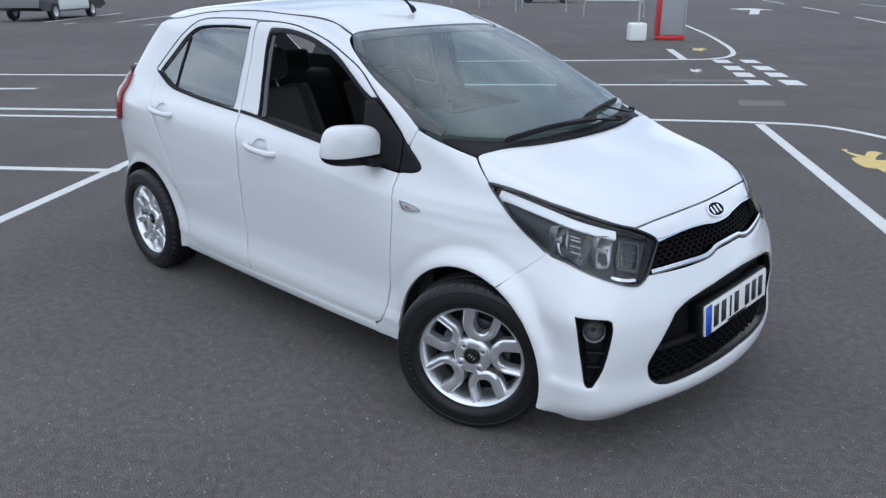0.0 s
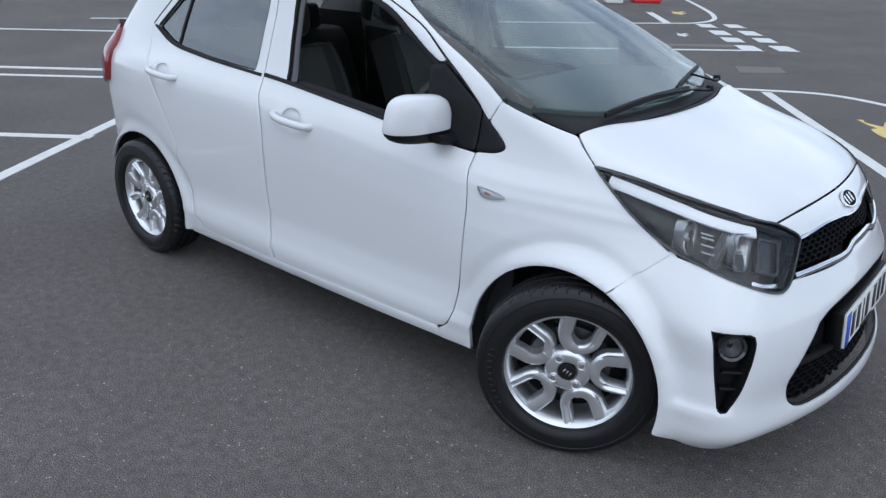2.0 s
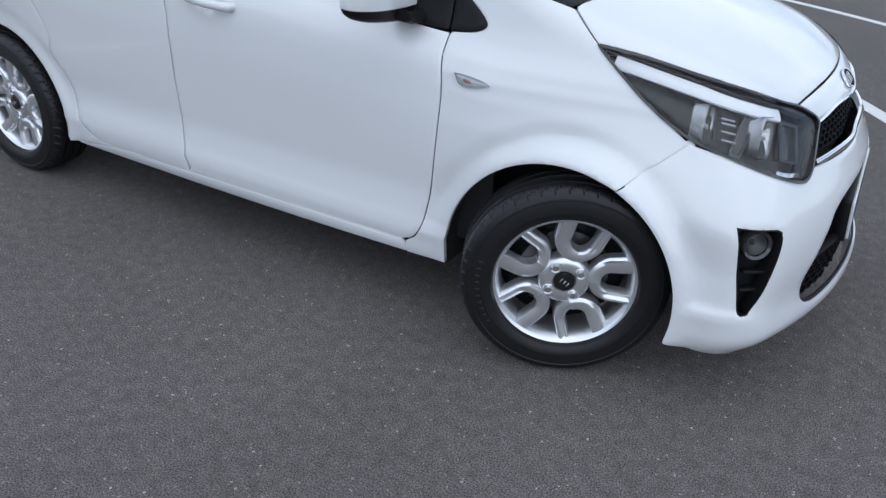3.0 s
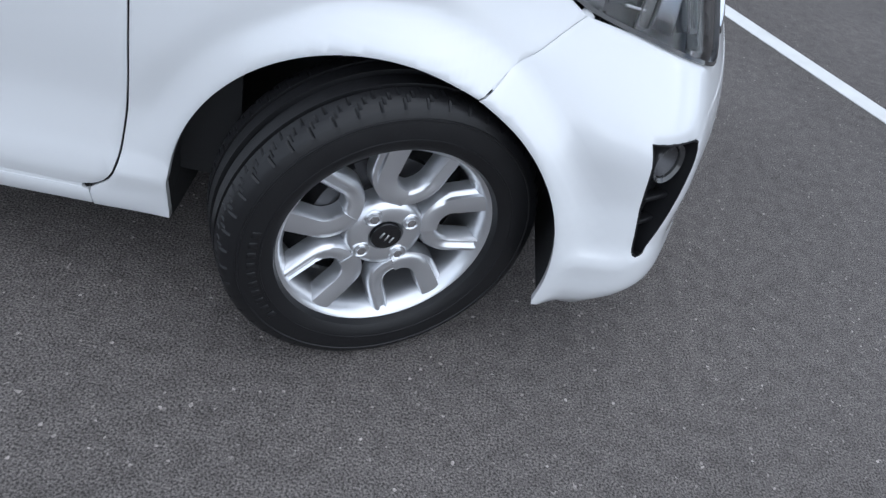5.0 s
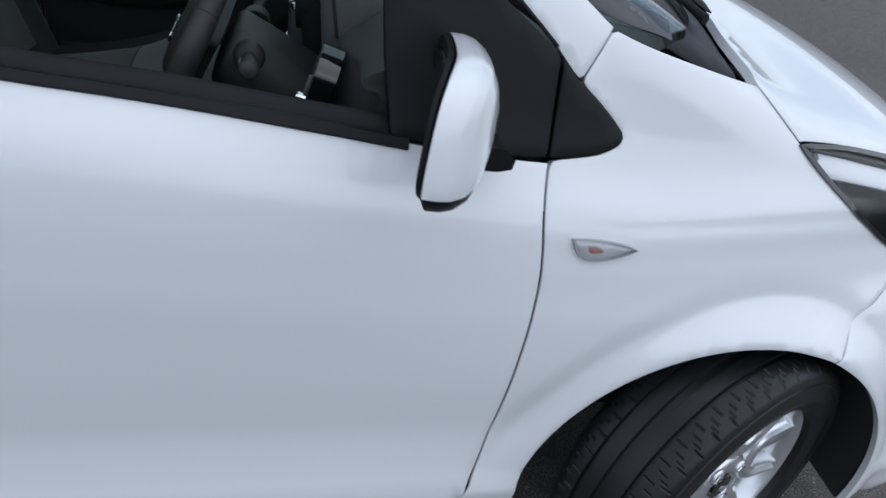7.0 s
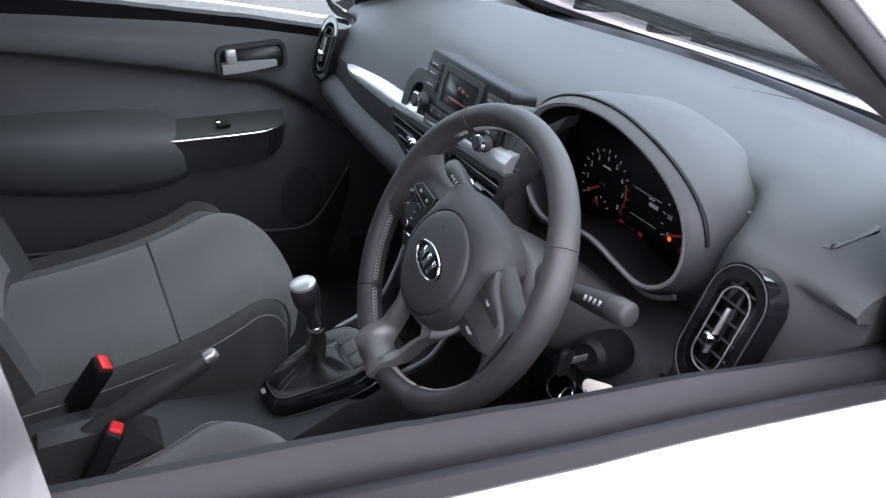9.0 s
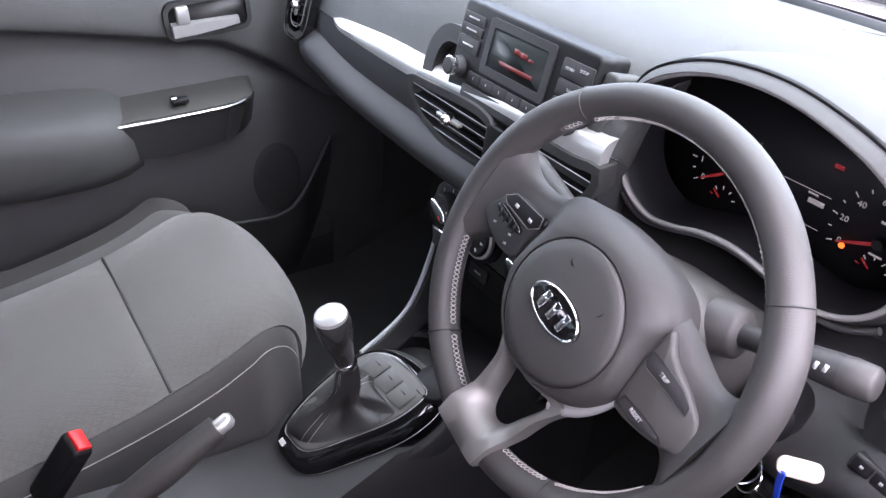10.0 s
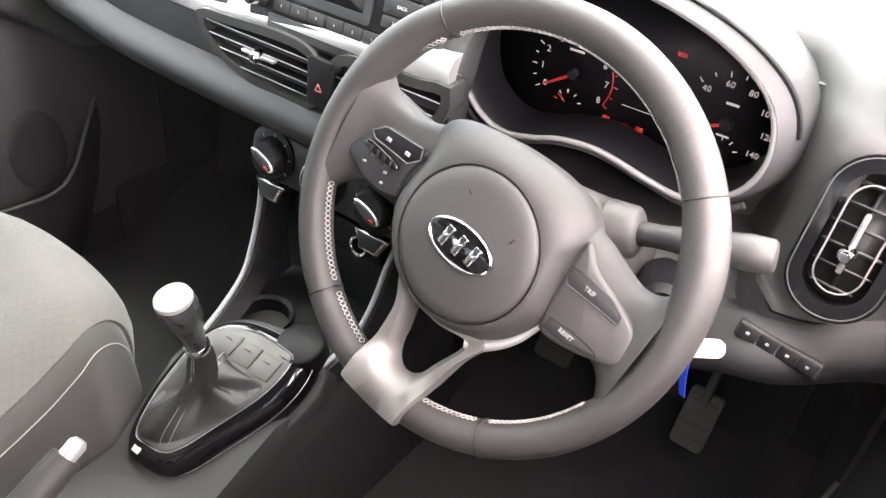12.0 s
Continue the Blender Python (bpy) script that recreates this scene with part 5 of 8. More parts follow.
def wing_mirror(s):
    """Painted cap over a black lower shell, foot and glass. s: -1 on the right-hand side."""
    t = empty("wing_mirror", car)
    c = Vector((-0.552, s * 0.772, 0.976))
    turn = Matrix.Translation(c) @ Matrix.Rotation(radians(5 * s), 4, "Z") @ Matrix.Translation(-c)

    def turned(bm):
        bm.transform(turn)
        return bm

    def ring(k, x, w, h, dz=0.0, dy=0.0):
        o = []
        for a in np.linspace(0, 2 * math.pi, 56, endpoint=False):
            ca, sa = math.cos(a), math.sin(a)
            e = 0.54
            yy = w * math.copysign(abs(ca) ** e, ca)
            zz = h * math.copysign(abs(sa) ** e, sa)
            yy *= 1.0 - 0.12 * (zz / h) if h else 1
            # the outer end sweeps back
            o.append((c.x + 0.70 * x - 0.016 * max(yy / 0.097, 0) ** 2, c.y + s * (yy + dy), c.z + zz + dz + 0.012 * yy / max(w, 1e-6)))
        return o

    keys_ = np.array([(-0.040, 0.119, 0.074), (-0.034, 0.124, 0.078), (-0.015, 0.124, 0.078), (0.002, 0.121, 0.075), (0.017, 0.110, 0.068), (0.029, 0.088, 0.051), (0.036, 0.053, 0.030), (0.039, 0.014, 0.008)])
    tt = np.linspace(0, len(keys_) - 1, 22)
    fine = [ring(0, *[float(np.interp(q, np.arange(len(keys_)), keys_[:, c_])) for c_ in range(3)], -0.005) for q in tt]
    b = loft_bm(fine)
    bmesh.ops.bisect_plane(b, geom=b.verts[:] + b.edges[:] + b.faces[:], plane_co=(c.x, c.y, c.z - 0.040), plane_no=(0.10, 0, 1))
    b.faces.ensure_lookup_table()
    cap, shell_ = b.copy(), b
    dark = lambda f: (f.calc_center_median() - Vector((c.x, c.y, c.z - 0.040))).dot(Vector((0.10, 0, 1))) < 0 or f.calc_center_median().x < c.x - 0.025 - 0.016 * max(s * (f.calc_center_median().y - c.y) / 0.097, 0) ** 2
    bmesh.ops.delete(cap, geom=[f for f in cap.faces if dark(f)], context="FACES")
    bmesh.ops.delete(shell_, geom=[f for f in shell_.faces if not dark(f)], context="FACES")
    bmesh.ops.scale(cap, vec=(1.015, 1.015, 1.015), space=Matrix.Translation(-c), verts=cap.verts)
    part("cap", turned(cap), M_PAINT, t, "white painted cap")
    part("shell", turned(shell_), M_BLACK, t, "black lower shell")
    g = [(x - 0.004, y, z) for x, y, z in ring(0, -0.040, 0.106, 0.058)]
    part("glass", turned(loft_bm([g, [(x - 0.003, c.y + (y - c.y) * 0.98, c.z + (z - c.z) * 0.98) for x, y, z in g]])), M_MIRROR, t, "mirror glass")
    part("bezel", turned(loft_bm([ring(0, -0.041, 0.119, 0.074), ring(0, -0.049, 0.117, 0.071), ring(0, -0.049, 0.107, 0.060), ring(0, -0.042, 0.106, 0.059)], True, False)), M_BLACK, t, "black bezel")
    foot = [[(-0.50 + a, s * y, z + b_) for a, b_ in ((-0.05, -0.018), (-0.03, 0.010), (0.0, 0.010), (0.014, -0.004), (0.012, -0.016), (-0.005, -0.020))] for y, z in ((0.645, 0.918), (0.70, 0.908), (0.735, 0.912), (0.765, 0.922))]
    part("foot", loft_bm(foot), M_BLACK, t, "black mirror foot")


wing_mirror(-1)
wing_mirror(1)


def wiper(pivot, elbow, blade_a, blade_b):
    t = empty("wiper", car)
    up = lambda p, k: np.array(p) + np.array((0.35, 0, 0.94)) * k
    A, B = np.array(blade_a), np.array(blade_b)
    P = on_shell(np.array([A[:2], B[:2], (A[:2] + B[:2]) / 2, pivot[:2], elbow[:2]], float), "top")
    blade = spline([tuple(up(P[0], 0.004)), tuple(up(P[2], 0.004)), tuple(up(P[1], 0.004))], n=8)
    part("blade", tube_bm(blade, 0.006, 6, squash=1.6), M_RUBBER, t)
    part("spoiler", tube_bm(blade + np.array((0.35, 0, 0.94)) * 0.012, [0.002] + [0.007] * (len(blade) - 2) + [0.002], 6, squash=0.7), M_BLACK, t)
    part("arm", tube_bm(spline([tuple(up(P[3], 0.004)), tuple(up(P[4], 0.018)), tuple(up(P[2], 0.014))], n=8), [0.011] * 6 + [0.007] * 11, 8, squash=0.6), M_BLACK, t)
    part("pivot_cap", cyl_bm(0.016, 0.013, 0.022, 16, 0.003, Matrix.Translation(Vector(up(P[3], 0.0)))), M_BLACK, t)


wiper((-.075, .30), (-.085, .10), (-.115, -.42), (-.10, .16))
wiper((-.13, .50), (-.11, .40), (-.12, .10), (-.215, .50))


# ---- wheels and underside ----


def tyre_bm(radius, width, seg=576):
    """Carcass with rounded shoulders, three ring grooves, and curved sipes across the shoulder ribs."""
    w = width / 2
    prof = [(0.194, w * 0.80, 0), (0.200, w * 0.95, 0), (0.212, w * 1.03, 0), (0.222, w * 1.05, 0), (0.2225, w * 1.065, 0), (0.225, w * 1.065, 0), (0.2255, w * 1.05, 0), (0.242, w * 1.05, 0), (0.256, w * 1.02, 0), (0.2575, w * 1.035, 0), (0.2605, w * 1.03, 0), (0.261, w * 1.0, 0), (radius - 0.014, w * 0.955, 0), (radius - 0.010, w * 0.92, 1), (radius - 0.0058, w * 0.86, 1), (radius - 0.0030, w * 0.78, 1), (radius - 0.0016, w * 0.70, 1), (radius - 0.0008, w * 0.60, 1), (radius - 0.0006, w * 0.47, 0), (radius - 0.008, w * 0.455, 0), (radius - 0.008, w * 0.385, 0), (radius, w * 0.37, 0), (radius, w * 0.30, 2), (radius, w * 0.20, 2), (radius, w * 0.10, 0), (radius - 0.008, w * 0.085, 0)]
    prof = prof + [(r, -z, k) for r, z, k in prof[::-1]]
    prof += [(0.190, -w * 0.6, 0), (0.190, w * 0.6, 0)]
    bm = bmesh.new()
    rings = []
    for r, z, k in prof:
        row = []
        lean = int(round(10 * (1 - (abs(z) / w - 0.6) / 0.32) ** 2)) if k == 1 else 0
        for j in range(seg):
            a = 2 * math.pi * j / seg
            rr = r - (0.0040 if (k == 1 and (j + lean) % 12 == 0) else 0)
            row.append(bm.verts.new((rr * math.cos(a), rr * math.sin(a), z)))
        rings.append(row)
    for a, b in zip(rings, rings[1:] + rings[:1]):
        for j in range(seg):
            bm.faces.new((a[j], b[j], b[(j + 1) % seg], a[(j + 1) % seg]))
    bmesh.ops.recalc_face_normals(bm, faces=bm.faces)
    return sharpen(bm, 30)


def arm_bm(c, s):
    """One arm of a U-shaped spoke pair whose axis points to c degrees: round the foot of the U, then out to the rim. The arm on the side +1 is broad with a step beside the opening, that on -1 narrow with a ridge."""
    mid = 0.0500 if s > 0 else 0.0470
    foot = 0.1300
    path = [(foot - 0.050 * math.cos(q), mid * math.sin(q)) for q in np.linspace(-0.06, math.pi / 2, 10)] + [(0.144, mid + 0.0012), (0.158, mid + 0.0026), (0.172, mid + 0.004), (0.187, mid + 0.005)]
    secs = []
    for k, (u, v) in enumerate(path):
        p0, p1 = path[max(k - 1, 0)], path[min(k + 1, len(path) - 1)]
        tu, tv = p1[0] - p0[0], p1[1] - p0[1]
        q = math.hypot(tu, tv)
        tu, tv = tu / q, tv / q
        t = k / (len(path) - 1)
        w = (0.0185 + 0.0060 * t) if s > 0 else (0.0175 - 0.0010 * t)
        top = 0.0565 - 0.006 * math.sin(math.pi * t) + 0.008 * t
        on = min(1, max(0, (t - 0.40) * 5))
        if s > 0:
            prof = [(-w * 1.08, top - 0.036), (-w * 1.02, top - 0.012 - 0.002 * on), (-w * 0.96, top - 0.007 * on - 0.003), (-w * 0.66, top - 0.006 * on - 0.001), (-w * 0.60, top), (-w * 0.2, top + 0.0012), (w * 0.4, top + 0.0008), (w * 0.88, top - 0.001), (w * 1.0, top - 0.006), (w * 1.08, top - 0.036)]
        else:
            prof = [(-w * 1.10, top - 0.036), (-w * 1.0, top - 0.010), (-w * 0.72, top - 0.001), (-w * 0.40, top + 0.0018 * on), (-w * 0.20, top + 0.0010), (w * 0.10, top - 0.004 * on), (w * 0.45, top - 0.005 * on), (w * 0.66, top - 0.001), (w * 0.95, top - 0.007), (w * 1.10, top - 0.036)]
        ring = []
        for d, z in prof:
            x, y = u + tv * d, (v - tu * d) * s
            r, a = math.hypot(x, y), math.atan2(y, x) + radians(c)
            ring.append((r * math.cos(a), r * math.sin(a), z))
        secs.append(ring)
    return loft_bm(secs)


def make_wheel(name):
    t = empty(name)
    tyre = part("tyre", tyre_bm(0.287, 0.176), M_RUBBER, t, "black tyre with worn tread")
    for k in range(10):
        a = radians(200 + 5.2 * k)
        m = Matrix.Translation((0.237 * math.cos(a), 0.237 * math.sin(a), 0.0930)) @ pose(0, 0, 0, 0, 0, math.degrees(a) - 90)
        part("sidewall_mark", box_bm(0.012, 0.014, 0.0016, 0.0004, 1, m), M_RUBBER, tyre)
    rim = part("rim", lathe_bm([(0.186, -0.07), (0.180, -0.02), (0.174, 0.03), (0.179, 0.054), (0.186, 0.064), (0.191, 0.071), (0.1985, 0.0725), (0.2000, 0.068), (0.197, 0.056), (0.192, 0.0), (0.196, -0.07)], 96), M_ALLOY, t, "silver alloy rim")
    for k in range(5):
        c = 72 * k + 37
        part("spoke", arm_bm(c, 1), M_ALLOY, rim)
        part("spoke", arm_bm(c, -1), M_ALLOY, rim)
    part("hub_face", lathe_bm([(0.001, 0.050), (0.028, 0.050), (0.032, 0.057), (0.046, 0.0588), (0.058, 0.0572), (0.068, 0.0525), (0.072, 0.044), (0.073, 0.010)], 60), M_ALLOY, rim)
    part("centre_cap", lathe_bm([(0.0005, 0.064), (0.018, 0.0635), (0.027, 0.061), (0.0285, 0.054)], 36), M_GLOSS, rim, "black centre cap")
    for x in (-0.011, 0.0, 0.011):
        part("cap_mark", box_bm(0.0035, 0.013, 0.001, 0, 1, pose(x, 0, 0.0640)), M_SATIN, rim)
    for k in range(4):
        a = radians(45 + 90 * k + 22)
        m = pose(0.050 * math.cos(a), 0.050 * math.sin(a), 0.050)
        part("wheel_nut", cyl_bm(0.0105, 0.0095, 0.014, 6, 0.0015, m), M_CHROME, rim)
        part("nut_seat", lathe_bm([(0.0112, 0.0075), (0.0150, 0.0105), (0.0175, 0.0075)], 20, m), M_ALLOY, rim)
    part("brake_disc", lathe_bm([(0.05, 0.0), (0.065, 0.012), (0.072, -0.004), (0.125, -0.004), (0.125, -0.022), (0.05, -0.022)], 48), M_DARKMETAL, t, "dull iron brake disc")
    cal = [[(0.10 * k * math.cos(a), 0.10 * k * math.sin(a), z) for k, z in ((0.85, 0.016), (1.30, 0.016), (1.34, -0.035), (0.85, -0.035))] for a in np.linspace(radians(150), radians(215), 7)]
    part("caliper", loft_bm(cal), M_DARKMETAL, t)
    part("dust_shield", lathe_bm([(0.04, -0.03), (0.16, -0.032), (0.178, -0.045), (0.178, -0.05)], 40), M_BLACK, t)
    return t


w0 = make_wheel("wheel")
w0.parent = car
STEER = 25
for k, (x, y, steer) in enumerate(((0.0, -0.700, STEER), (-2.40, -0.704, 0), (0.0, 0.700, STEER), (-2.40, 0.704, 0))):
    m = pose(x, y, 0.286) @ pose(0, 0, 0, 0, 0, steer) @ pose(0, 0, 0, 90 if y < 0 else -90) @ pose(0, 0, 0, 0, 0, (-33, 30, 10, 50)[k])
    if k == 0:
        w0.matrix_basis = m
    else:
        copy_thing(w0, m)

for x, r in ((-0.02, 0.349), (-2.42, 0.349)):
    for s in (-1, 1):
        secs = [[(x + r * math.cos(a), s * y, 0.27 + r * math.sin(a)) for y in (0.722, 0.70, 0.60, 0.44)] + [(x + (r + 0.01) * math.cos(a), s * y, 0.27 + (r + 0.01) * math.sin(a)) for y in (0.44, 0.60, 0.70, 0.722)] for a in np.linspace(radians(-12), radians(192), 24)]
        part("arch_liner", loft_bm(secs), M_CARPET, car, "black wheel arch liner")
        part("arch_wall", box_bm(0.70, 0.01, 0.45, 0.0, 1, pose(x, s * 0.44, 0.40)), M_CARPET, car)
part("underbody", box_bm(1.66, 1.40, 0.05, 0.02, 2, pose(-1.20, 0, 0.21)), M_CARPET, car)
part("underbody", box_bm(0.62, 0.86, 0.06, 0.02, 2, pose(0.02, 0, 0.22)), M_CARPET, car)
part("underbody", box_bm(0.90, 0.86, 0.06, 0.02, 2, pose(-2.45, 0, 0.24)), M_CARPET, car)
part("radiator_support", box_bm(0.06, 0.9, 0.45, 0.01, 1, pose(0.40, 0, 0.45)), M_CARPET, car)

# ---- cabin: laid out in a frame that is tilted a little against the body ----
CABIN = Matrix(((1.0212, -0.0021, -0.0571, 0.0640), (0.0015, 1.0227, -0.0114, -0.0005), (0.0571, 0.0113, 1.0211, 0.0409), (0, 0, 0, 1)))


def cpart(name, bm, material, parent, label="", smooth=True):
    """A part given in the cabin's frame."""
    bm.transform(CABIN)
    return part(name, bm, material, parent, label, smooth)


def sheet_bm(rows, thick):
    """A skin over rows of points, given a thickness on its far side."""
    G = np.array([[tuple(p) for p in r] for r in rows], float)
    n = np.cross(np.gradient(G, axis=1), np.gradient(G, axis=0))
    n = n / (np.linalg.norm(n, axis=2)[:, :, None] + 1e-12)
    bm = bmesh.new()
    top = [[bm.verts.new(p) for p in r] for r in G]
    low = [[bm.verts.new(p) for p in r] for r in G - n * thick]
    m, k = len(top), len(top[0])
    for i in range(m - 1):
        for j in range(k - 1):
            bm.faces.new((top[i][j], top[i][j + 1], top[i + 1][j + 1], top[i + 1][j]))
            bm.faces.new((low[i][j], low[i + 1][j], low[i + 1][j + 1], low[i][j + 1]))
    rim = [(i, 0) for i in range(m)] + [(m - 1, j) for j in range(1, k)] + [(i, k - 1) for i in range(m - 2, -1, -1)] + [(0, j) for j in range(k - 2, 0, -1)]
    for (a, b), (c, d) in zip(rim, rim[1:] + rim[:1]):
        bm.faces.new((top[a][b], top[c][d], low[c][d], low[a][b]))
    bmesh.ops.recalc_face_normals(bm, faces=bm.faces)
    return sharpen(bm, 50)


def words_bm(body, size, m, depth=0.0004):
    cu = bpy.data.curves.new("writing", "FONT")
    cu.body, cu.size, cu.align_x, cu.align_y, cu.extrude, cu.resolution_u = body, size, "CENTER", "CENTER", depth, 2
    ob = bpy.data.objects.new("writing", cu)
    bpy.context.scene.collection.objects.link(ob)
    me = bpy.data.meshes.new_from_object(ob.evaluated_get(bpy.context.evaluated_depsgraph_get()))
    bm = bmesh.new()
    bm.from_mesh(me)
    bpy.data.objects.remove(ob)
    bpy.data.curves.remove(cu)
    bpy.data.meshes.remove(me)
    bm.transform(m)
    return bm


def join(*bms):
    out = bmesh.new()
    for b in bms:
        me = bpy.data.meshes.new("joined")
        b.to_mesh(me)
        b.free()
        out.from_mesh(me)
        bpy.data.meshes.remove(me)
    return sharpen(out, 45)


def at(x, y, z=0.0, turn=0.0):
    return Matrix.Translation((x, y, z)) @ Matrix.Rotation(radians(turn), 4, "Z")


def smooth01(a, b, x):
    return sstep(a, b, np.float64(x))


# ---- dashboard ----
dash = empty("dashboard", car)
dash["label"] = "grained grey plastic dashboard"


def trim_z(y):
    return float(np.interp(y, [-0.66, -0.50, -0.45, -0.20, -0.19, 0.0, 0.2, 0.44, 0.62], [0.790, 0.790, 0.83, 0.900, 0.900, 0.887, 0.871, 0.868, 0.872]))


def low_z(y):
    q = spline([(-0.66, 0.76), (-0.45, 0.73), (-0.25, 0.705), (-0.10, 0.745), (0.0, 0.763), (0.17, 0.764), (0.36, 0.770), (0.47, 0.785), (0.66, 0.815)], n=6)
    return float(np.interp(y, q[:, 0], q[:, 1]))


def dash_sections(upper):
    rows = []
    for y in np.sort(np.r_[np.linspace(-0.655, 0.655, 71), -0.158, -0.162, -0.166, -0.170, -0.174]):
        w = float(smooth01(-0.160, -0.172, y) * smooth01(-0.50, -0.44, y))
        ends = 0.055 * float(smooth01(0.50, 0.655, abs(y)))
        fall = 0.030 * float(smooth01(0.40, 0.655, abs(y)))
        tz = trim_z(y)
        bx = 0.0
        if upper:
            p = [(-0.125 - 0.28 * y * y, 0.914), (-0.30 - 0.1 * y * y, 0.955 - fall * 0.5), (-0.42, 0.978 - fall * 0.7), (-0.54, 0.984 - fall), (-0.615, 0.977 - fall), (-0.652 + bx * 0.8, 0.962 - fall), (-0.682 + bx + ends, 0.932 - fall * 0.6), (-0.704 + bx + ends, tz + 0.022), (-0.716 + bx + ends, tz - 0.002)]
        else:
            lz = low_z(y)
            p = [(-0.716 + ends, tz - 0.002), (-0.724 + ends, tz - 0.045), (-0.722 + bx * 0.6 + ends, (tz + lz) / 2 - 0.035), (-0.722 + 0.3 * bx + ends, lz + 0.040), (-0.745 + ends, lz + 0.026), (-0.752 + ends, lz + 0.010), (-0.740 + ends, lz - 0.006), (-0.69 + ends, lz - 0.02), (-0.60 + ends, lz - 0.03)]
        deep = [(-0.54, 0.984), (-0.585, 0.976), (-0.592, 0.955), (-0.592, 0.91), (-0.592, 0.85), (-0.600, 0.800)] if upper else [(-0.600, 0.800), (-0.630, 0.797), (-0.665, 0.785), (-0.705, 0.765), (-0.735, 0.742), (-0.748, 0.725), (-0.738, 0.706), (-0.69, 0.69), (-0.60, 0.67)]
        deep = p[:len(p) - len(deep)] + deep
        p = [(a[0] * (1 - w) + b[0] * w, a[1] * (1 - w) + b[1] * w) for a, b in zip(p, deep)]
        tuck = 0.055 * w * float(smooth01(-0.32, -0.172, y))
        rows.append([(q[0], y * (1 - 0.05 * float(smooth01(0.50, 0.655, abs(y)))) * (1 - 0.13 * float(smooth01(-0.60, -0.18, q[0]))) + tuck * float(smooth01(-0.735, -0.64, q[0]) * smooth01(0.965, 0.93, q[1])), q[1]) for q in spline([(float(a), float(b)) for a, b in p], n=5)])
    return rows


cpart("upper_pad", sheet_bm(dash_sections(True), 0.006), M_DASH, dash, "soft-grained grey upper pad")
cpart("lower_fascia", sheet_bm(dash_sections(False), 0.006), M_DASHLOW, dash, "dark grey lower fascia")
for i in (0, -1):
    side = [tuple(q) for q in dash_sections(True)[i]] + [tuple(q) for q in dash_sections(False)[i]][1:]
    side += [(-0.45, side[-1][1], 0.70), (side[0][0], side[0][1], 0.80)]
    cpart("end_panel", loft_bm([side, [(x, y - math.copysign(0.006, y), z) for x, y, z in side]]), M_DASH, dash, "grey end panel")
# black band along the foot of the windscreen
cpart("screen_band", sheet_bm([[(-0.128 - 0.28 * y * y + a, y, 0.917 + b) for a, b in ((-0.012, 0.0), (0.012, 0.012), (0.075, 0.0))] for y in np.linspace(-0.53, 0.53, 41)], 0.004), M_BLACK, dash, "black band under the windscreen")

# satin strip
rows = []
for y in np.linspace(-0.161, 0.50, 40):
    tz = trim_z(y)
    x = -0.722 + 0.03 * float(smooth01(0.40, 0.52, y))
    h = 0.0155 * (1.0 - 0.65 * float(smooth01(0.25, 0.50, y)))
    rows.append([(x + a, y, tz + b) for a, b in ((0.02, -h), (-0.004, -h), (-0.013, -h * 0.6), (-0.013, h * 0.3), (-0.004, h), (0.02, h + 0.004))])
cpart("silver_strip", loft_bm(rows), M_SATIN, dash, "satin silver strip")

# pale seam above the passenger's pad
for a, b in ((0.03, 0.63),):
    line = [(-0.749 + 0.055 * float(smooth01(0.50, 0.655, y)), y, low_z(y) + 0.024) for y in np.linspace(a, b, 30)]
    cpart("pad_edge", tube_bm(line, 0.004, 6), M_DASH, dash, "paler rounded pad edge")


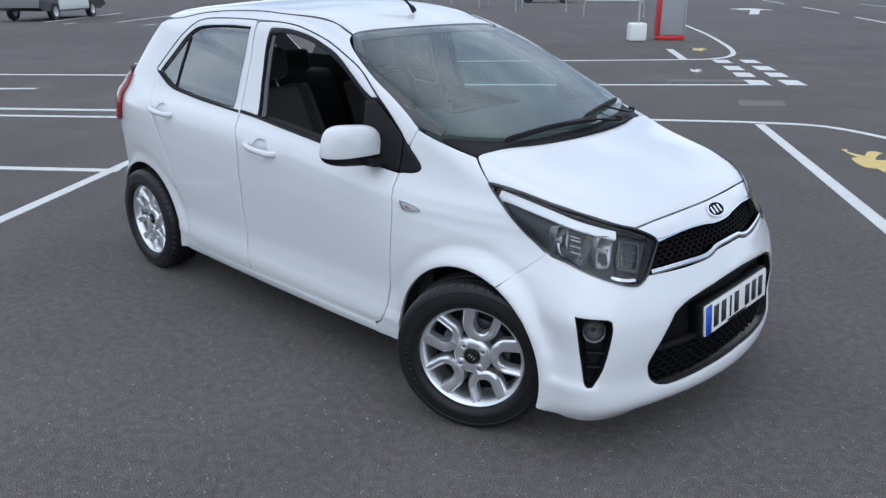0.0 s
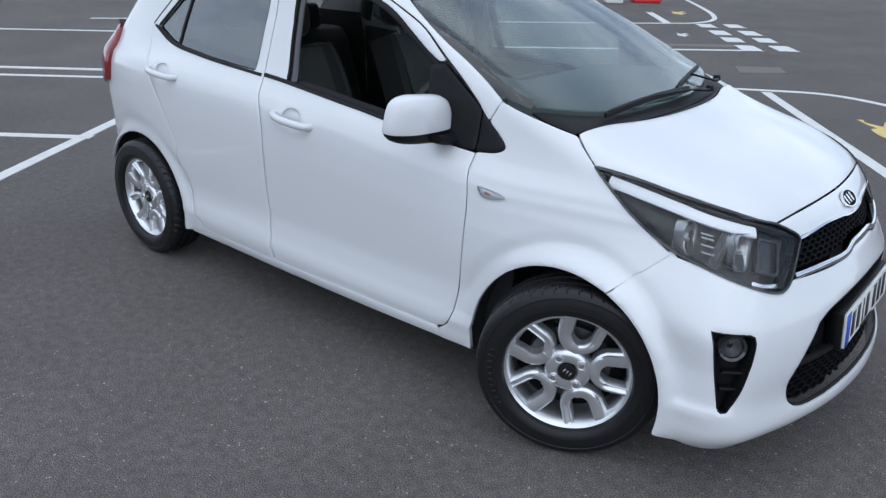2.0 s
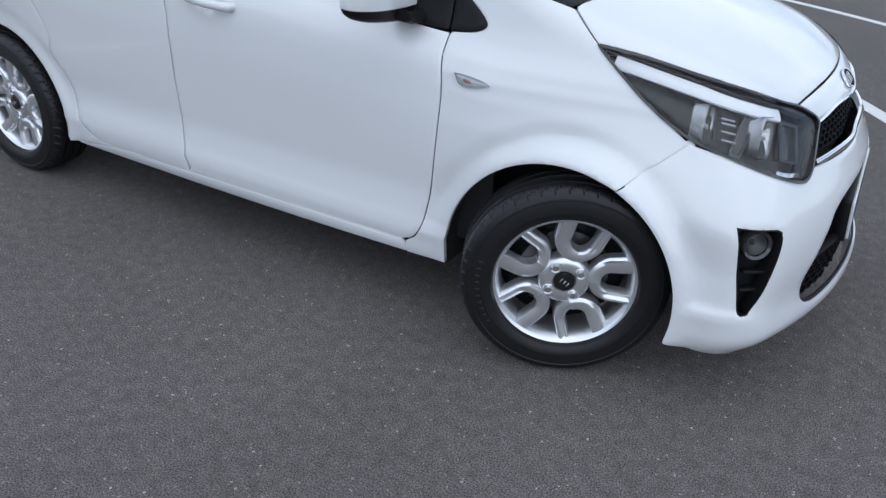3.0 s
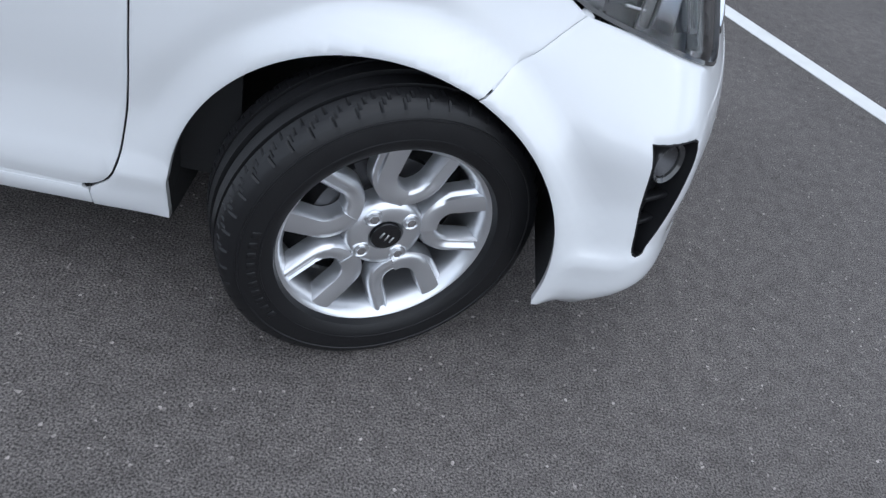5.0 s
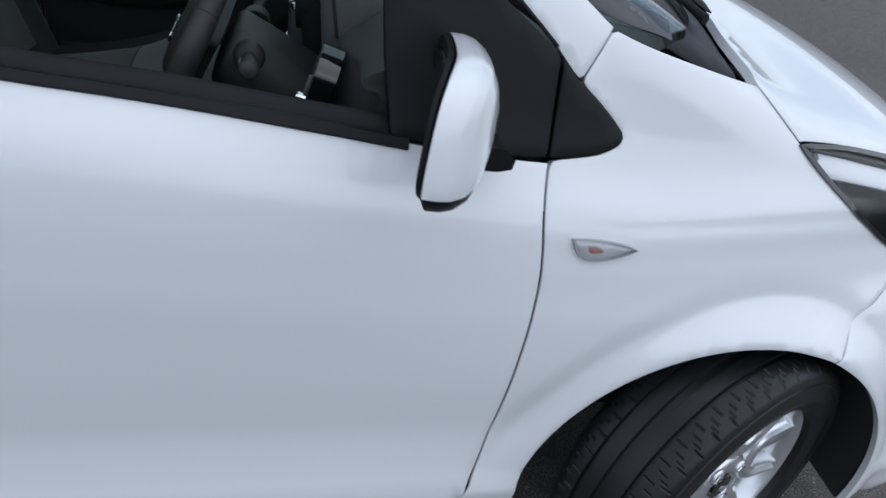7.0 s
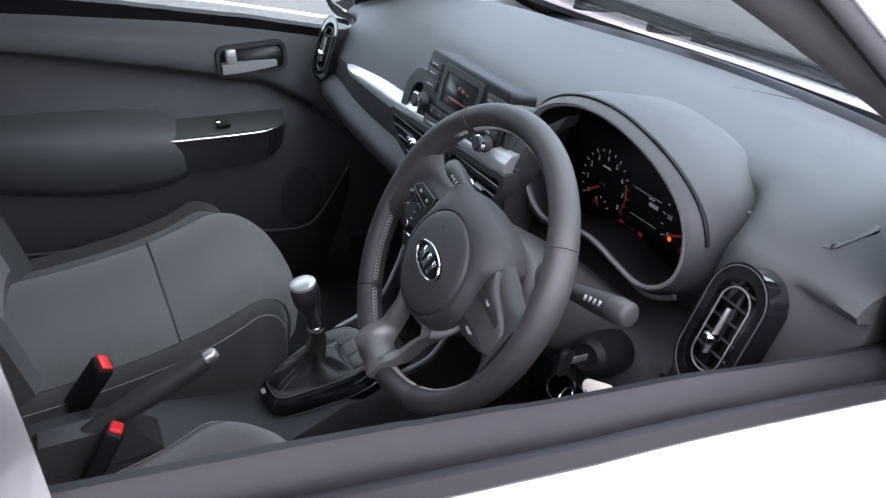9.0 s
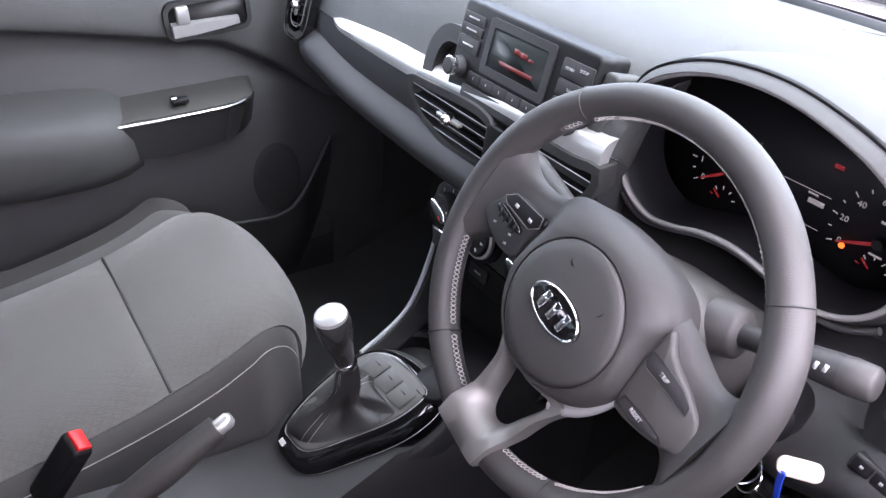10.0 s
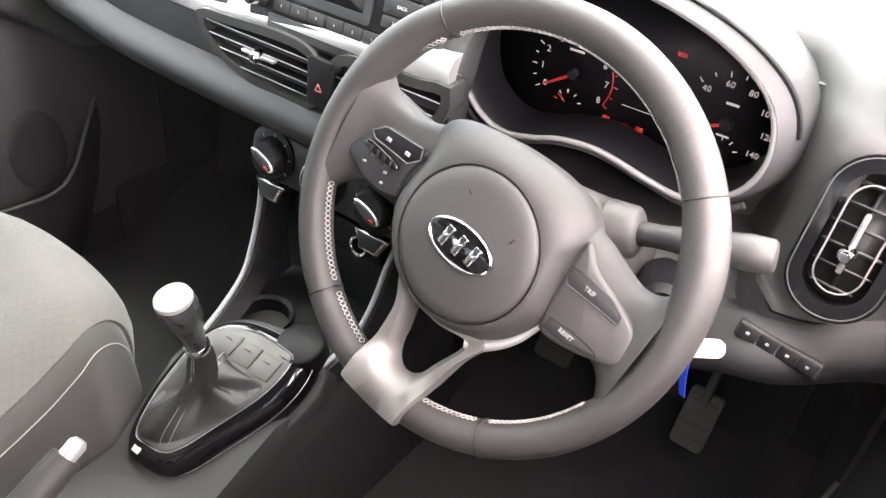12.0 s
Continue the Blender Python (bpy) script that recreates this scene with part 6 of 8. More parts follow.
def slat_vent(name, outline_yz, x, knob, slats):
    """An air outlet: recess, frame, slats and a thumb knob."""
    v = empty(name, dash)
    m = facing((x, 0, 0), (-1, 0, 0))
    o = resample(spline([(-y, z) for y, z in outline_yz], closed=True, n=6), 0.008)
    part_o = inset(o, -0.011) if np.sum(o[:, 0] * np.roll(o[:, 1], -1) - np.roll(o[:, 0], -1) * o[:, 1]) > 0 else inset(o[::-1], -0.011)
    oo = o if np.sum(o[:, 0] * np.roll(o[:, 1], -1) - np.roll(o[:, 0], -1) * o[:, 1]) > 0 else o[::-1]
    cpart("frame", frame_bm(part_o, oo, 0.025, m @ at(0, 0, 0.004)), M_DASH, v, "grey plastic frame")
    cpart("recess", plate_bm(oo, 0.004, 0.0, m @ at(0, 0, -0.018)), M_BAR, v, "dark air duct")
    lo, hi = oo.min(0), oo.max(0)
    for k in range(slats):
        z = lo[1] + (hi[1] - lo[1]) * (k + 0.7) / (slats + 0.3)
        e = np.linspace(lo[0], hi[0], 120)
        ins = e[inside(oo, np.stack([e, np.full(120, z)], 1))]
        if len(ins) < 4:
            continue
        a, b = ins[0], ins[-1]
        s = cpart("slat", box_bm(b - a, 0.0022, 0.016, 0.0006, 1, m @ Matrix.Translation(((a + b) / 2, z, -0.006)) @ Matrix.Rotation(radians(12), 4, "X")), M_BLACK, v)
        cpart("slat_edge", box_bm(b - a, 0.0012, 0.0010, 0, 1, m @ Matrix.Translation(((a + b) / 2, z, 0.0030))), M_GREY, s, "pale slat edge")
    for k in range(5):
        y = lo[0] + (hi[0] - lo[0]) * (k + 0.8) / 5.6
        cpart("vane", box_bm(0.0016, (hi[1] - lo[1]) * 0.75, 0.008, 0, 1, m @ at(y, (lo[1] + hi[1]) / 2 + 0.004, -0.013)), M_BAR, v)
    ky, kz = knob
    kn = cpart("knob", lathe_bm([(0, 0.016), (0.005, 0.0155), (0.0075, 0.012), (0.0075, 0.0), (0, 0)], 20, m @ at(-ky, kz, 0.0)), M_CHROME, v, "chrome thumb knob")
    cpart("bar", box_bm(0.052, 0.005, 0.008, 0.002, 2, m @ at(-ky, kz, 0.004)), M_SATIN, kn, "satin slider bar")
    return v


slat_vent("air_vent", [(0.187, 0.860), (0.150, 0.864), (0.023, 0.866), (0.022, 0.812), (0.090, 0.808), (0.150, 0.822), (0.178, 0.842)], -0.738, (0.096, 0.842), 4)
slat_vent("air_vent", [(-0.157, 0.880), (-0.130, 0.877), (-0.026, 0.868), (-0.025, 0.812), (-0.080, 0.815), (-0.125, 0.832), (-0.150, 0.856)], -0.736, (-0.092, 0.850), 4)

# hazard switch between the vents
hm = facing((-0.738, 0.0, 0.840), (-1, 0, 0.12))
hz = cpart("hazard_switch", plate_bm(rounded(0.036, 0.056, 0.004), 0.02, 0.002, hm @ at(0, 0, 0.008)), M_BLACK, dash, "dark hazard switch with a red triangle")
cpart("triangle", join(*[box_bm(0.009, 0.0014, 0.0008, 0, 1, hm @ Matrix.Translation((0, -0.006, 0.0085)) @ Matrix.Rotation(radians(a), 4, "Z") @ Matrix.Translation((0, -0.0027, 0))) for a in (0, 120, 240)]), M_PALERED, hz, "red warning triangle")

# ---- radio ----
rm = facing((-0.712, 0.0, 0.927), (-0.967, 0, 0.25))
radio = cpart("radio", plate_bm(rounded(0.236, 0.118, 0.008), 0.045, 0.004, rm @ at(0, 0, 0.010)), M_BLACK, dash, "black radio with a red display")
cpart("screen_bezel", frame_bm(rounded(0.116, 0.066, 0.004), rounded(0.096, 0.046, 0.002), 0.006, rm @ at(-0.003, 0.018, 0.0125)), M_DASHLOW, radio)
scr = cpart("display", plate_bm(rounded(0.098, 0.048, 0.002), 0.002, 0, rm @ at(-0.003, 0.018, 0.0115)), M_SCREEN, radio, "dark glass display")
for x, y, w, h in ((-0.004, 0.026, 0.010, 0.010), (0.008, 0.025, 0.012, 0.010), (0.021, 0.023, 0.008, 0.006), (0.0, 0.006, 0.058, 0.008)):
    cpart("display_segment", box_bm(w, h * 0.55, 0.0004, 0, 1, rm @ at(x, y, 0.0120)), M_GLOWRED, scr, "red glowing characters")
for s in (-1, 1):
    kb = cpart("knob", lathe_bm([(0, 0.020), (0.009, 0.020), (0.011, 0.018), (0.0115, 0.004), (0.0135, 0.002), (0.0135, 0.0), (0, 0)], 32, rm @ at(s * 0.100, -0.021, 0.010)), M_DASHLOW, radio, "black rotary knob")
    cpart("knob_ring", lathe_bm([(0.0095, 0.0185), (0.0118, 0.0175), (0.0122, 0.012), (0.0112, 0.012), (0.0095, 0.0185)], 32, rm @ at(s * 0.100, -0.021, 0.010)), M_CHROME, kb, "chrome knob ring")
for x, y, w, h, tx in ((0.092, 0.034, 0.046, 0.020, ("MENU", -0.011, 0.0)), (0.092, 0.013, 0.046, 0.018, ("BACK", 0, 0)), (0.092, -0.004, 0.046, 0.012, ("FOLDER", 0, 0)), (-0.092, 0.040, 0.040, 0.011, None), (-0.092, 0.026, 0.040, 0.011, None), (-0.092, 0.008, 0.040, 0.018, None)):
    b = cpart("button", plate_bm(rounded(w, h, 0.0015, 3), 0.004, 0.0006, rm @ at(x, y, 0.0125)), M_DASHLOW, radio)
    if tx:
        cpart("writing", words_bm(tx[0], 0.0048, rm @ at(x + tx[1], y + tx[2], 0.0128)), M_PRINT, b)
        if tx[0] == "MENU":
            cpart("writing", words_bm("SETUP", 0.0045, rm @ at(x + 0.010, y + 0.003, 0.0128)), M_PRINT, b)
    else:
        cpart("print", box_bm(w * 0.5, 0.0022, 0.0004, 0, 1, rm @ at(x, y, 0.0128)), M_PRINT, b)
for k in range(6):
    b = cpart("preset_button", plate_bm(rounded(0.0245, 0.013, 0.0015, 3), 0.004, 0.0006, rm @ at(-0.066 + 0.0255 * k, -0.026, 0.0125)), M_DASHLOW, radio)
    cpart("writing", words_bm(str(k + 1), 0.0045, rm @ at(-0.066 + 0.0255 * k, -0.026, 0.0128)), M_PRINT, b)
cpart("slot_panel", plate_bm(rounded(0.17, 0.018, 0.002), 0.004, 0.0006, rm @ at(0, -0.046, 0.0118)), M_DASHLOW, radio)
lp = spline([(-0.116, 0.012, 0.001), (-0.140, 0.010, 0.0012), (-0.158, -0.004, 0.0012), (-0.166, -0.028, 0.0012), (-0.166, -0.056, 0.001)], n=6)
cpart("side_loop", loft_bm([[tuple(rm @ Vector((p[0] + a * 0.011 * nx_, p[1] + a * 0.011 * ny_, b))) for a, b in ((-1, -0.02), (1, -0.02), (1, 0.008), (-1, 0.008))] for p, nx_, ny_ in [(lp[i], -(np.gradient(lp, axis=0)[i][1]) / np.linalg.norm(np.gradient(lp, axis=0)[i]), np.gradient(lp, axis=0)[i][0] / np.linalg.norm(np.gradient(lp, axis=0)[i])) for i in range(len(lp))]]), M_DASHLOW, radio, "dark loop beside the radio")
cpart("side_cheek", plate_bm(rounded(0.020, 0.100, 0.006), 0.05, 0.004, rm @ at(0.128, -0.004, 0.002)), M_DASH, radio, "grey cheek beside the radio")

# ---- heater controls ----
cm = facing((-0.742, 0.0, 0.713), (-0.96, 0, 0.28))
clim = cpart("heater_panel", plate_bm(rounded(0.250, 0.062, 0.02), 0.05, 0.004, cm), M_DASHLOW, dash, "dark heater control panel")
for k, x in enumerate((-0.083, 0.0, 0.083)):
    kb = cpart("knob", lathe_bm([(0, 0.019), (0.020, 0.0185), (0.024, 0.014), (0.026, 0.003), (0.033, 0.001), (0.033, -0.004), (0, -0.004)], 48, cm @ at(x, 0, 0.002)), M_BLACK, clim, "black rotary heater knob")
    if k != 1:
        g = cpart("grip", plate_bm(spline([(-0.020, 0.0), (-0.012, 0.0055), (0.010, 0.0075), (0.022, 0.003), (0.022, -0.003), (0.010, -0.0075), (-0.012, -0.0055)], closed=True, n=4), 0.01, 0.002, cm @ at(x, 0, 0.026, -26)), M_CHROME, kb, "chrome-edged pointer grip")
        cpart("grip_face", plate_bm(spline([(-0.016, 0.0), (-0.010, 0.0035), (0.010, 0.0055), (0.019, 0.002), (0.019, -0.002), (0.010, -0.0055), (-0.010, -0.0035)], closed=True, n=4), 0.003, 0.001, cm @ at(x, 0, 0.0275, -26)), M_DASHLOW, g)
        cpart("pointer_mark", box_bm(0.006, 0.0018, 0.0006, 0, 1, cm @ at(x, 0, 0.0280, -26) @ at(0.014, 0)), M_REDBTN, g, "red pointer mark")
        for a in range(-30, 211, 40):
            cpart("mark", box_bm(0.005, 0.0018, 0.0005, 0, 1, cm @ at(x + 0.0285 * math.cos(radians(a)), 0.0285 * math.sin(radians(a)), 0.0052, a)), M_REDBTN if k == 2 and a < 40 else M_PRINT, kb)
        bt = cpart("trapezoid_button", plate_bm(spline([(-0.024, 0.010, 1), (0.024, 0.010, 1), (0.014, -0.014, 1), (-0.014, -0.014, 1)], closed=True, n=2), 0.02, 0.002, cm @ at(x, -0.044, 0.004)), M_CHROME, clim, "chrome-lined button")
        cpart("button_face", plate_bm(spline([(-0.019, 0.008, 1), (0.019, 0.008, 1), (0.011, -0.010, 1), (-0.011, -0.010, 1)], closed=True, n=2), 0.004, 0.001, cm @ at(x, -0.044, 0.006)), M_DASHLOW, bt)
    else:
        cpart("knob_ring", lathe_bm([(0.0235, 0.0150), (0.0265, 0.0130), (0.0270, 0.008), (0.0235, 0.012), (0.0235, 0.0150)], 48, cm @ at(x, 0, 0.002)), M_SATIN, kb, "silver ring")
        for a in (0, 60, 120, 180, 240, 300):
            cpart("mark", box_bm(0.005, 0.003, 0.0005, 0, 1, cm @ at(x + 0.014 * math.cos(radians(a)), 0.014 * math.sin(radians(a)), 0.0212, a)), M_PRINT, kb)
sock = cpart("socket_panel", plate_bm(rounded(0.150, 0.042, 0.008), 0.03, 0.003, facing((-0.722, 0.0, 0.625), (-0.96, 0, 0.2))), M_BLACK, dash, "black socket panel")
sm = facing((-0.722, 0.0, 0.625), (-0.96, 0, 0.2))
cpart("usb_cover", plate_bm(rounded(0.040, 0.020, 0.003), 0.006, 0.001, sm @ at(-0.035, 0.004, 0.004)), M_DASHLOW, sock)
cpart("print", box_bm(0.014, 0.003, 0.0004, 0, 1, sm @ at(-0.035, 0.004, 0.0044)), M_PRINT, sock)
cpart("power_socket", lathe_bm([(0.0, -0.02), (0.0105, -0.02), (0.0105, 0.004), (0.014, 0.005), (0.014, 0.0)], 28, sm @ at(0.04, 0.0, 0.002)), M_CHROME, sock, "round power socket")

# ---- end vents and side grilles ----


def end_vent(cx, cy, cz, s):
    v = empty("end_vent", dash)
    v["label"] = "oval gloss-black end vent with a chrome knob"
    m = facing((cx, cy, cz), (-0.94, -0.10 * s, 0.32)) @ Matrix.Scale(0.92, 4)
    cpart("housing", frame_bm(rounded(0.082, 0.150, 0.040, 12), rounded(0.054, 0.118, 0.026, 12), 0.03, m @ at(0, 0, 0.010)), M_GLOSS, v, "gloss-black oval ring")
    cpart("duct", plate_bm(rounded(0.056, 0.124, 0.027, 10), 0.004, 0, m @ at(0, 0, -0.012)), M_BAR, v)
    cpart("chrome_ring", tube_bm([tuple(m @ Vector((x, y, 0.0085))) for x, y in rounded(0.040, 0.098, 0.0195, 8)], 0.0009, 6, True), M_GREYTRIM, v, "thin chrome ring")
    cpart("rim_line", tube_bm([tuple(m @ Vector((x, y, 0.0105))) for x, y in rounded(0.076, 0.144, 0.037, 10)], 0.0006, 5, True), M_GREYTRIM2, v)
    for k in range(6):
        y = -0.046 + 0.0184 * k
        w = 0.050 if 0 < k < 5 else 0.036
        cpart("slat", box_bm(w, 0.0025, 0.014, 0.0006, 1, m @ Matrix.Translation((0, y, 0.0)) @ Matrix.Rotation(radians(-14), 4, "X")), M_BAR, v)
    cpart("divider", box_bm(0.003, 0.105, 0.012, 0, 1, m @ at(0, 0, -0.001)), M_BLACK, v)
    kn = cpart("knob", lathe_bm([(0, 0.024), (0.005, 0.0235), (0.0075, 0.020), (0.0075, 0.008), (0, 0.006)], 24, m @ at(0, -0.012, 0)), M_CHROME, v, "round chrome knob")
    cpart("stem", box_bm(0.0050, 0.056, 0.006, 0.002, 2, m @ at(0, -0.002, 0.012)), M_SPOKE, kn, "satin slider")
    return v


end_vent(-0.712, -0.538, 0.880, -1)
end_vent(-0.728, 0.550, 0.876, 1)
for s in (-1, 1):
    gm = facing((-0.585, s * 0.500, 0.9560), (-0.10, -0.06 * s, 0.98), (1, 0, 0))
    g = cpart("side_grille", frame_bm(rounded(0.118, 0.082, 0.014), rounded(0.108, 0.072, 0.010), 0.010, gm @ at(0, 0, 0.006)), M_DASH, dash, "demister grille")
    cpart("grille_floor", plate_bm(rounded(0.110, 0.074, 0.010), 0.003, 0, gm @ at(0, 0, 0.0005)), M_BAR, g)
    for k in range(6):
        cpart("slat", box_bm(0.003, 0.074, 0.006, 0, 1, gm @ at(-0.045 + 0.018 * k, 0, 0.003, 18)), M_BLACK, g)

# ---- instruments ----
cl = empty("instrument_cluster", dash)
cl["label"] = "instrument cluster under a grey hood"
HOOD = [(-0.152, 0.895), (-0.152, 0.932), (-0.168, 0.970), (-0.200, 0.994), (-0.247, 1.010), (-0.300, 1.014), (-0.350, 1.006), (-0.400, 0.988), (-0.438, 0.959), (-0.452, 0.922), (-0.447, 0.886), (-0.426, 0.860), (-0.395, 0.846), (-0.360, 0.850), (-0.310, 0.860), (-0.270, 0.857), (-0.240, 0.847), (-0.205, 0.840), (-0.178, 0.850), (-0.160, 0.870)]
ring = resample(spline([(-y, z) for y, z in HOOD], closed=True, n=8), 0.010)
mid = ring.mean(0)


def hood_ring(k, x_top, x_low, dz=0.0):
    zz = np.clip((ring[:, 1] - 0.84) / 0.16, 0, 1)
    return [(float(x_low + (x_top - x_low) * a), float(-(mid[0] + (p[0] - mid[0]) * k)), float(mid[1] + (p[1] - mid[1]) * k + dz)) for p, a in zip(ring, zz)]


cpart("hood", loft_bm([hood_ring(1.18, -0.50, -0.62, -0.06), hood_ring(1.17, -0.57, -0.63, -0.02), hood_ring(1.145, -0.640, -0.645, -0.004), hood_ring(1.11, -0.684, -0.670), hood_ring(1.07, -0.698, -0.688), hood_ring(1.025, -0.704, -0.695), hood_ring(1.0, -0.699, -0.691), hood_ring(1.0, -0.688, -0.682)], True, False), M_DASHTRIM, cl, "grey instrument hood")
cpart("hood_inner", loft_bm([hood_ring(1.012, -0.696, -0.691), hood_ring(0.998, -0.692, -0.688), hood_ring(0.985, -0.664, -0.668), hood_ring(0.975, -0.632, -0.634)], True, False), M_DIAL, cl, "black inner wall of the hood")
crest = hood_ring(1.105, -0.688, -0.672)
cpart("hood_edge", tube_bm([p for p in crest if p[2] > 0.925], 0.0028, 6), M_BLACK, cl, "thin dark hood edge")
cpart("face", plate_bm([(-p[1], p[2]) for p in hood_ring(1.0, 0, 0)], 0.006, 0, facing((-0.630, 0, 0), (-1, 0, 0))), M_DIAL, cl, "black dial face")
cpart("face_lip", tube_bm(hood_ring(1.008, -0.700, -0.694), 0.0030, 8, True), M_GREYTRIM, cl, "paler lip round the opening")
low = sorted((p for p in hood_ring(1.12, -0.688, -0.688) if p[2] < 0.862), key=lambda p: -p[1])
cpart("lower_ridge", tube_bm(low, 0.0036, 8), M_DASHTRIM, cl, "dark ridge under the opening")


def dial(cy, cz, r, a0, a1, labels, size, red_from=None):
    """A round scale: ticks, figures, needle and hub. Angles in degrees, counted from the driver's right."""
    d = empty("dial", cl)
    m = facing((-0.631, cy, cz), (-1, 0, 0))
    n = len(labels)
    for k in range(2 * n - 1):
        a = radians(a0 + (a1 - a0) * k / (2 * n - 2))
        long = k % 2 == 0
        red = red_from is not None and k >= red_from * 2
        cpart("tick", box_bm(0.0055 if long else 0.0035, 0.0011, 0.0004, 0, 1, m @ at(r * math.cos(a), r * math.sin(a), 0.0004, math.degrees(a))), M_GLOWRED if red else M_GLOWWHITE, d)
        if long:
            cpart("figure", words_bm(labels[k // 2], size, m @ at((r - 0.0095) * math.cos(a), (r - 0.0095) * math.sin(a), 0.0004), 0.0002), M_GLOWWHITE, d)
    a = radians(a0)
    nd = cpart("needle", loft_bm([[tuple(m @ at(0, 0, 0, a0) @ Vector((x, y, z))) for y, z in ((-w, 0.003), (w, 0.003), (w, 0.0045), (-w, 0.0045))] for x, w in ((0.004, 0.0016), (r * 0.5, 0.0013), (r - 0.008, 0.0006))]), M_GLOWRED, d, "red needle")
    cpart("hub", lathe_bm([(0, 0.0065), (0.005, 0.006), (0.0065, 0.002), (0.0065, 0), (0, 0)], 24, m), M_BLACK, nd, "black needle hub")
    if red_from is not None:
        b0 = a0 + (a1 - a0) * red_from / (n - 1)
        arc = [(r * 0.93 * math.cos(radians(b)), r * 0.93 * math.sin(radians(b))) for b in np.linspace(b0, a1, 12)]
        cpart("red_zone", tube_bm([tuple(m @ Vector((x, y, 0.0005))) for x, y in arc], 0.0008, 4), M_GLOWRED, d, "red zone arc")
    return d, m


dial(-0.243, 0.894, 0.0455, 213, -31, [str(k) for k in range(9)], 0.0095, 6.3)
dial(-0.400, 0.897, 0.0465, 204, -35, [str(k) for k in range(0, 141, 20)], 0.0085)
tm = facing((-0.631, 0, 0), (-1, 0, 0))
for cy, cz, a0, a1 in ((-0.241, 0.860, 170, 20), (-0.402, 0.868, 170, 20)):
    g = empty("gauge", cl)
    for k in range(5):
        a = radians(a0 + (a1 - a0) * k / 4)
        cpart("tick", box_bm(0.004, 0.0012, 0.0004, 0, 1, tm @ at(-cy + 0.014 * math.cos(a), cz + 0.014 * math.sin(a), 0.0004, math.degrees(a))), M_GLOWRED if k == 0 else M_GLOWWHITE, g)
    cpart("needle", box_bm(0.011, 0.0014, 0.001, 0, 1, tm @ at(-cy, cz, 0.002, 140) @ at(0.009, 0)), M_GLOWRED, g, "red gauge needle")
for k, (dy, w) in enumerate(((0.0, 0.008), (0.013, 0.005), (0.022, 0.008))):
    cpart("warning_lamp", box_bm(w, 0.006 if k != 1 else 0.003, 0.0005, 0.0002, 1, tm @ at(0.286 + 1.65 * dy, 0.860, 0.0005)), M_GLOWRED, cl, "red warning lamp")
cpart("warning_lamp", lathe_bm([(0, 0.0006), (0.003, 0.0006), (0.003, 0)], 16, tm @ at(0.370, 0.878, 0)), M_GLOWAMBER, cl, "amber warning lamp")
for y, z, w, h in ((-0.322, 0.915, 0.050, 0.0007), (-0.335, 0.905, 0.016, 0.005), (-0.330, 0.912, 0.010, 0.002), (-0.322, 0.880, 0.046, 0.0006), (-0.242, 0.918, 0.016, 0.0025), (-0.400, 0.916, 0.012, 0.0025), (-0.400, 0.884, 0.012, 0.002)):
    cpart("readout", box_bm(w, h, 0.0004, 0, 1, tm @ at(-y, z, 0.0005)), M_GLOWWHITE, cl, "small white readout")
cpart("warning_lamp", box_bm(0.009, 0.004, 0.0005, 0, 1, tm @ at(0.344, 0.946, 0.0005)), M_GLOWRED, cl)

# ---- steering wheel ----
SWN = (-math.cos(radians(27.9)), 0.0142, math.sin(radians(27.9)))
SW_C = (-0.8858, -0.3040, 0.8756)
SWM = facing(SW_C, SWN) @ Matrix.Rotation(radians(-11.7), 4, "Z")
sw = empty("steering_wheel", car)
sw["label"] = "grey leather steering wheel with satin lower spoke"
RIM_R, RIM_T = 0.1628, 0.0146
bm = bmesh.new()
rings = []
for k in range(144):
    a = 2 * math.pi * k / 144
    grip = 1.0 + 0.12 * math.exp(-((((math.degrees(a) + 180) % 360 - 180) - 25) / 16) ** 2) + 0.12 * math.exp(-((math.degrees(a) - 155) / 16) ** 2)
    c = Vector((math.cos(a), math.sin(a), 0))
    rings.append([bm.verts.new(c * (RIM_R + RIM_T * grip * 0.97 * math.cos(b)) + Vector((0, 0, RIM_T * grip * 1.12 * math.sin(b)))) for b in np.arange(24) * 2 * math.pi / 24])
for k in range(144):
    a, b = rings[k], rings[(k + 1) % 144]
    for j in range(24):
        bm.faces.new((a[j], b[j], b[(j + 1) % 24], a[(j + 1) % 24]))
bmesh.ops.recalc_face_normals(bm, faces=bm.faces)
bm.transform(SWM)
rim = cpart("rim", bm, M_LEATHER, sw, "leather-wrapped rim")
for deg in (42, 134.5, 235, 305):
    a = radians(deg)
    loop = [SWM @ Vector(((RIM_R + RIM_T * 1.0 * math.cos(b)) * math.cos(a), (RIM_R + RIM_T * 1.0 * math.cos(b)) * math.sin(a), RIM_T * 1.15 * math.sin(b))) for b in np.arange(24) * 2 * math.pi / 24]
    cpart("seam", tube_bm([tuple(p) for p in loop], 0.0009, 5, True), M_BAR, rim, "dark leather seam")
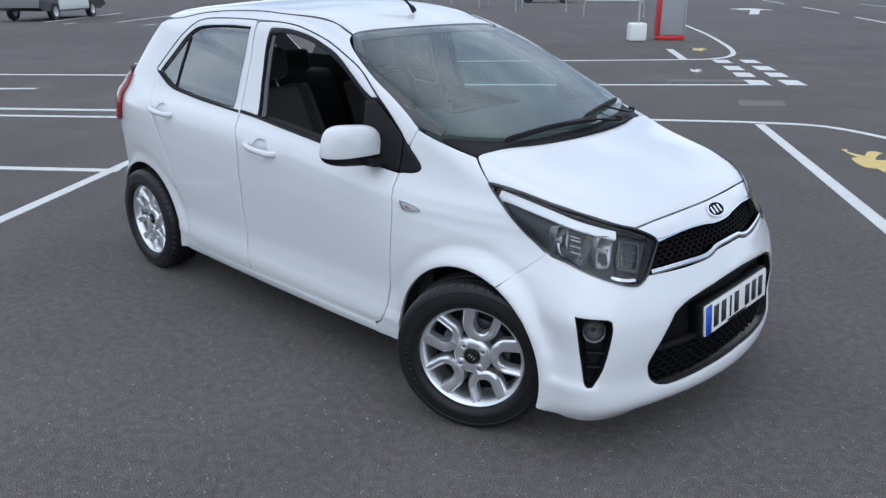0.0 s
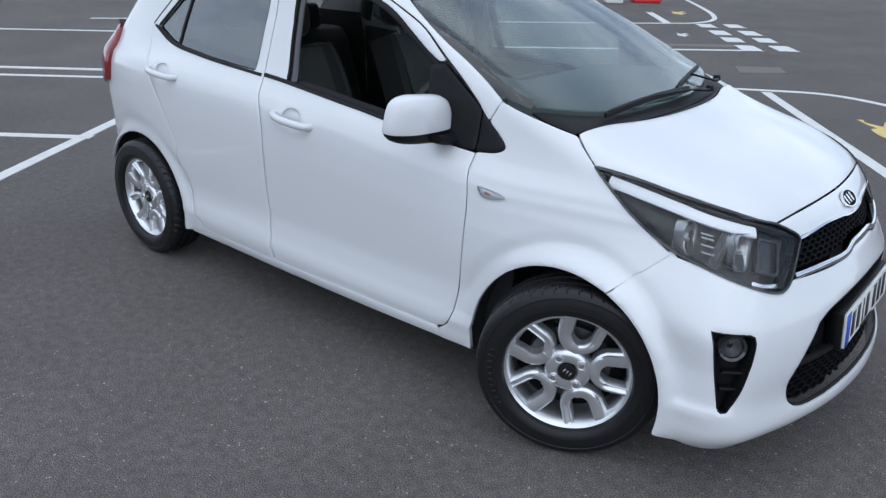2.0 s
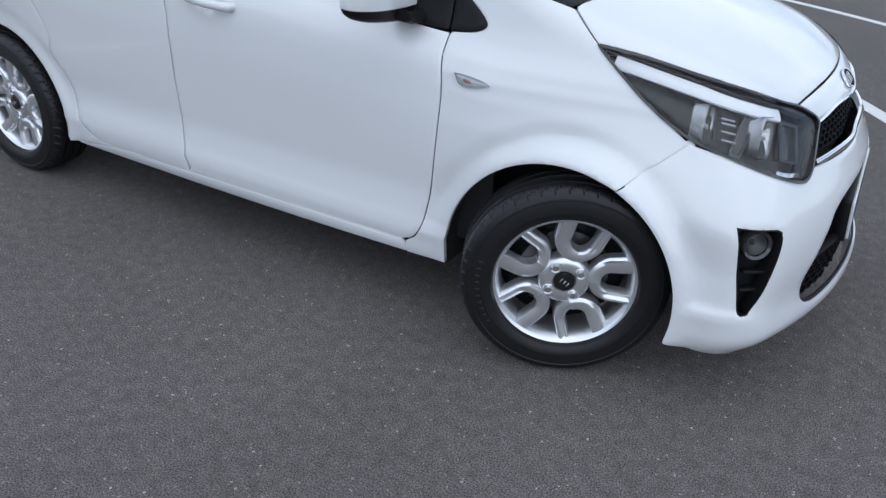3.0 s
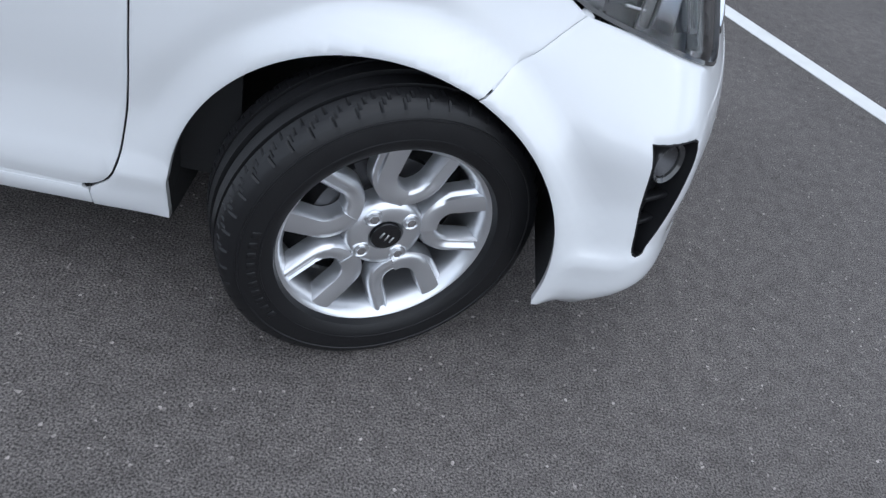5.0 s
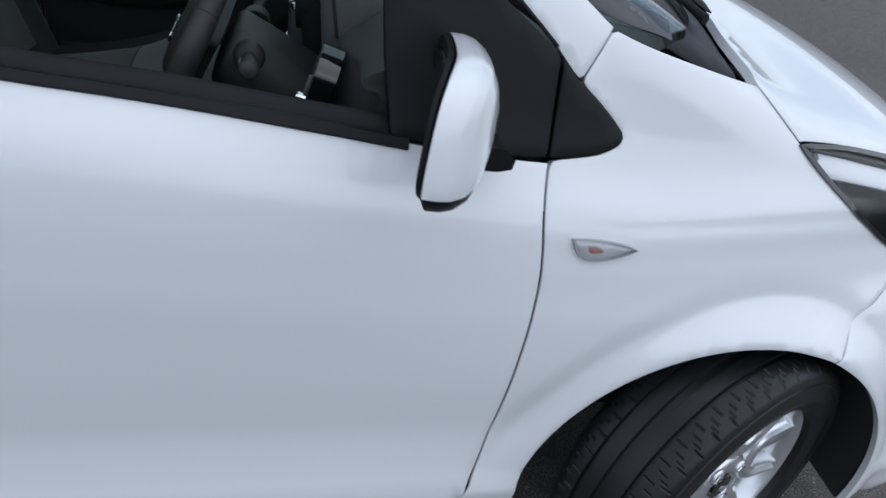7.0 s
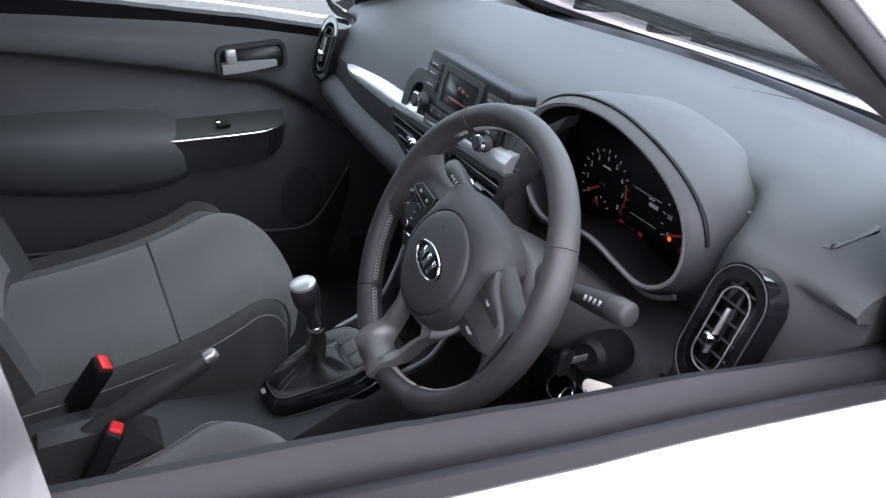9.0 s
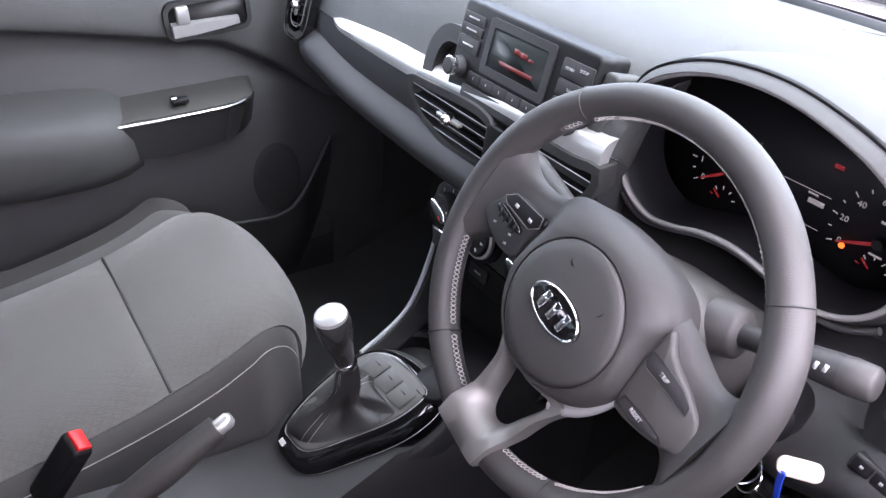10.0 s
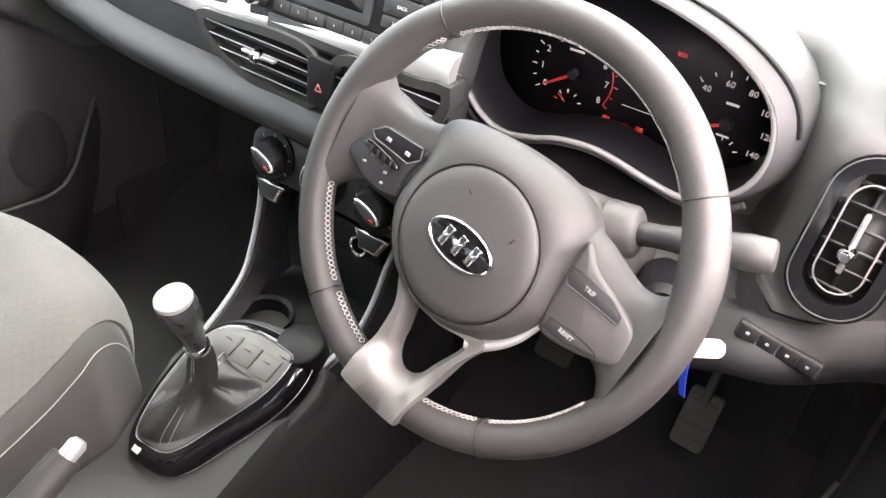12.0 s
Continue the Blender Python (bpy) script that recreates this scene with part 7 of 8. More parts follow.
# the sewn joint runs along the inside of the rim, half hidden from the driver
for d0, d1 in ((44, 132), (137, 160), (200, 233), (237, 256), (284, 303), (307, 338)):
    n = max(int((d1 - d0) * 0.62), 4)
    for ph in (0, math.pi):
        pts = []
        for k in range(n * 4):
            u = k / (n * 4 - 1)
            a = radians(d0 + (d1 - d0) * u)
            b = math.pi - 0.14 + 0.19 * math.sin(u * n * math.pi + ph)
            pts.append(tuple(SWM @ Vector(((RIM_R + 1.02 * RIM_T * math.cos(b)) * math.cos(a), (RIM_R + 1.02 * RIM_T * math.cos(b)) * math.sin(a), 1.15 * RIM_T * math.sin(b)))))
        cpart("stitching", tube_bm(pts, 0.00052, 4), M_STITCH, rim, "pale chevron stitching")


def wplate(name, pts, z, thick, bevel, mat_, parent, label="", corner=4):
    o = resample(spline(pts, closed=True, n=corner), 0.003)
    return cpart(name, plate_bm(o, thick, bevel, SWM @ at(0, 0, z)), mat_, parent, label)


def wspoke(top, low, s, parent):
    """A horizontal spoke between the hub and the rim: a padded web whose section follows two edge lines, given from the hub outwards."""
    T, B = spline(top, n=6), spline(low, n=6)
    n = 22
    pick = lambda q, u: np.array([np.interp(u, np.linspace(0, 1, len(q)), q[:, c_]) for c_ in (0, 1)])
    secs = []
    for k in range(n):
        u = k / (n - 1)
        a, b = pick(T, u), pick(B, u)
        lift = 0.002 + 0.006 * u ** 3 - 0.004 * math.sin(math.pi * u)
        row = []
        for v, dz in ((0.0, -0.016), (0.02, -0.004), (0.10, 0.0015), (0.25, 0.004), (0.5, 0.005), (0.75, 0.004), (0.90, 0.0015), (0.98, -0.004), (1.0, -0.016)):
            q = a * (1 - v) + b * v
            row.append(tuple(SWM @ Vector((q[0], q[1], dz + lift))))
        secs.append(row)
    return cpart("spoke_cover", loft_bm(secs), M_LEATHER, parent, "grey padded spoke")


left_spoke, right_spoke = empty("spoke", sw), empty("spoke", sw)
wspoke([(-0.066, 0.050), (-0.088, 0.040), (-0.108, 0.0365), (-0.124, 0.0385), (-0.138, 0.048), (-0.150, 0.064)], [(-0.066, -0.032), (-0.090, -0.034), (-0.108, -0.0335), (-0.122, -0.036), (-0.136, -0.048), (-0.147, -0.068)], -1, left_spoke)
wspoke([(0.066, 0.052), (0.088, 0.045), (0.108, 0.037), (0.124, 0.0335), (0.139, 0.040), (0.150, 0.062)], [(0.066, -0.036), (0.090, -0.037), (0.110, -0.034), (0.124, -0.032), (0.137, -0.044), (0.147, -0.068)], 1, right_spoke)
p = wplate("switch_panel", [(-0.1362, -0.0136), (-0.1232, 0.0107), (-0.1122, 0.0192), (-0.0713, 0.0222), (-0.0724, 0.0100), (-0.0767, -0.0089), (-0.0758, -0.0245), (-0.0992, -0.0294), (-0.1240, -0.0235)], 0.0085, 0.012, 0.003, M_DASHLOW, left_spoke, "dark switch panel")
b = wplate("rocker_button", [(-0.1214, 0.0106, 1), (-0.1110, 0.0196, 1), (-0.0719, 0.0232, 1), (-0.0699, 0.0141, 1), (-0.0787, 0.0058, 1), (-0.1152, 0.0064, 1)], 0.0125, 0.007, 0.0016, M_BLACK, p, "long two-way button")
cpart("button_edge", tube_bm([tuple(SWM @ Vector((x, y, 0.0120))) for x, y, _ in [(-0.1214, 0.0106, 1), (-0.1110, 0.0196, 1), (-0.0719, 0.0232, 1), (-0.0699, 0.0141, 1), (-0.0787, 0.0058, 1), (-0.1152, 0.0064, 1)]], 0.0005, 4, True), M_GREYTRIM, b)
for x, y in ((-0.103, 0.0125), (-0.082, 0.0125)):
    cpart("print", box_bm(0.0048, 0.0034, 0.0004, 0, 1, SWM @ at(x, y, 0.0128)), M_PRINT, b)
tg = wplate("toggle", [(-0.1234, -0.0014), (-0.1185, 0.0033), (-0.0876, -0.0000), (-0.0869, -0.0059), (-0.1172, -0.0055)], 0.0125, 0.008, 0.002, M_GLOSS, p, "ribbed toggle")
for k in range(4):
    cpart("rib", box_bm(0.0020, 0.0090, 0.0016, 0.0004, 1, SWM @ at(-0.1135 + 0.0075 * k, -0.0035, 0.0128, 14)), M_BLACK, tg)
for x, y in ((-0.1205, 0.0005), (-0.1165, -0.0155), (-0.094, -0.0125), (-0.093, -0.0215)):
    cpart("print", box_bm(0.0036, 0.0022, 0.0004, 0, 1, SWM @ at(x, y, 0.0088, 20)), M_PRINT, p)
p = wplate("switch_panel", [(0.0748, 0.0400), (0.0781, -0.0235), (0.0853, -0.0336), (0.1094, -0.0305), (0.1299, -0.0236), (0.1428, -0.0140), (0.1392, 0.0058), (0.1266, 0.0155), (0.0928, 0.0288)], 0.0085, 0.012, 0.0035, M_GREYTRIM2, right_spoke, "grey switch panel")
for body, pts in (("TRIP", [(0.0779, 0.0211), (0.0767, 0.0134), (0.0805, 0.0081), (0.1080, 0.0081), (0.1257, 0.0072), (0.1238, 0.0136), (0.1125, 0.0195), (0.0938, 0.0214)]), ("RESET", [(0.0837, -0.0187), (0.0828, -0.0273), (0.1025, -0.0278), (0.1273, -0.0214), (0.1220, -0.0184), (0.1023, -0.0173)])):
    b = wplate("button", [(*q, 1) for q in pts], 0.0100, 0.006, 0.0012, M_DASHLOW, p)
    c = np.mean(pts, 0)
    cpart("button_edge", tube_bm([tuple(SWM @ Vector((x, y, 0.0098))) for x, y in pts], 0.0006, 4, True), M_BAR, b)
    cpart("writing", words_bm(body, 0.0048, SWM @ at(c[0] - 0.003, c[1], 0.0104, -2)), M_PRINT, b)
# domed cover that swells from its edge up to the round pad
PAD_C, PAD_R = np.array((0.003, -0.0135)), 0.0605
cover = resample(spline([(-0.0745, 0.0455), (-0.060, 0.0590), (-0.030, 0.0660), (0.0, 0.0685), (0.030, 0.0675), (0.060, 0.0600), (0.0765, 0.0430), (0.0755, 0.020), (0.0800, -0.008), (0.0815, -0.030), (0.064, -0.060), (0.036, -0.078), (0.003, -0.084), (-0.030, -0.078), (-0.058, -0.060), (-0.0765, -0.030), (-0.0760, -0.008), (-0.0720, 0.020)], closed=True, n=6), 0.004)
way = cover - PAD_C
circle = PAD_C + PAD_R * way / np.linalg.norm(way, axis=1)[:, None]
secs = [[tuple(SWM @ Vector((*q, -0.034))) for q in PAD_C + way * 0.96]]
for k in (0.0, 0.06, 0.16, 0.32, 0.5, 0.7, 0.88, 1.0):
    secs.append([tuple(SWM @ Vector((*q, -0.004 + 0.0245 * math.sin(k * math.pi / 2) ** 0.75))) for q in cover * (1 - k) + circle * k])
secs.append([tuple(SWM @ Vector((*q, 0.016))) for q in PAD_C + (circle - PAD_C) * 0.985])
cpart("airbag_cover", loft_bm(secs), M_LEATHER, sw, "domed grey airbag cover")
pad = cpart("centre_pad", lathe_bm([(0, 0.0262), (0.030, 0.0258), (0.048, 0.0245), (0.0555, 0.0228), (0.0585, 0.0205), (0.0592, 0.016)], 72, SWM @ at(*PAD_C, 0)), M_PAD, sw, "round darker centre pad")
for a in (40, 115):
    cpart("cover_mark", box_bm(0.006, 0.0014, 0.0006, 0, 1, SWM @ at(PAD_C[0] + 0.041 * math.cos(radians(a)), PAD_C[1] + 0.041 * math.sin(radians(a)), 0.0255, a + 30)), M_BAR, pad)
cpart("writing", words_bm("AIRBAG", 0.0075, SWM @ at(0.001, -0.049, 0.0248), 0.0003), M_LEATHER, pad, "faint moulded writing")
ell = [(math.cos(a), math.sin(a)) for a in np.arange(40) * 2 * math.pi / 40]
BM_ = SWM @ at(PAD_C[0], PAD_C[1], 0.0288, -1.5)
bd = cpart("badge", plate_bm([(0.0305 * x, 0.0162 * y) for x, y in ell], 0.004, 0.001, BM_), M_GLOSS, sw, "oval chrome-rimmed badge")
cpart("badge_rim", tube_bm([tuple(BM_ @ Vector((0.0295 * x, 0.0154 * y, 0))) for x, y in ell], 0.0014, 6, True), M_CHROME, bd)
for x in (-0.0135, 0.0, 0.0135):
    cpart("badge_bar", box_bm(0.0062, 0.0165, 0.001, 0.0003, 1, BM_ @ at(x, 0, 0.0006, -10)), M_CHROME, bd)
# satin lower spoke, in the shape of a U, that ends as a clasp over the rim
u = empty("lower_spoke", sw)
o = resample(spline([(-0.038, -0.066), (-0.0285, -0.094), (-0.0285, -0.130), (-0.0312, -0.172, 1), (0.0, -0.1785), (0.0325, -0.172, 1), (0.0365, -0.134), (0.0440, -0.100), (0.0540, -0.070), (0.010, -0.080)], closed=True, n=6), 0.004)
i_ = spline([(-0.0150, -0.084), (-0.0130, -0.112), (-0.0095, -0.130), (0.004, -0.1385), (0.0175, -0.1345), (0.0270, -0.114), (0.0375, -0.084), (0.010, -0.086)], closed=True, n=6)
IC = np.array((0.006, -0.108))
th = np.arctan2(o[:, 1] - IC[1], o[:, 0] - IC[0])
ti_ = np.arctan2(i_[:, 1] - IC[1], i_[:, 0] - IC[0])
od = np.argsort(ti_)
ii = np.stack([np.interp(th, np.r_[ti_[od] - 2 * math.pi, ti_[od], ti_[od] + 2 * math.pi], np.tile(i_[od][:, c], 3)) for c in (0, 1)], 1)
secs = [[tuple(SWM @ Vector((p[0], p[1], z + 0.0150 * float(smooth01(-0.126, -0.150, p[1])) - 0.010 * float(smooth01(-0.168, -0.180, p[1]))))) for p in q] for q, z in ((o, -0.012), (o, 0.0052), (o * 0.93 + ii * 0.07, 0.0075), (o * 0.40 + ii * 0.60, 0.0072), (o * 0.25 + ii * 0.75, 0.0045), (ii, -0.002), (ii * 1.0, -0.014))]
cpart("satin_frame", loft_bm(secs + [secs[0]], True, False), M_SPOKE, u, "satin silver U-shaped spoke")
cpart("satin_lip", tube_bm([tuple(SWM @ Vector((PAD_C[0] + 0.0785 * math.cos(radians(a)), PAD_C[1] + 0.0770 * math.sin(radians(a)), 0.001))) for a in range(-62, -10, 3)], [0.0060 - 0.00022 * k for k in range(18)], 8), M_SATIN, u)
# column, stalks, ignition
axis = Vector(SWN)
cm_ = facing(SW_C, SWN)
col = empty("steering_column", car)
cpart("shroud", loft_bm([[tuple(cm_ @ Vector((p[0] * k, p[1] * k + dy, z))) for p in rounded(0.158, 0.100, 0.044, 10)] for k, dy, z in ((0.80, 0.0, -0.046), (0.93, 0.0, -0.050), (1.0, 0.0, -0.058), (1.03, -0.004, -0.10), (1.06, -0.016, -0.20), (1.08, -0.03, -0.28))]), M_GREYTRIM2, col, "grey column shroud")
for s in (-1, 1):
    a = Vector((s * 0.078, 0.030, -0.078))
    b = Vector((s * 0.190, 0.058, -0.074))
    st = cpart("stalk", tube_bm([tuple(cm_ @ a.lerp(b, k)) for k in (0, 0.3, 0.55, 0.75, 0.80)], [0.010, 0.0095, 0.012, 0.0135, 0.0135], 14), M_DASHLOW, col, "dark control stalk with a pale tip")
    cpart("tip", tube_bm([tuple(cm_ @ a.lerp(b, k)) for k in (0.80, 0.84, 0.98, 1.0)], [0.0135, 0.0142, 0.0130, 0.0105], 14), M_LEATHER, st, "pale stalk tip")
    for k in range(4):
        q = cm_ @ (a.lerp(b, 0.55 + 0.06 * k) + Vector((0, 0, 0.0135)))
        cpart("print", box_bm(0.003, 0.006, 0.0006, 0, 1, facing(tuple(q), SWN)), M_PRINT, st)
    cpart("stalk_collar", tube_bm([tuple(cm_ @ a.lerp(b, k)) for k in (-0.10, 0.10, 0.13)], [0.024, 0.021, 0.017], 18), M_LEATHER, col, "grey stalk collar")
im = facing((-0.778, -0.426, 0.788), (-0.9, -0.25, 0.3))
cpart("ignition_lock", lathe_bm([(0, 0.0), (0.012, 0.0), (0.015, 0.002), (0.0165, 0.0), (0.022, -0.004), (0.026, -0.03), (0.026, -0.06)], 28, im), M_BLACK, col, "black ignition lock")

# switch panel right of the column
pm_ = facing((-0.733, -0.522, 0.768), (-0.92, 0, 0.4))
sp = cpart("switch_bank", plate_bm(rounded(0.074, 0.016, 0.003), 0.03, 0.002, pm_ @ at(0, 0, 0.012, -6)), M_DASHLOW, dash, "dark switch bank")
for k in range(4):
    b = cpart("switch", plate_bm(rounded(0.0162, 0.012, 0.002, 3), 0.006, 0.001, pm_ @ at(0, 0, 0, -6) @ at(-0.0264 + 0.0176 * k, 0, 0.014)), M_BLACK, sp)
    cpart("print", box_bm(0.0030, 0.0025, 0.0005, 0, 1, pm_ @ at(0, 0, 0, -6) @ at(-0.0264 + 0.0176 * k, 0, 0.0144)), M_PRINT, b)

# ---- keys hanging from the lock ----
keys = new("car_keys")
tagged(keys, "car keys with a cream tag and blue ribbon", "keys")
kp = im @ Vector((0, 0, 0))
cpart("key_blade", box_bm(0.002, 0.008, 0.045, 0.0005, 1, im @ at(0, 0, 0.012)), M_STEEL, keys)
cpart("key_head", plate_bm(rounded(0.022, 0.030, 0.008), 0.008, 0.002, im @ Matrix.Translation((0.004, 0, 0.045)) @ Matrix.Rotation(radians(90), 4, "Y")), M_BLACK, keys, "black key head")
for k, (dx, dz, r) in enumerate(((0.004, -0.016, 0.015), (0.010, -0.026, 0.012))):
    kc = kp + Vector((-0.045 + dx * 0.5, -0.012 - dx, dz))
    km = facing(tuple(kc), (-0.5, -0.7 + k, 0.4))
    cpart("ring", tube_bm([tuple(km @ Vector((r * math.cos(a), r * math.sin(a), 0))) for a in np.arange(28) * 2 * math.pi / 28], 0.0012, 6, True), M_CHROME, keys, "steel split ring")
tg = facing((-0.800, -0.474, 0.787), (-0.75, -0.35, 0.55), (0, 0.25, 1))
cpart("tag", plate_bm(rounded(0.034, 0.016, 0.007), 0.004, 0.0012, tg @ at(0.0, 0.0, 0, -6)), M_CREAM, keys, "cream plastic tag")
rb = spline([(-0.808, -0.466, 0.782, 0), (-0.806, -0.466, 0.765, 0), (-0.803, -0.468, 0.745, 0), (-0.799, -0.471, 0.727, 0)], n=5)
cpart("ribbon", loft_bm([[(p[0] + dx, p[1] + dy, p[2]) for dx, dy in ((-0.002, -0.003), (0.0, -0.003), (0.002, 0.003), (0.000, 0.003))] for p in rb]), M_KEYBLUE, keys, "blue ribbon")

# ---- console and gear lever ----
cons = empty("centre_console", car)
cons["label"] = "dark plastic centre console"
GM = Matrix(((0.872, 0, -0.49, -0.955), (0, 1, 0, 0), (0.49, 0, 0.872, 0.514), (0, 0, 0, 1)))
inner = resample(spline([(-0.073, 0.049), (-0.078, 0.029), (-0.068, -0.007), (-0.017, -0.036), (0.043, -0.063), (0.088, -0.068), (0.096, -0.053), (0.094, 0.0), (0.080, 0.036), (0.056, 0.053), (0.023, 0.060), (-0.028, 0.060)], closed=True, n=6), 0.006)
inner = inner if np.sum(inner[:, 0] * np.roll(inner[:, 1], -1) - np.roll(inner[:, 0], -1) * inner[:, 1]) > 0 else inner[::-1]


def surround_ring(d, z):
    """A ring round the lever panel, d outside it, drawn out towards the seats."""
    return [tuple(GM @ Vector((x - 0.30 * d, y - 0.05 * d, z))) for x, y in inset(inner, -d)]


cpart("gloss_surround", loft_bm([surround_ring(*q) for q in ((0.0, -0.001), (0.005, -0.001), (0.011, -0.004), (0.016, -0.010), (0.020, -0.020), (0.024, -0.032))]), M_GLOSS, cons, "gloss-black lever surround")
cpart("surround_skirt", loft_bm([surround_ring(*q) for q in ((0.020, -0.031), (0.030, -0.031), (0.034, -0.034), (0.038, -0.060))]), M_DASHLOW, cons, "matt skirt under the surround")
# thin silver line in place of the streak highlights along the surround's edge
cpart("bright_line", tube_bm(surround_ring(0.0195, -0.0185), 0.0005, 5, True), M_SATIN, cons)
cpart("panel_line", tube_bm([tuple(GM @ Vector((x, y, 0.0015))) for x, y in inset(inner, -0.001)], 0.0006, 5, True), M_SATIN, cons, "thin silver line round the lever panel")
cpart("lever_panel", plate_bm(inner, 0.02, 0.0025, GM @ at(0, 0, 0.003)), M_LEVER, cons, "grey lever panel")
for k in range(3):
    b = cpart("panel_button", plate_bm([(0.052, 0.036 - 0.032 * k), (0.080, 0.032 - 0.032 * k), (0.082, 0.003 - 0.032 * k), (0.054, 0.006 - 0.032 * k)], 0.006, 0.001, GM @ at(0, 0, 0.0055)), M_LEVER, cons)
    cpart("print", box_bm(0.0015, 0.010, 0.0004, 0, 1, GM @ at(0.072, 0.02 - 0.032 * k, 0.0057)), M_DASHLOW, b)
cpart("label_plate", box_bm(0.016, 0.012, 0.001, 0.0004, 1, GM @ at(-0.086, 0.036, -0.0020)), M_WHITE, cons, "small white sticker")
gl = empty("gear_lever", car)
gl["label"] = "gear lever with a silver-topped knob and leather gaiter"
ge = resample(spline([(-0.069, 0.046), (-0.068, 0.010), (-0.030, -0.027), (0.036, -0.056), (0.048, -0.044), (0.045, 0.020), (0.030, 0.050), (-0.030, 0.056)], closed=True, n=8), 0.0055)
n = len(ge)
Gi = GM.inverted()
neck = Gi @ Vector((-0.951, 0.0, 0.592))
secs = []
for k in range(25):
    t = k / 24
    z = 0.004 + (neck.z - 0.004) * t ** 1.45
    row = []
    for j, p in enumerate(ge):
        a = 2 * math.pi * j / n
        c = np.array((neck.x, neck.y)) * t + np.array((-0.012, 0.004)) * (1 - t)
        r = float(np.interp(t, [0, 0.05, 0.11, 0.18, 0.27, 0.38, 0.55, 0.8, 1], [1, 1.0, 0.95, 0.78, 0.48, 0.31, 0.26, 0.25, 0.20]))
        fold = 1 + (0.26 * math.sin(3 * a + 1.1 + 1.6 * t) + 0.10 * math.sin(7 * a - 3 * t)) * math.sin(math.pi * min(t * 1.6, 1)) * 0.9
        q = c + (p - np.array((-0.012, 0.004))) * r * fold
        row.append(tuple(GM @ Vector((q[0], q[1], z + (0.006 * math.sin(4 * a) + 0.009 * math.sin(2 * a + 0.6) * (1 - t)) * math.sin(math.pi * min(t * 1.4, 1))))))
    secs.append(row)
gaiter = cpart("gaiter", loft_bm(secs, True, False), M_SOFTBLACK, gl, "black leather gaiter")
for j0 in (int(n * 0.10), int(n * 0.60)):
    for d in (0, 2):
        line = [Vector(secs[k][(j0 + d) % n]) for k in range(0, 24)]
        cen = Vector(GM @ Vector((-0.01, 0, 0.03)))
        cpart("stitching", tube_bm([tuple(p + (p - cen).normalized() * 0.0012) for p in line], 0.0006, 4), M_STITCH, gaiter, "pale double stitching")
kb = facing((-0.952, 0, 0.600), (-0.20, 0, 0.98), (0, 1, 0))
knob = cpart("knob", lathe_bm([(0.0105, -0.012), (0.0120, 0.0), (0.0132, 0.016), (0.0160, 0.030), (0.0198, 0.043), (0.0218, 0.056), (0.0222, 0.070), (0.0212, 0.080), (0.019, 0.083)], 40, kb), M_GLOSSGREY, gl, "dark gloss gear knob")
cpart("knob_cap", lathe_bm([(0.0208, 0.0800), (0.0196, 0.0850), (0.0150, 0.0875), (0, 0.0885)], 40, kb), M_SATIN, knob, "satin silver cap")
cpart("knob_collar", lathe_bm([(0.0125, -0.008), (0.0145, -0.006), (0.0145, 0.001), (0.0125, 0.003)], 32, kb), M_CHROME, knob, "chrome collar")
# tunnel and tray
cpart("tunnel", loft_bm([[(x, y * w, z + dz) for y, dz in ((-1, -0.30), (-1, -0.03), (-0.85, 0.0), (0.85, 0.0), (1, -0.03), (1, -0.30))] for x, w, z in ((-0.62, 0.13, 0.50), (-0.80, 0.125, 0.495), (-0.86, 0.120, 0.505), (-0.93, 0.105, 0.505), (-1.04, 0.090, 0.446), (-1.10, 0.080, 0.458), (-1.30, 0.075, 0.500), (-1.70, 0.075, 0.480))]), M_DASHLOW, cons, "dark console body")
cpart("tray_wall", box_bm(0.02, 0.24, 0.20, 0.004, 1, pose(-0.69, 0, 0.58)), M_DASHLOW, cons)
for s in (-1, 1):
    line = spline([(-0.740, s * 0.112, 0.672), (-0.752, s * 0.106, 0.640), (-0.772, s * 0.102, 0.595), (-0.800, s * 0.096, 0.555), (-0.845, s * 0.086, 0.535), (-0.890, s * 0.074, 0.528)], n=5)
    cpart("cheek", loft_bm([[(p[0], p[1], p[2]), (p[0] + 0.004, p[1] - s * 0.006, p[2] + 0.003), (p[0] + 0.05, p[1] - s * 0.008, p[2] - 0.01), (p[0] + 0.05, p[1] + s * 0.02, p[2] - 0.06), (p[0], p[1] + s * 0.006, p[2] - 0.004)] for p in line]), M_DASHLOW, cons, "console cheek")
    cpart("cheek_edge", tube_bm([(p[0] - 0.002, p[1], p[2] + 0.002) for p in line], 0.0035, 8), M_GREY, cons, "pale edge line")
cup = cpart("cup_holder", lathe_bm([(0.0, -0.050), (0.030, -0.050), (0.033, 0.0), (0.038, 0.004), (0.040, -0.002)], 36, pose(-0.815, 0.048, 0.515)), M_BLACK, cons, "open cup holder")
cpart("ashtray_cup", lathe_bm([(0.0, 0.046), (0.027, 0.046), (0.0295, 0.044), (0.0305, 0.040), (0.0312, 0.0)], 36, pose(-0.845, -0.058, 0.520, 0, -12, 0)), M_BLACK, cons, "round lidded cup")

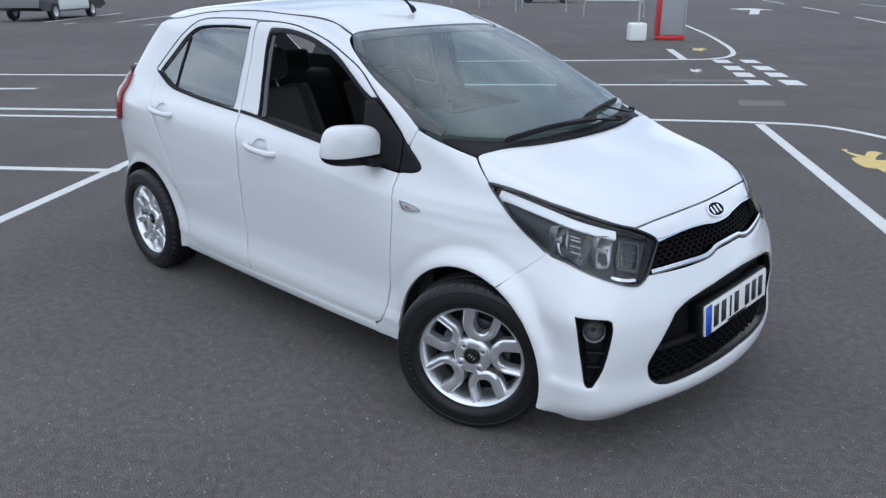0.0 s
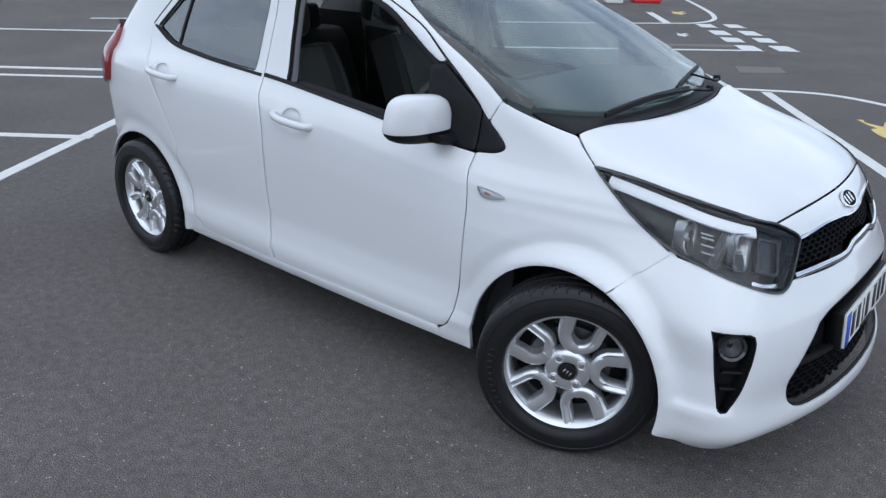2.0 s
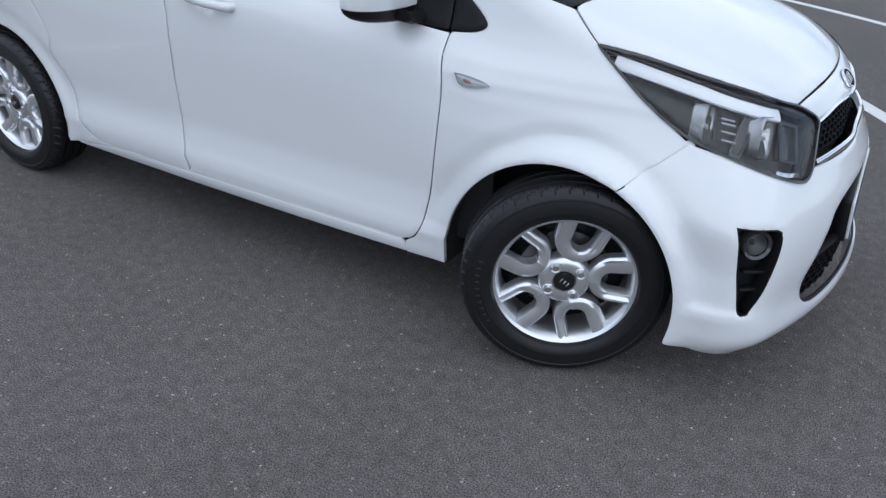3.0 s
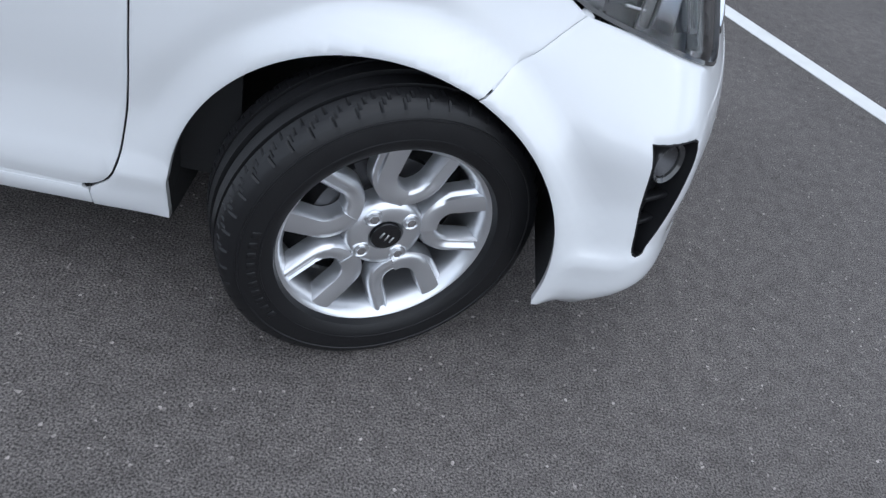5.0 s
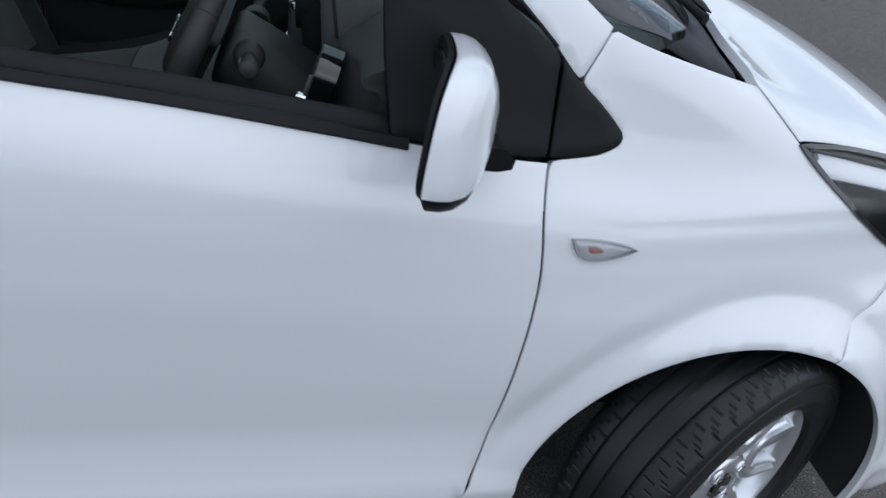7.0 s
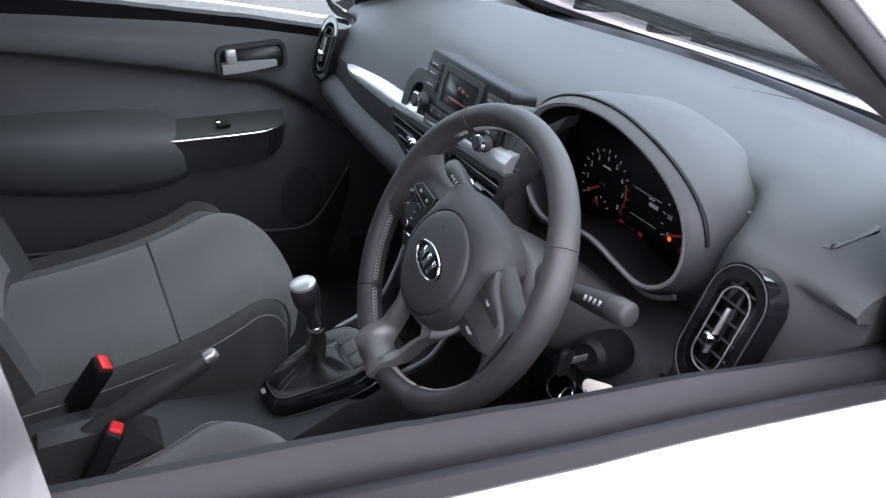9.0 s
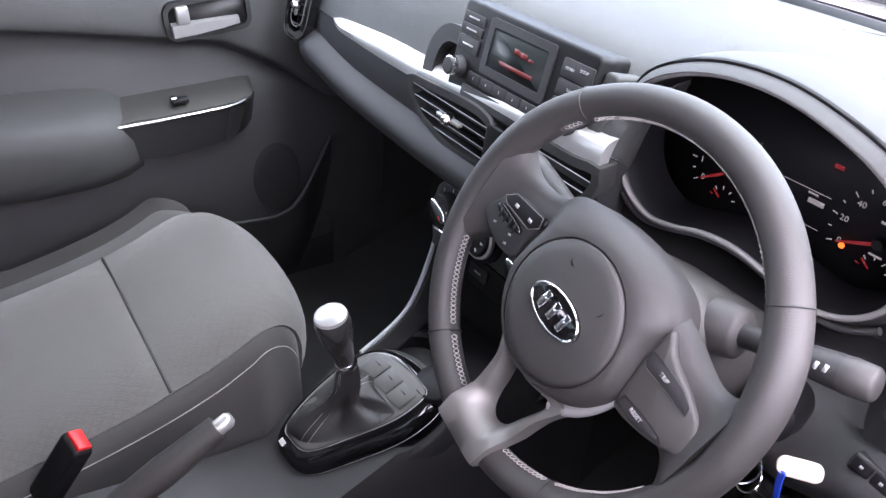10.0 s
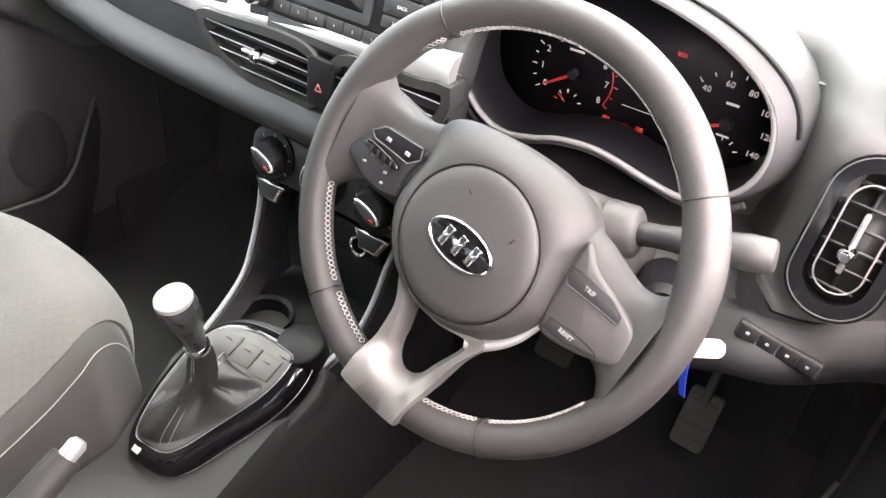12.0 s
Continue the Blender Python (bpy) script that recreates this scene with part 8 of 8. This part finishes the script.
# ---- handbrake, buckles ----
hb = empty("handbrake", car)
hb["label"] = "grey handbrake lever with a silver button"
p = spline([(-1.34, -0.028, 0.500, 0), (-1.26, -0.028, 0.545, 0), (-1.19, -0.028, 0.578, 0), (-1.125, -0.028, 0.608, 0)], n=5)
cpart("lever", tube_bm(p, np.interp(np.arange(len(p)), [0, 5, 10, len(p) - 1], [0.015, 0.016, 0.0185, 0.0155]), 16), M_LEATHER, hb, "grey lever grip")
cpart("button", tube_bm([(-1.127, -0.028, 0.607), (-1.112, -0.028, 0.614), (-1.108, -0.028, 0.616)], [0.0095, 0.0095, 0.006], 14), M_SATIN, hb, "silver button")
cpart("gaiter", loft_bm([[(-1.30 + a * (1 - 0.4 * k), -0.028 + b * (1 - 0.5 * k), 0.495 + 0.045 * k) for a, b in ((0.10, 0.035), (-0.09, 0.035), (-0.09, -0.035), (0.10, -0.035))] for k in (0, 0.3, 0.6, 1.0)]), M_SOFTBLACK, hb)
for s, zz in ((1, 0.566), (-1, 0.570)):
    b = empty("belt_buckle", car)
    b["label"] = "black belt buckle with a red button"
    m = facing((-1.255, s * 0.078, zz), (0.55, -0.15 * s, 0.82), (1, 0, 0.6))
    cpart("housing", box_bm(0.036, 0.026, 0.10, 0.006, 2, m @ at(0, 0, -0.052)), M_BLACK, b)
    cpart("red_button", box_bm(0.028, 0.017, 0.006, 0.0015, 2, m @ at(0, 0, -0.001)), M_REDBTN, b, "bright red release button")

# ---- pedals ----
for y, x, z, w, h in ((-0.470, -0.545, 0.445, 0.045, 0.085), (-0.375, -0.555, 0.455, 0.060, 0.050), (-0.260, -0.555, 0.455, 0.055, 0.050)):
    pd = empty("pedal", car)
    pd["label"] = "rubber-faced foot pedal"
    m = facing((x, y, z), (-0.85, 0, 0.5))
    cpart("pedal_pad", plate_bm(rounded(w, h, 0.008), 0.010, 0.002, m), M_PEDAL, pd, "ribbed rubber pad")
    for k in range(4):
        cpart("rib", box_bm(w * 0.8, 0.004, 0.003, 0.001, 1, m @ at(0, -h * 0.32 + h * 0.21 * k, 0.001)), M_PEDAL, pd)
    cpart("arm", tube_bm([(x + 0.008, y, z), (x + 0.04, y, z + 0.08), (x + 0.07, y, z + 0.20)], 0.007, 8), M_DARKMETAL, pd)

# ---- seats ----


def flipped(bm, s):
    if s < 0:
        bmesh.ops.scale(bm, vec=(1, -1, 1), verts=bm.verts)
        bmesh.ops.reverse_faces(bm, faces=bm.faces)
    return bm


CUSHION = [(-0.930, 0.490), (-0.926, 0.530), (-0.934, 0.562), (-0.955, 0.582), (-0.990, 0.588), (-1.040, 0.576), (-1.090, 0.560), (-1.140, 0.545), (-1.200, 0.532), (-1.280, 0.520), (-1.360, 0.512), (-1.440, 0.510)]
ACROSS = [(0.092, -0.20), (0.088, -0.10), (0.092, -0.045), (0.100, -0.022), (0.114, -0.008), (0.135, -0.006), (0.20, -0.005), (0.305, -0.006), (0.41, -0.003), (0.475, -0.009), (0.500, -0.014), (0.522, -0.020), (0.545, -0.028), (0.562, -0.010), (0.570, -0.06), (0.570, -0.20)]


def seat_side(bm, s):
    """Mirrors a seat's part to the driver's side, where the seat is slid further back."""
    flipped(bm, s)
    if s < 0:
        bmesh.ops.translate(bm, vec=(-0.11, 0, -0.012), verts=bm.verts)
    return bm


def front_seat(s):
    t = empty("front_seat", car)
    t["label"] = "front seat in grey woven cloth with darker bolsters"
    st = spline([(a, b) for a, b in CUSHION], n=4)
    secs = []
    for x, z in st:
        k = 1.0 - 0.10 * float(smooth01(-1.02, -0.925, x))
        secs.append([(x - 0.05 * abs((y - 0.32) / 0.25) ** 2 * float(smooth01(-1.1, -0.95, x)), 0.32 + (y - 0.32) * k, max(z + dz * (1 if dz < 0 else k), 0.34)) for y, dz in ACROSS])
    cu = cpart("cushion", seat_side(loft_bm(secs), s), M_FABRIC2, t, "dark cloth cushion bolsters")
    for i0, i1 in ((0, 28), (28, 44)):
        rows = []
        sub_ = st[i0:i1 + 1]
        for i, (x, z) in enumerate(sub_):
            u = i / (len(sub_) - 1)
            row = []
            for j in range(15):
                v = j / 14
                y = 0.124 + 0.354 * v
                lift = 0.014 * (1 - abs(2 * u - 1) ** 6) * (1 - abs(2 * v - 1) ** 8) if i0 else 0.014 * (1 - u ** 8) * (1 - abs(2 * v - 1) ** 8)
                k = 1.0 - 0.10 * float(smooth01(-1.02, -0.925, x))
                yy = 0.32 + (y - 0.32) * k
                dz = float(np.interp(y, [a for a, b in ACROSS[4:11]], [b for a, b in ACROSS[4:11]]))
                fx = float(smooth01(-0.96, -0.925, x))
                row.append((x - 0.05 * abs((y - 0.32) / 0.25) ** 2 * float(smooth01(-1.1, -0.95, x)) + lift * fx, yy, z + dz + lift * (1 - fx) - 0.004))
            rows.append(row)
        if i0:
            cpart("cross_seam", seat_side(tube_bm([(x, y, z + 0.0065) for x, y, z in rows[0]], 0.0022, 6), s), M_BAR, cu, "dark sewn seam")
        cpart("cushion_panel", seat_side(sheet_bm(rows, -0.006), s), M_FABRIC, cu, "grey woven centre panel")
    pipe = []
    for x, z in resample(st[6:43], 0.004, False):
        k = 1.0 - 0.10 * float(smooth01(-1.02, -0.925, x))
        pipe.append((x - 0.05 * abs((0.095 - 0.32) / 0.25) ** 2 * float(smooth01(-1.1, -0.95, x)), 0.32 + (0.0975 - 0.32) * k - 0.0015, z - 0.022))
    cpart("piping", seat_side(tube_bm(pipe, 0.0008, 5), s), M_STITCH, cu, "pale stitched piping")
    # backrest
    B = [(-1.400, 0.500), (-1.430, 0.62), (-1.470, 0.76), (-1.515, 0.90), (-1.560, 1.02), (-1.590, 1.075), (-1.620, 1.085)]
    bs = spline([(a, b) for a, b in B], n=3)
    secs = []
    for k, (x, z) in enumerate(bs):
        u = k / (len(bs) - 1)
        w = 0.225 - 0.035 * u ** 2 if u < 0.92 else 0.15
        secs.append([(x + dx, 0.32 + yy * w, z + dx * 0.3) for yy, dx in ((-1, -0.08), (-1.02, -0.03), (-0.95, 0.045), (-0.80, 0.055), (-0.66, 0.020), (0, 0.006), (0.66, 0.020), (0.80, 0.055), (0.95, 0.045), (1.02, -0.03), (1, -0.08), (0, -0.10))])
    bk = cpart("backrest", seat_side(loft_bm(secs), s), M_FABRIC2, t, "dark cloth backrest")
    cpart("back_panel", seat_side(sheet_bm([[(x + 0.014 + 0.012 * abs(v) ** 4, 0.32 + v * 0.64 * 0.215, z + 0.004) for v in np.linspace(-1, 1, 9)] for x, z in bs[1:-3]], -0.005), s), M_FABRIC, bk, "grey woven back panel")
    hr = empty("headrest", t)
    rings_h = [[(-1.632 + x, 0.32 + a * k, 1.205 + b * k) for a, b in rounded(0.25, 0.165, 0.06)] for x, k in ((-0.05, 0.80), (-0.04, 0.95), (0.0, 1.0), (0.035, 0.95), (0.05, 0.78))]
    cpart("pad", seat_side(loft_bm(rings_h), s), M_FABRIC2, hr, "dark cloth head pad")
    for y in (0.265, 0.375):
        cpart("post", seat_side(tube_bm([(-1.600, y, 1.06), (-1.632, y, 1.15)], 0.006, 8), s), M_CHROME, hr)
    cpart("seat_base", seat_side(box_bm(0.46, 0.42, 0.20, 0.02, 2, pose(-1.20, 0.325, 0.30)), s), M_CARPET, t)


front_seat(1)
front_seat(-1)

rs = empty("rear_seat", car)
rs["label"] = "dark cloth rear bench"
part("cushion", loft_bm([[(x, y, z - 0.04 * abs(y / 0.6) ** 6) for y in np.linspace(-0.62, 0.62, 15)] + [(x, y, 0.28) for y in (0.62, -0.62)] for x, z in ((-1.84, 0.46), (-1.86, 0.53), (-1.93, 0.56), (-2.10, 0.54), (-2.30, 0.52))]), M_FABRIC2, rs)
part("backrest", loft_bm([[(x + dx, y, z) for y, dx in ((-0.62, -0.12), (-0.62, 0.0), (-0.58, 0.03), (-0.05, 0.02), (0.0, 0.008), (0.05, 0.02), (0.58, 0.03), (0.62, 0.0), (0.62, -0.12))] for x, z in ((-2.28, 0.50), (-2.34, 0.72), (-2.42, 0.95), (-2.46, 1.00), (-2.50, 1.01))]), M_FABRIC2, rs)
for y in (-0.32, 0.32):
    part("head_pad", box_bm(0.09, 0.24, 0.14, 0.035, 3, pose(-2.47, y, 1.08, 0, -12, 0)), M_FABRIC2, rs)

# ---- door cards ----


def card_top(x, s):
    if s > 0:
        return float(np.interp(x, [-1.45, -1.235, -0.969, -0.687, -0.45], [0.975, 0.958, 0.930, 0.893, 0.862]))
    return float(np.interp(x, [-1.45, -1.126, -0.90, -0.716, -0.48], [1.0, 0.972, 0.940, 0.907, 0.862]))


def door_card(s):
    t = empty("door_card", car)
    t["label"] = "grey plastic inner door card with an armrest"
    put = lambda name, bm, m_, parent, label="": cpart(name, flipped(bm, s), m_, parent, label)
    xs = np.linspace(-1.40, -0.53, 40)

    def split_z(x):
        return float(np.interp(x, [-1.40, -1.257, -1.04, -0.836, -0.74, -0.62, -0.53], [0.90, 0.876, 0.833, 0.789, 0.730, 0.62, 0.52]))

    rows = []
    for x in xs:
        zt, zs = card_top(x, s), split_z(x)
        rows.append([(x, *p) for p in spline([(0.670, zt - 0.020), (0.669, zt - 0.010), (0.664, zt - 0.006), (0.659, zt - 0.014), (0.655, zt - 0.040), (0.650, zs * 0.55 + zt * 0.45), (0.648, zs + 0.02), (0.652, zs + 0.004), (0.660, zs)], n=3)])
    put("upper_trim", sheet_bm(rows, 0.005), M_DOOR, t, "grey grained upper trim")
    rows = []
    for x in xs:
        zs = split_z(x)
        rows.append([(x, *p) for p in spline([(0.662, zs), (0.684, zs - 0.014), (0.684, zs * 0.6 + 0.72 * 0.4), (0.664, 0.25 * zs + 0.75 * 0.70), (0.645, 0.15 * zs + 0.85 * 0.64), (0.634, 0.56), (0.636, 0.45), (0.650, 0.36), (0.665, 0.27)], n=3)])
    put("lower_trim", sheet_bm(rows, 0.005), M_DASHTRIM, t, "dark grained lower trim")
    # armrest pad, then the switch panel with its chrome line
    arm = [[(x, y0 + (0.668 - y0) * a, zt - h * b) for a, b in ((1.0, -0.25), (0.55, -0.10), (0.20, 0.0), (0.04, 0.12), (0.0, 0.40), (0.10, 0.85), (0.35, 1.15), (1.0, 1.3))] for x, y0, zt, h in ((-1.38, 0.600, 0.738, 0.10), (-1.30, 0.580, 0.736, 0.11), (-1.20, 0.572, 0.730, 0.115), (-1.10, 0.572, 0.722, 0.110), (-1.055, 0.576, 0.716, 0.10), (-1.020, 0.600, 0.700, 0.08))]
    put("armrest", loft_bm(arm), M_DOOR, t, "padded grey armrest")
    sec = [(-1.115, 0.586, 0.706, 0.060), (-1.05, 0.582, 0.706, 0.075), (-0.97, 0.580, 0.705, 0.080), (-0.90, 0.581, 0.704, 0.076), (-0.860, 0.586, 0.703, 0.072), (-0.832, 0.596, 0.703, 0.064), (-0.814, 0.610, 0.702, 0.054), (-0.803, 0.630, 0.701, 0.040), (-0.799, 0.655, 0.700, 0.022)]
    put("pull_body", loft_bm([[(x, y, z - 0.004), (x, 0.672, z + 0.016), (x, 0.674, z - h * 1.2), (x, y + 0.020, z - h)] for x, y, z, h in sec]), M_GLOSSGREY, t, "gloss charcoal door pull")
    put("switch_panel", loft_bm([[(x, y + 0.006, z + 0.001), (x, 0.666, z + 0.018), (x, 0.666, z + 0.012), (x, y + 0.006, z - 0.006)] for x, y, z, h in sec]), M_GREYTRIM2, t, "dark grey switch panel")
    put("bright_line", tube_bm(spline([(x, y + 0.001, z - 0.003) for x, y, z, h in sec[:6]], n=5), 0.0032, 8), M_CHROME, t, "chrome edge line")
    sw_ = put("window_switch", box_bm(0.030, 0.014, 0.010, 0.003, 2, pose(-0.945, 0.606, 0.720, 14)), M_BLACK, t)
    put("switch_tip", box_bm(0.010, 0.010, 0.004, 0.001, 1, pose(-0.955, 0.604, 0.727, 14)), M_CHROME, sw_)
    # release lever in its cup
    fm = facing((-0.864, 0.6475, 0.842), (0, -1, 0))
    rl = put("handle_rim", frame_bm(rounded(0.150, 0.066, 0.020, 8), rounded(0.134, 0.050, 0.014, 8), 0.02, fm @ at(0, 0, 0.006, 3)), M_DASHLOW, t, "dark rim of the handle cup")
    put("handle_cup", plate_bm(rounded(0.138, 0.054, 0.014, 8), 0.003, 0, fm @ at(0, 0, 0.0015, 3)), M_BAR, rl)
    put("release_lever", loft_bm([[tuple(fm @ at(0, 0, 0, 3) @ Vector((x, y0 + a, b))) for a, b in ((-h, 0.004), (h, 0.004), (h * 0.8, zz), (-h * 0.8, zz))] for x, y0, h, zz in ((-0.066, -0.012, 0.013, 0.016), (-0.030, -0.013, 0.0115, 0.018), (0.020, -0.013, 0.009, 0.017), (0.050, -0.013, 0.007, 0.013))]), M_SATIN, rl, "satin chrome release lever")
    put("lock_tab", box_bm(0.022, 0.030, 0.014, 0.004, 2, fm @ at(-0.046, 0.010, 0.012, 3)), M_SATIN, rl, "satin chrome lock tab")
    # pocket and speaker
    edge = spline([(-1.36, 0.586, 0.500, 0), (-1.20, 0.584, 0.488, 0), (-0.934, 0.584, 0.470, 0), (-0.80, 0.588, 0.452, 0), (-0.745, 0.598, 0.470, 0), (-0.70, 0.612, 0.520, 0), (-0.655, 0.628, 0.575, 0)], n=6)
    put("pocket_edge", tube_bm(edge, 0.0042, 8), M_DASH, t, "paler pocket edge")
    put("pocket", sheet_bm([[tuple(p), (p[0], p[1] + 0.004, p[2] - 0.06), (p[0], p[1] + 0.02, p[2] - 0.13), (p[0], p[1] + 0.05, max(p[2] - 0.20, 0.27))] for p in edge], 0.005), M_DASHLOW, t, "dark door pocket")
    sm_ = facing((-0.775, 0.632, 0.512), (0, -1, 0))
    put("speaker", lathe_bm([(0.001, 0.0015), (0.046, 0.0018), (0.054, 0.003), (0.062, 0.0)], 36, sm_ @ Matrix.Diagonal((0.80, 1.2, 1, 1))), M_DASHLOW, t, "oval speaker grille")


door_card(1)
door_card(-1)

# ---- floor, bulkhead, roof lining, pillars ----
part("floor_carpet", sheet_bm([[(x, y, 0.262 + (0.12 if abs(y) < 0.10 else 0.0) + (0.10 * max(x + 0.62, 0) / 0.25)) for y in (-0.69, -0.67, -0.4, -0.2, -0.13, -0.08, 0.08, 0.13, 0.2, 0.4, 0.67, 0.69)] for x in (-0.36, -0.48, -0.62, -1.0, -1.4, -1.8, -2.2)], 0.01), M_CARPET, car, "black floor carpet")
part("bulkhead", sheet_bm([[(x - 0.15 * y * y, y, z) for x, z in ((-0.36, 0.36), (-0.33, 0.60), (-0.30, 0.80), (-0.16, 0.93))] for y in np.linspace(-0.60, 0.60, 9)], 0.01), M_CARPET, car, "black bulkhead lining")
lining = [(-.95, 0), (-.955, -.25), (-.985, -.47, 1), (-1.3, -.505), (-1.9, -.505), (-2.3, -.48), (-2.48, -.44, 1), (-2.52, 0)]
panel("roof_lining", outline(mirrored(lining, 1), "top", "top", 0.03), "top", M_HEADLINER, car, grid=0.05, gap=0.0, depth=0.030, thick=0.006)
for s in (-1, 1):
    P = on_shell(np.array([(-.36, 1.045), (-.428, 1.088), (-.515, 1.136), (-.62, 1.190), (-.77, 1.268), (-.93, 1.338)]), "side")
    N = shell_normal(P)
    q = (P - N * 0.045 + np.array((-0.02, 0, -0.004))) * (1, -s, 1)
    part("pillar_trim", tube_bm(spline([(*p, 0) for p in q], n=4), 0.030, 12, squash=0.8), M_PILLAR, car, "grey windscreen pillar trim")
    for line, w in (([(-1.42, .95), (-1.425, 1.10), (-1.42, 1.25), (-1.415, 1.35)], 0.045), ([(-2.27, 1.08), (-2.20, 1.20), (-2.10, 1.30), (-2.02, 1.34)], 0.05)):
        P = on_shell(np.array(line), "side")
        q = (P + np.array((0, 0.045, 0))) * (1, -s, 1)
        part("pillar_trim", tube_bm(spline([(*p, 0) for p in q], n=4), w, 12, squash=0.45, up=(0, 1, 0)), M_PILLAR, car, "grey door pillar trim")
    rows = [[(x, s * y, z) for y, z in ((0.648, 0.985 + 0.05 * (-1.50 - x)), (0.640, 0.97 + 0.05 * (-1.50 - x)), (0.645, 0.80), (0.645, 0.55), (0.65, 0.30))] for x in np.linspace(-1.48, -2.28, 9)]
    part("rear_door_card", sheet_bm(rows, 0.005), M_DASHLOW, car, "dark rear door card")
    rows = [[(x, s * y, z) for y, z in ((0.60, 1.10), (0.62, 0.95), (0.64, 0.6), (0.64, 0.30))] for x in (-2.28, -2.5, -2.75)]
    part("load_side_trim", sheet_bm(rows, 0.005), M_DASHLOW, car)
part("parcel_shelf", box_bm(0.36, 1.16, 0.02, 0.006, 2, pose(-2.66, 0, 0.96)), M_DASHLOW, car, "dark parcel shelf")
# inner return of the driver's and passenger's window slots
for s in (-1, 1):
    strip("inner_seal", [(-1.40, .984), (-1.126, .963), (-0.899, .941), (-0.715, .917), (-0.56, .897)], "side", 0.050, 0.012, M_BLACK, car, lift=-0.030, mirror=s > 0)
for s in (-1, 1):
    rows = [[(x, s * y, z) for y, z in ((0.655, 0.26), (0.660, 0.50), (0.655, 0.75), (0.640, 0.90))] for x in (-0.26, -0.40, -0.52, -0.62)]
    part("kick_panel", sheet_bm(rows, 0.006), M_CARPET, car, "dark footwell side panel")
for s in (-1, 1):
    part("sill_cover", box_bm(1.75, 0.05, 0.16, 0.012, 2, pose(-1.33, s * 0.690, 0.285)), M_DASHLOW, car, "dark inner sill cover")
